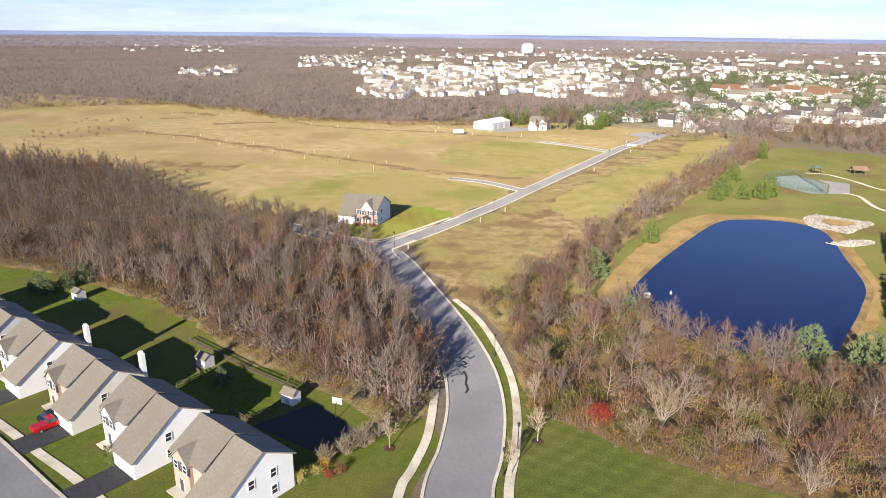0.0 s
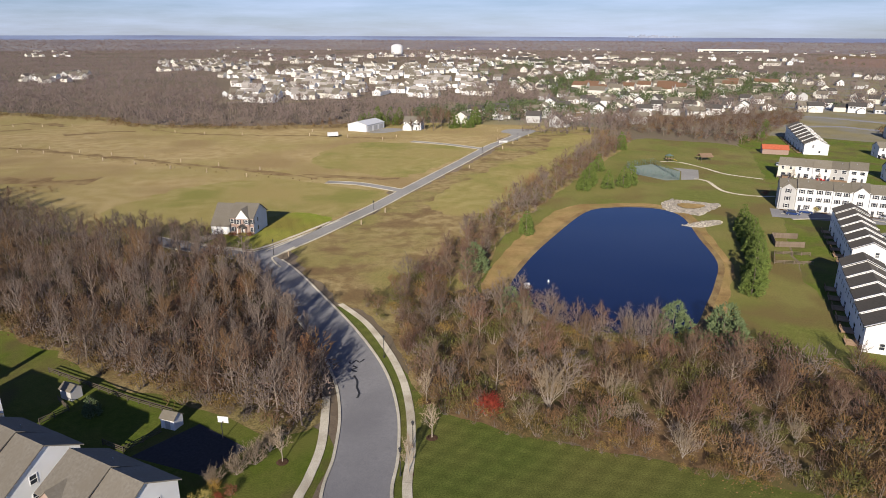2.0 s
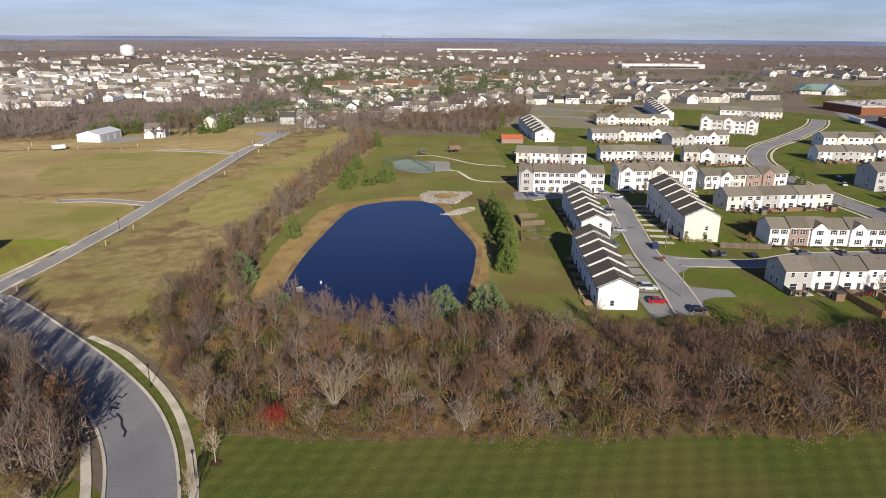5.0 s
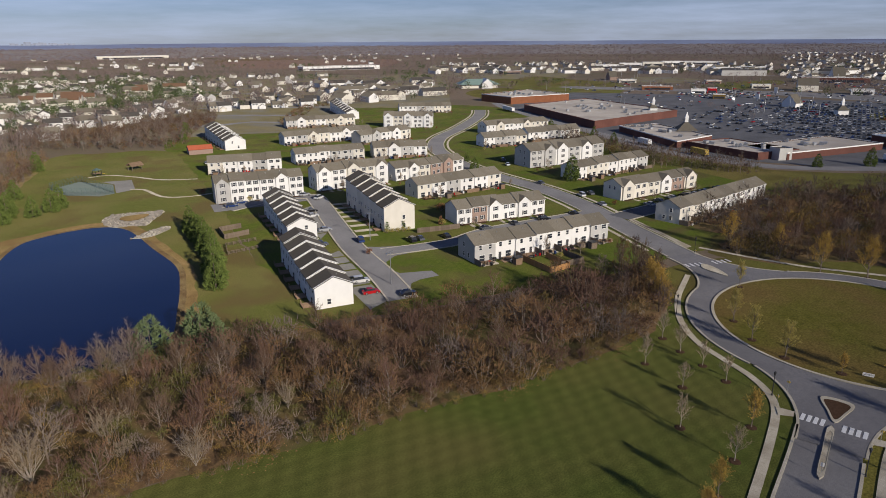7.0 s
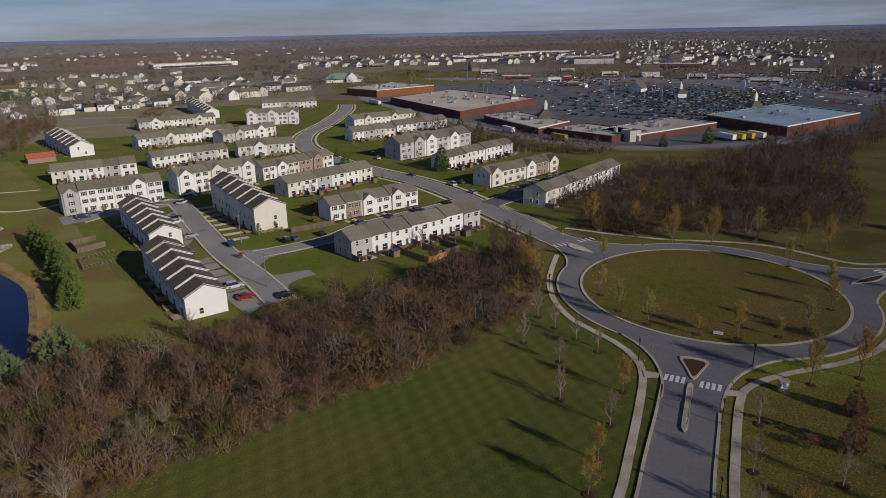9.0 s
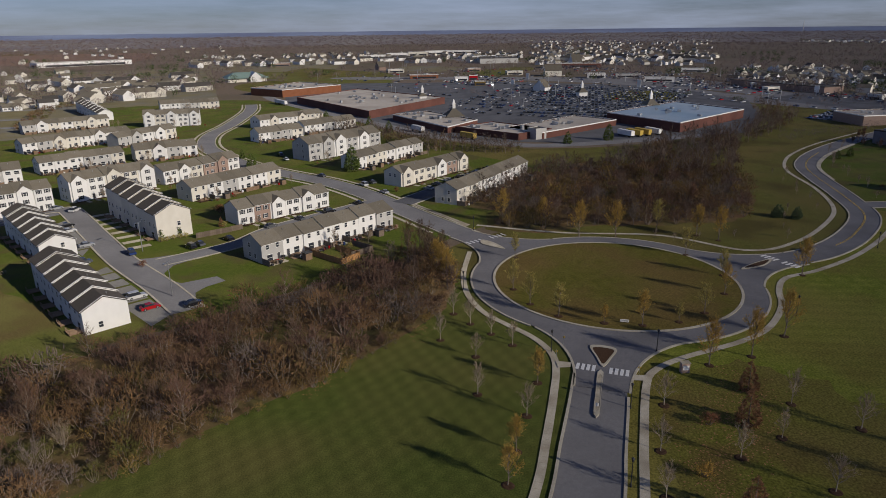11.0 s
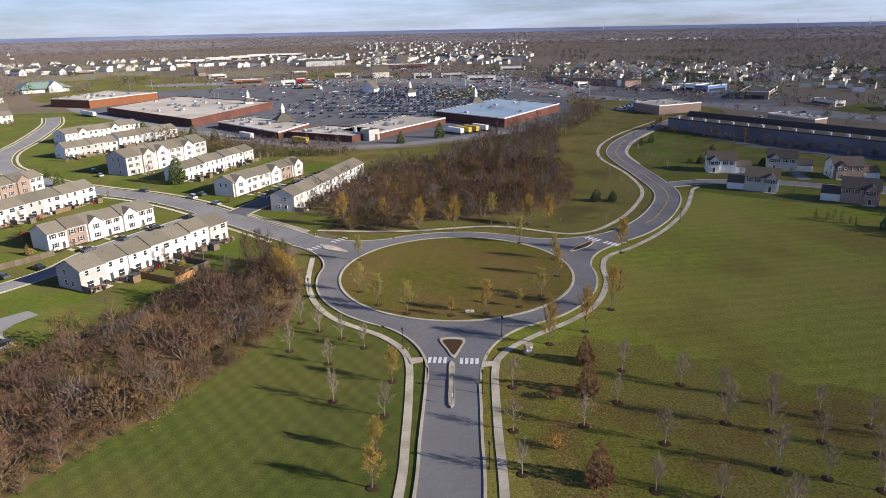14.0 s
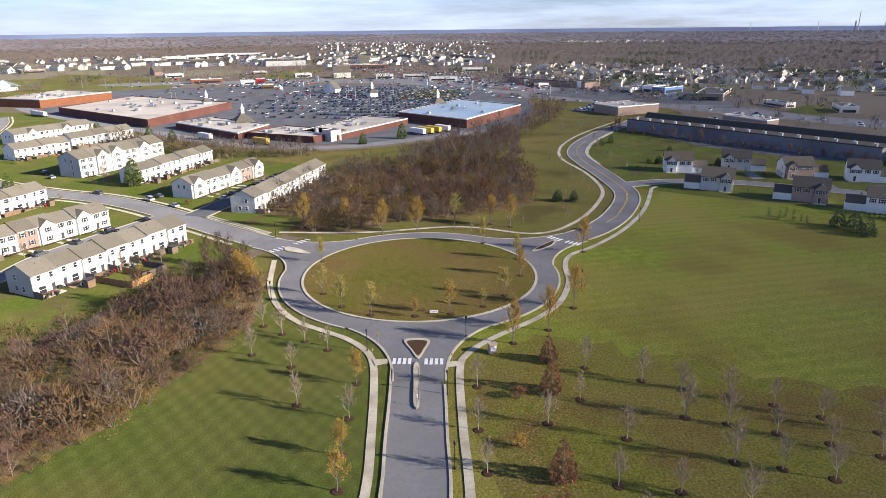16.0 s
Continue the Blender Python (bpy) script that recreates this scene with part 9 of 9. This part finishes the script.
vehicle(-63.7, 93.2, 52, "red", "pickup")
vehicle(-64.6, 95.8, 52, "black", "car")
r = random.Random(15)
for x, y, a, c, k in ((128.1, 107.9, -35, "white", "suv"), (123.0, 100.4, -35, "red", "car"), (127.0, 91.6, -32, "black", "car"), (157.0, 131.6, 52, "blue", "suv"), (147.0, 139.4, -35, "grey", "suv"), (160.6, 149.8, -35, "silver", "car"),
                      (172.2, 166.4, -35, "white", "car"), (177.5, 172.0, -35, "black", "car"), (195.0, 184.2, 5, "white", "suv"), (167, 204, -30, "blue", "suv"), (173, 205, -30, "blue", "car"), (211.4, 92.2, -30, "black", "suv"),
                      (190.5, 104.2, -25, "grey", "car"), (175.1, 110.6, 60, "black", "car"), (165.6, 117.6, 60, "black", "suv"), (168.4, 116.4, 60, "grey", "car"), (254.0, 94.6, 48, "white", "suv"), (258.5, 92.5, 48, "grey", "car"),
                      (267.0, 119.0, 62, "grey", "car"), (252.3, 66.4, 65, "silver", "car"), (260, 65.0, 65, "grey", "car"), (268, 62.0, 65, "white", "car"), (274.2, 58.7, 65, "black", "suv"), (279, 56.0, 65, "white", "car"), (286, 53.5, 65, "silver", "car"),
                      (295.8, 49.9, 65, "black", "car"), (301, 47, 70, "silver", "car"), (196, 193, -25, "silver", "car"), (198.5, -60.0, -45, "grey", "car"), (200.5, 98.6, 60, "grey", "car"), (224, 86, 60, "black", "car"), (243, 82, 48, "silver", "car"),
                      (250, 60.5, 65, "blue", "car"), (300, 152, 40, "white", "car"), (310, 160, 40, "black", "suv"), (262, 226, -30, "white", "car"), (268, 224, -30, "black", "car"), (224, 290, 60, "silver", "car")):
    vehicle(x, y, a, c, k)


def box_truck(x, y, a, colour, label):
    root = thing("truck_trailer", pose(x, y, 0, 0, 0, a), label, "truck", "trucks")
    part("box", Build().box(-6, -1.25, 1.1, 6, 1.25, 3.9), colour, root)
    part("chassis", Build().box(-5.8, -1.0, 0.8, 5.8, 1.0, 1.1), "dark_metal", root)
    for px in (-4.8, -3.6, 4.6):
        for py in (-1.05, 1.05):
            t = new("wheel", WHEEL_T)
            t.parent = root
            t.matrix_basis = pose(px, py, 0.5, 90) @ Matrix.Scale(1.5, 4)


for x, y, a, c in ((404, -14, 40, "white_wall"), (407, -19, 40, "yellow"), (411, -24, 40, "yellow"), (379.6, 75.5, 52, "yellow"), (402, 112, 46, "white_wall"), (533, 268, 46, "white_wall"), (541, 277, 46, "white_wall"), (415, -30, 40, "white_wall")):
    box_truck(x, y, a, c, "%s box trailer parked behind the stores" % ("yellow" if c == "yellow" else "white"))

# concrete ramps where the footpaths meet the crossing, and small road signs
for q in ([(114.3, 5.2), (117.0, 5.9), (116.9, 2.9), (115.0, 2.9)], [(112.4, -8.3), (114.6, -8.6), (114.8, -11.4), (112.8, -11.2)]):
    patch("kerb_ramp", q, 0.262, "concrete", "pale concrete kerb ramp at the crossing", "pavement", smooth=False)
for x, y, m, lab in ((99.6, -2.2, "trim", "small white traffic sign on the median"), (124.0, 4.8, "yellow", "small yellow warning sign at the roundabout"), (114.2, -9.6, "yellow", "small yellow crossing sign"),
                     (117.5, 5.8, "yellow", "small yellow crossing sign"), (196, 37, "yellow", "small yellow crossing sign"), (188, -55, "yellow", "small yellow crossing sign")):
    root = thing("road_sign", pose(x, y, 0.2, 0, 0, 88), lab, "sign", "road signs")
    part("post", Build().cyl(0, 0, 0, 2.2, 0.035, k=6), "metal", root)
    part("plate", Build().prism([(-0.32, -0.05, 1.85), (0, -0.05, 1.53), (0.32, -0.05, 1.85), (0, -0.05, 2.17)], [(-0.32, -0.03, 1.85), (0, -0.03, 1.53), (0.32, -0.03, 1.85), (0, -0.03, 2.17)])
         if m == "yellow" else Build().box(-0.25, -0.05, 1.5, 0.25, -0.03, 2.15), m, root)

# bare trees and shrubs between the terraces
r = random.Random(53)
for x, y, a, ln, n, st, dp, gb, shut, gar in TOWN:
    ca, sa = math.cos(radians(a)), math.sin(radians(a))
    for k in range(4):
        u, v = r.uniform(-4, ln + 4), -r.uniform(4, 9)
        px, py = x + u * ca - v * sa, y + u * sa + v * ca
        if not inside_road(Vector((px, py)), grow=0.5):
            if k < 2:
                plant(P_SMALL[r.randrange(3)], px, py, r.uniform(0.55, 0.95), r)
            else:
                plant(P_SHRUB[r.choice(("brown", "olive", "brown"))], px, py, r.uniform(0.5, 1.0), r)
for x, y, s in ((207, 128, 2.3), (204, 131, 1.7), (176, 232, 1.4)):
    plant(P_SHRUB["brown"], x, y, s, r)
for k in range(5):
    plant(P_SHRUB["olive"], 175.3 - 1.55 * k, 125.6 + 1.18 * k, 0.85, r)

# saplings along the road verge
r = random.Random(59)
for q in spline([(206, -24), (204, -40), (212, -58), (232, -70), (262, -79), (310, -80)], 9.0):
    plant(P_SMALL[r.randrange(3)], q.x + r.uniform(-3, 5), q.y + r.uniform(0, 9), r.uniform(0.3, 0.6), r)
for q in spline([(262, -100), (300, -99), (340, -101), (385, -120)], 10.0):
    plant(P_SMALL[r.randrange(3)], q.x + r.uniform(-3, 3), q.y - r.uniform(0, 6), r.uniform(0.4, 0.8), r)
for q in ((288, -112), (276, -131), (270, -157), (262, -180), (250, -128), (232, -150), (214, -165), (300, -120), (296, -150)):
    plant(P_SHRUB[r.choice(("brown", "olive"))], q[0] + r.uniform(-4, 4), q[1] + r.uniform(-4, 4), r.uniform(0.7, 1.2), r)
    plant(P_ARB, q[0] + r.uniform(-6, 6), q[1] + r.uniform(-6, 6), r.uniform(0.5, 0.9), r)

# fallen leaves under the oaks and along the wood edge
r = random.Random(77)
V, T = [], []
for cx_, cy_, spread, n in ((78, -22, 5, 260), (102, -25, 6, 300), (113, -28, 5, 220), (88, -18, 4, 160), (97, -22, 7, 260), (72, -18, 4, 160), (60, 72, 3, 120), (100, 48, 3, 140), (125, 36, 3, 120)):
    for _ in range(n):
        x, y, a, s = r.gauss(cx_, spread), r.gauss(cy_, spread * 0.6), r.uniform(0, 6.28), r.uniform(0.08, 0.22)
        k = len(V)
        V.extend(((x + s * math.cos(a), y + s * math.sin(a), 0.05), (x + s * math.cos(a + 2.1), y + s * math.sin(a + 2.1), 0.045), (x + s * math.cos(a + 4.2), y + s * math.sin(a + 4.2), 0.09)))
        T.append((k, k + 1, k + 2))
tagged(new("fallen_leaves", tri_mesh("fallen_leaves", V, T, ["leaf_rust"])), "scattered rust-brown fallen leaves on the lawn", "leaves", kind="stuff")

# yards of the terraces: fence panels, sheds, bins, decks and garden things on the back; paths and steps on the front
r = random.Random(83)
cl = Build()


def yard_box(x, y, ca, sa, u, v, w, d, z0, z1, m):
    ring = [(u - w / 2, v - d / 2), (u + w / 2, v - d / 2), (u + w / 2, v + d / 2), (u - w / 2, v + d / 2)]
    pts = [(x + p * ca - q * sa, y + p * sa + q * ca) for p, q in ring]
    cl.prism([(*p, z0) for p in pts], [(*p, z1) for p in pts], m)


for x, y, a, ln, n, st, dp, gb, shut, gar in TOWN:
    ca, sa = math.cos(radians(a)), math.sin(radians(a))
    w = ln / n
    for i in range(n):
        u = i * w
        if shut:
            yard_box(x, y, ca, sa, u + w * (0.25 if i % 2 else 0.75), -2.6, 1.3, 4.4, 0.02, 0.14, 1)
            yard_box(x, y, ca, sa, u + w * 0.5, -1.1, w * 0.7, 1.6, 0.02, 0.16, 2)
            continue
        if r.random() < 0.75:
            yard_box(x, y, ca, sa, u, -1.8, 0.1, 3.6, 0.05, 1.8, 0)
        if r.random() < 0.3:
            yard_box(x, y, ca, sa, u + w / 2, -3.6, w * 0.9, 0.1, 0.05, 1.6, r.choice((0, 4)))
        yard_box(x, y, ca, sa, u + w * 0.5, -1.8, w * 0.75, 3.2, 0.02, 0.2, r.choice((1, 4, 4, 2)))
        for _ in range(4):
            k = r.choice((0, 0, 3, 3, 3, 4, 4, 5, 6, 7))
            s = r.uniform(0.4, 0.9)
            yard_box(x, y, ca, sa, u + r.uniform(0.6, w - 0.6), -r.uniform(0.6, 5.0), s, s * r.uniform(0.6, 1.2), 0.2, 0.2 + r.uniform(0.4, 1.1), k)
        if r.random() < 0.2:
            v = -r.uniform(4.5, 6.5)
            yard_box(x, y, ca, sa, u + w * 0.5, v, 2.2, 1.8, 0.02, 2.0, r.choice((0, 4)))
            yard_box(x, y, ca, sa, u + w * 0.5, v, 2.5, 2.1, 2.0, 2.25, 3)
tagged(new("yard_clutter", cl.mesh("yard_clutter", ["fence", "concrete", "mulch", "dark_metal", "deck", "car_red", "car_blue", "trim"])), "fence panels, decks, bins and garden things in the terrace yards", "yard clutter", kind="stuff")

# low planting along the terrace fronts
r = random.Random(29)
pl = []
for x, y, a, ln, n, st, dp, gb, shut, gar in TOWN:
    ca, sa = math.cos(radians(a)), math.sin(radians(a))
    for k in range(int(ln / 1.8)):
        u, v = k * 1.8 + r.uniform(0, 1.5), -r.uniform(0.8, 3.5)
        if r.random() < 0.42:
            pl.append((x + u * ca - v * sa, y + u * sa + v * ca, r.uniform(0.2, 0.5)))
joined("foundation_planting", [bare_tree(165, 2.4, 0.6, 5, 3, 4, lean=1.0, low=0.0, stems=1, fine=0.22, twig_w=0.05, leaf=0.7)], pl, ["bark", "shrub", "shrub_olive", "leaf_brown"], r, "low shrubs and clutter along the terrace fronts", "shrubs", 0, [1, 2, 2, 3])

# patio clutter behind the townhouses
r = random.Random(19)
TABLE = Build().cyl(0, 0, 0.68, 0.74, 0.55, k=10).cyl(0, 0, 0, 0.68, 0.05, k=6).mesh("patio_table", ["dark_metal"])
GRILL = Build().box(-0.5, -0.25, 0.4, 0.5, 0.25, 0.95).box(-0.4, -0.2, 0, -0.3, 0.2, 0.4).box(0.3, -0.2, 0, 0.4, 0.2, 0.4).mesh("grill", ["dark_metal"])
for i in range(7):
    a = radians(-29)
    x, y = 156.9 + math.cos(a) * (3.5 + i * 7.1) + math.sin(a) * 3.4, 89.4 + math.sin(a) * (3.5 + i * 7.1) - math.cos(a) * 3.4
    for me, lab, cat in ((TABLE, "round dark metal patio table", "table"), (GRILL, "black garden grill on a patio", "grill")):
        o = new(me.name.split(".")[0], me)
        o.matrix_basis = pose(x + r.uniform(-1.5, 1.5), y + r.uniform(-1, 1), 0.03, 0, 0, r.uniform(0, 180))
        tagged(o, lab, cat, "patio things")

# slabs of the footpaths nearest to the camera
SLAB = Build().box(-0.74, -0.71, 0, 0.74, 0.71, 0.03).mesh("slab", ["concrete"])
for w, ob in zip(WALKS[:2], [o for o in scene.objects if o.name.startswith("pavement")][:2]):
    line = spline(w, 0.04)
    run, last = 0.0, line[0]
    for p, q in zip(line[:-1], line[1:]):
        run += (q - p).length
        if run >= 1.5:
            run = 0.0
            if 55 < q.length < 150:
                o = new("slab", SLAB)
                o.parent = ob
                o.matrix_basis = pose(q.x, q.y, 0.132, 0, 0, math.degrees(math.atan2(q.y - p.y, q.x - p.x)))
EXTRA_PROTOS += P_SMALL + P_GOLD + P_RUST + list(P_SHRUB.values()) + [P_GREY, P_ARB]

for proto in P_BIG + P_TALL + P_VASE + P_CROWN + P_ROUND + [P_PALE] + P_OAK + P_CON + P_PINE + EXTRA_PROTOS:
    discard(proto)
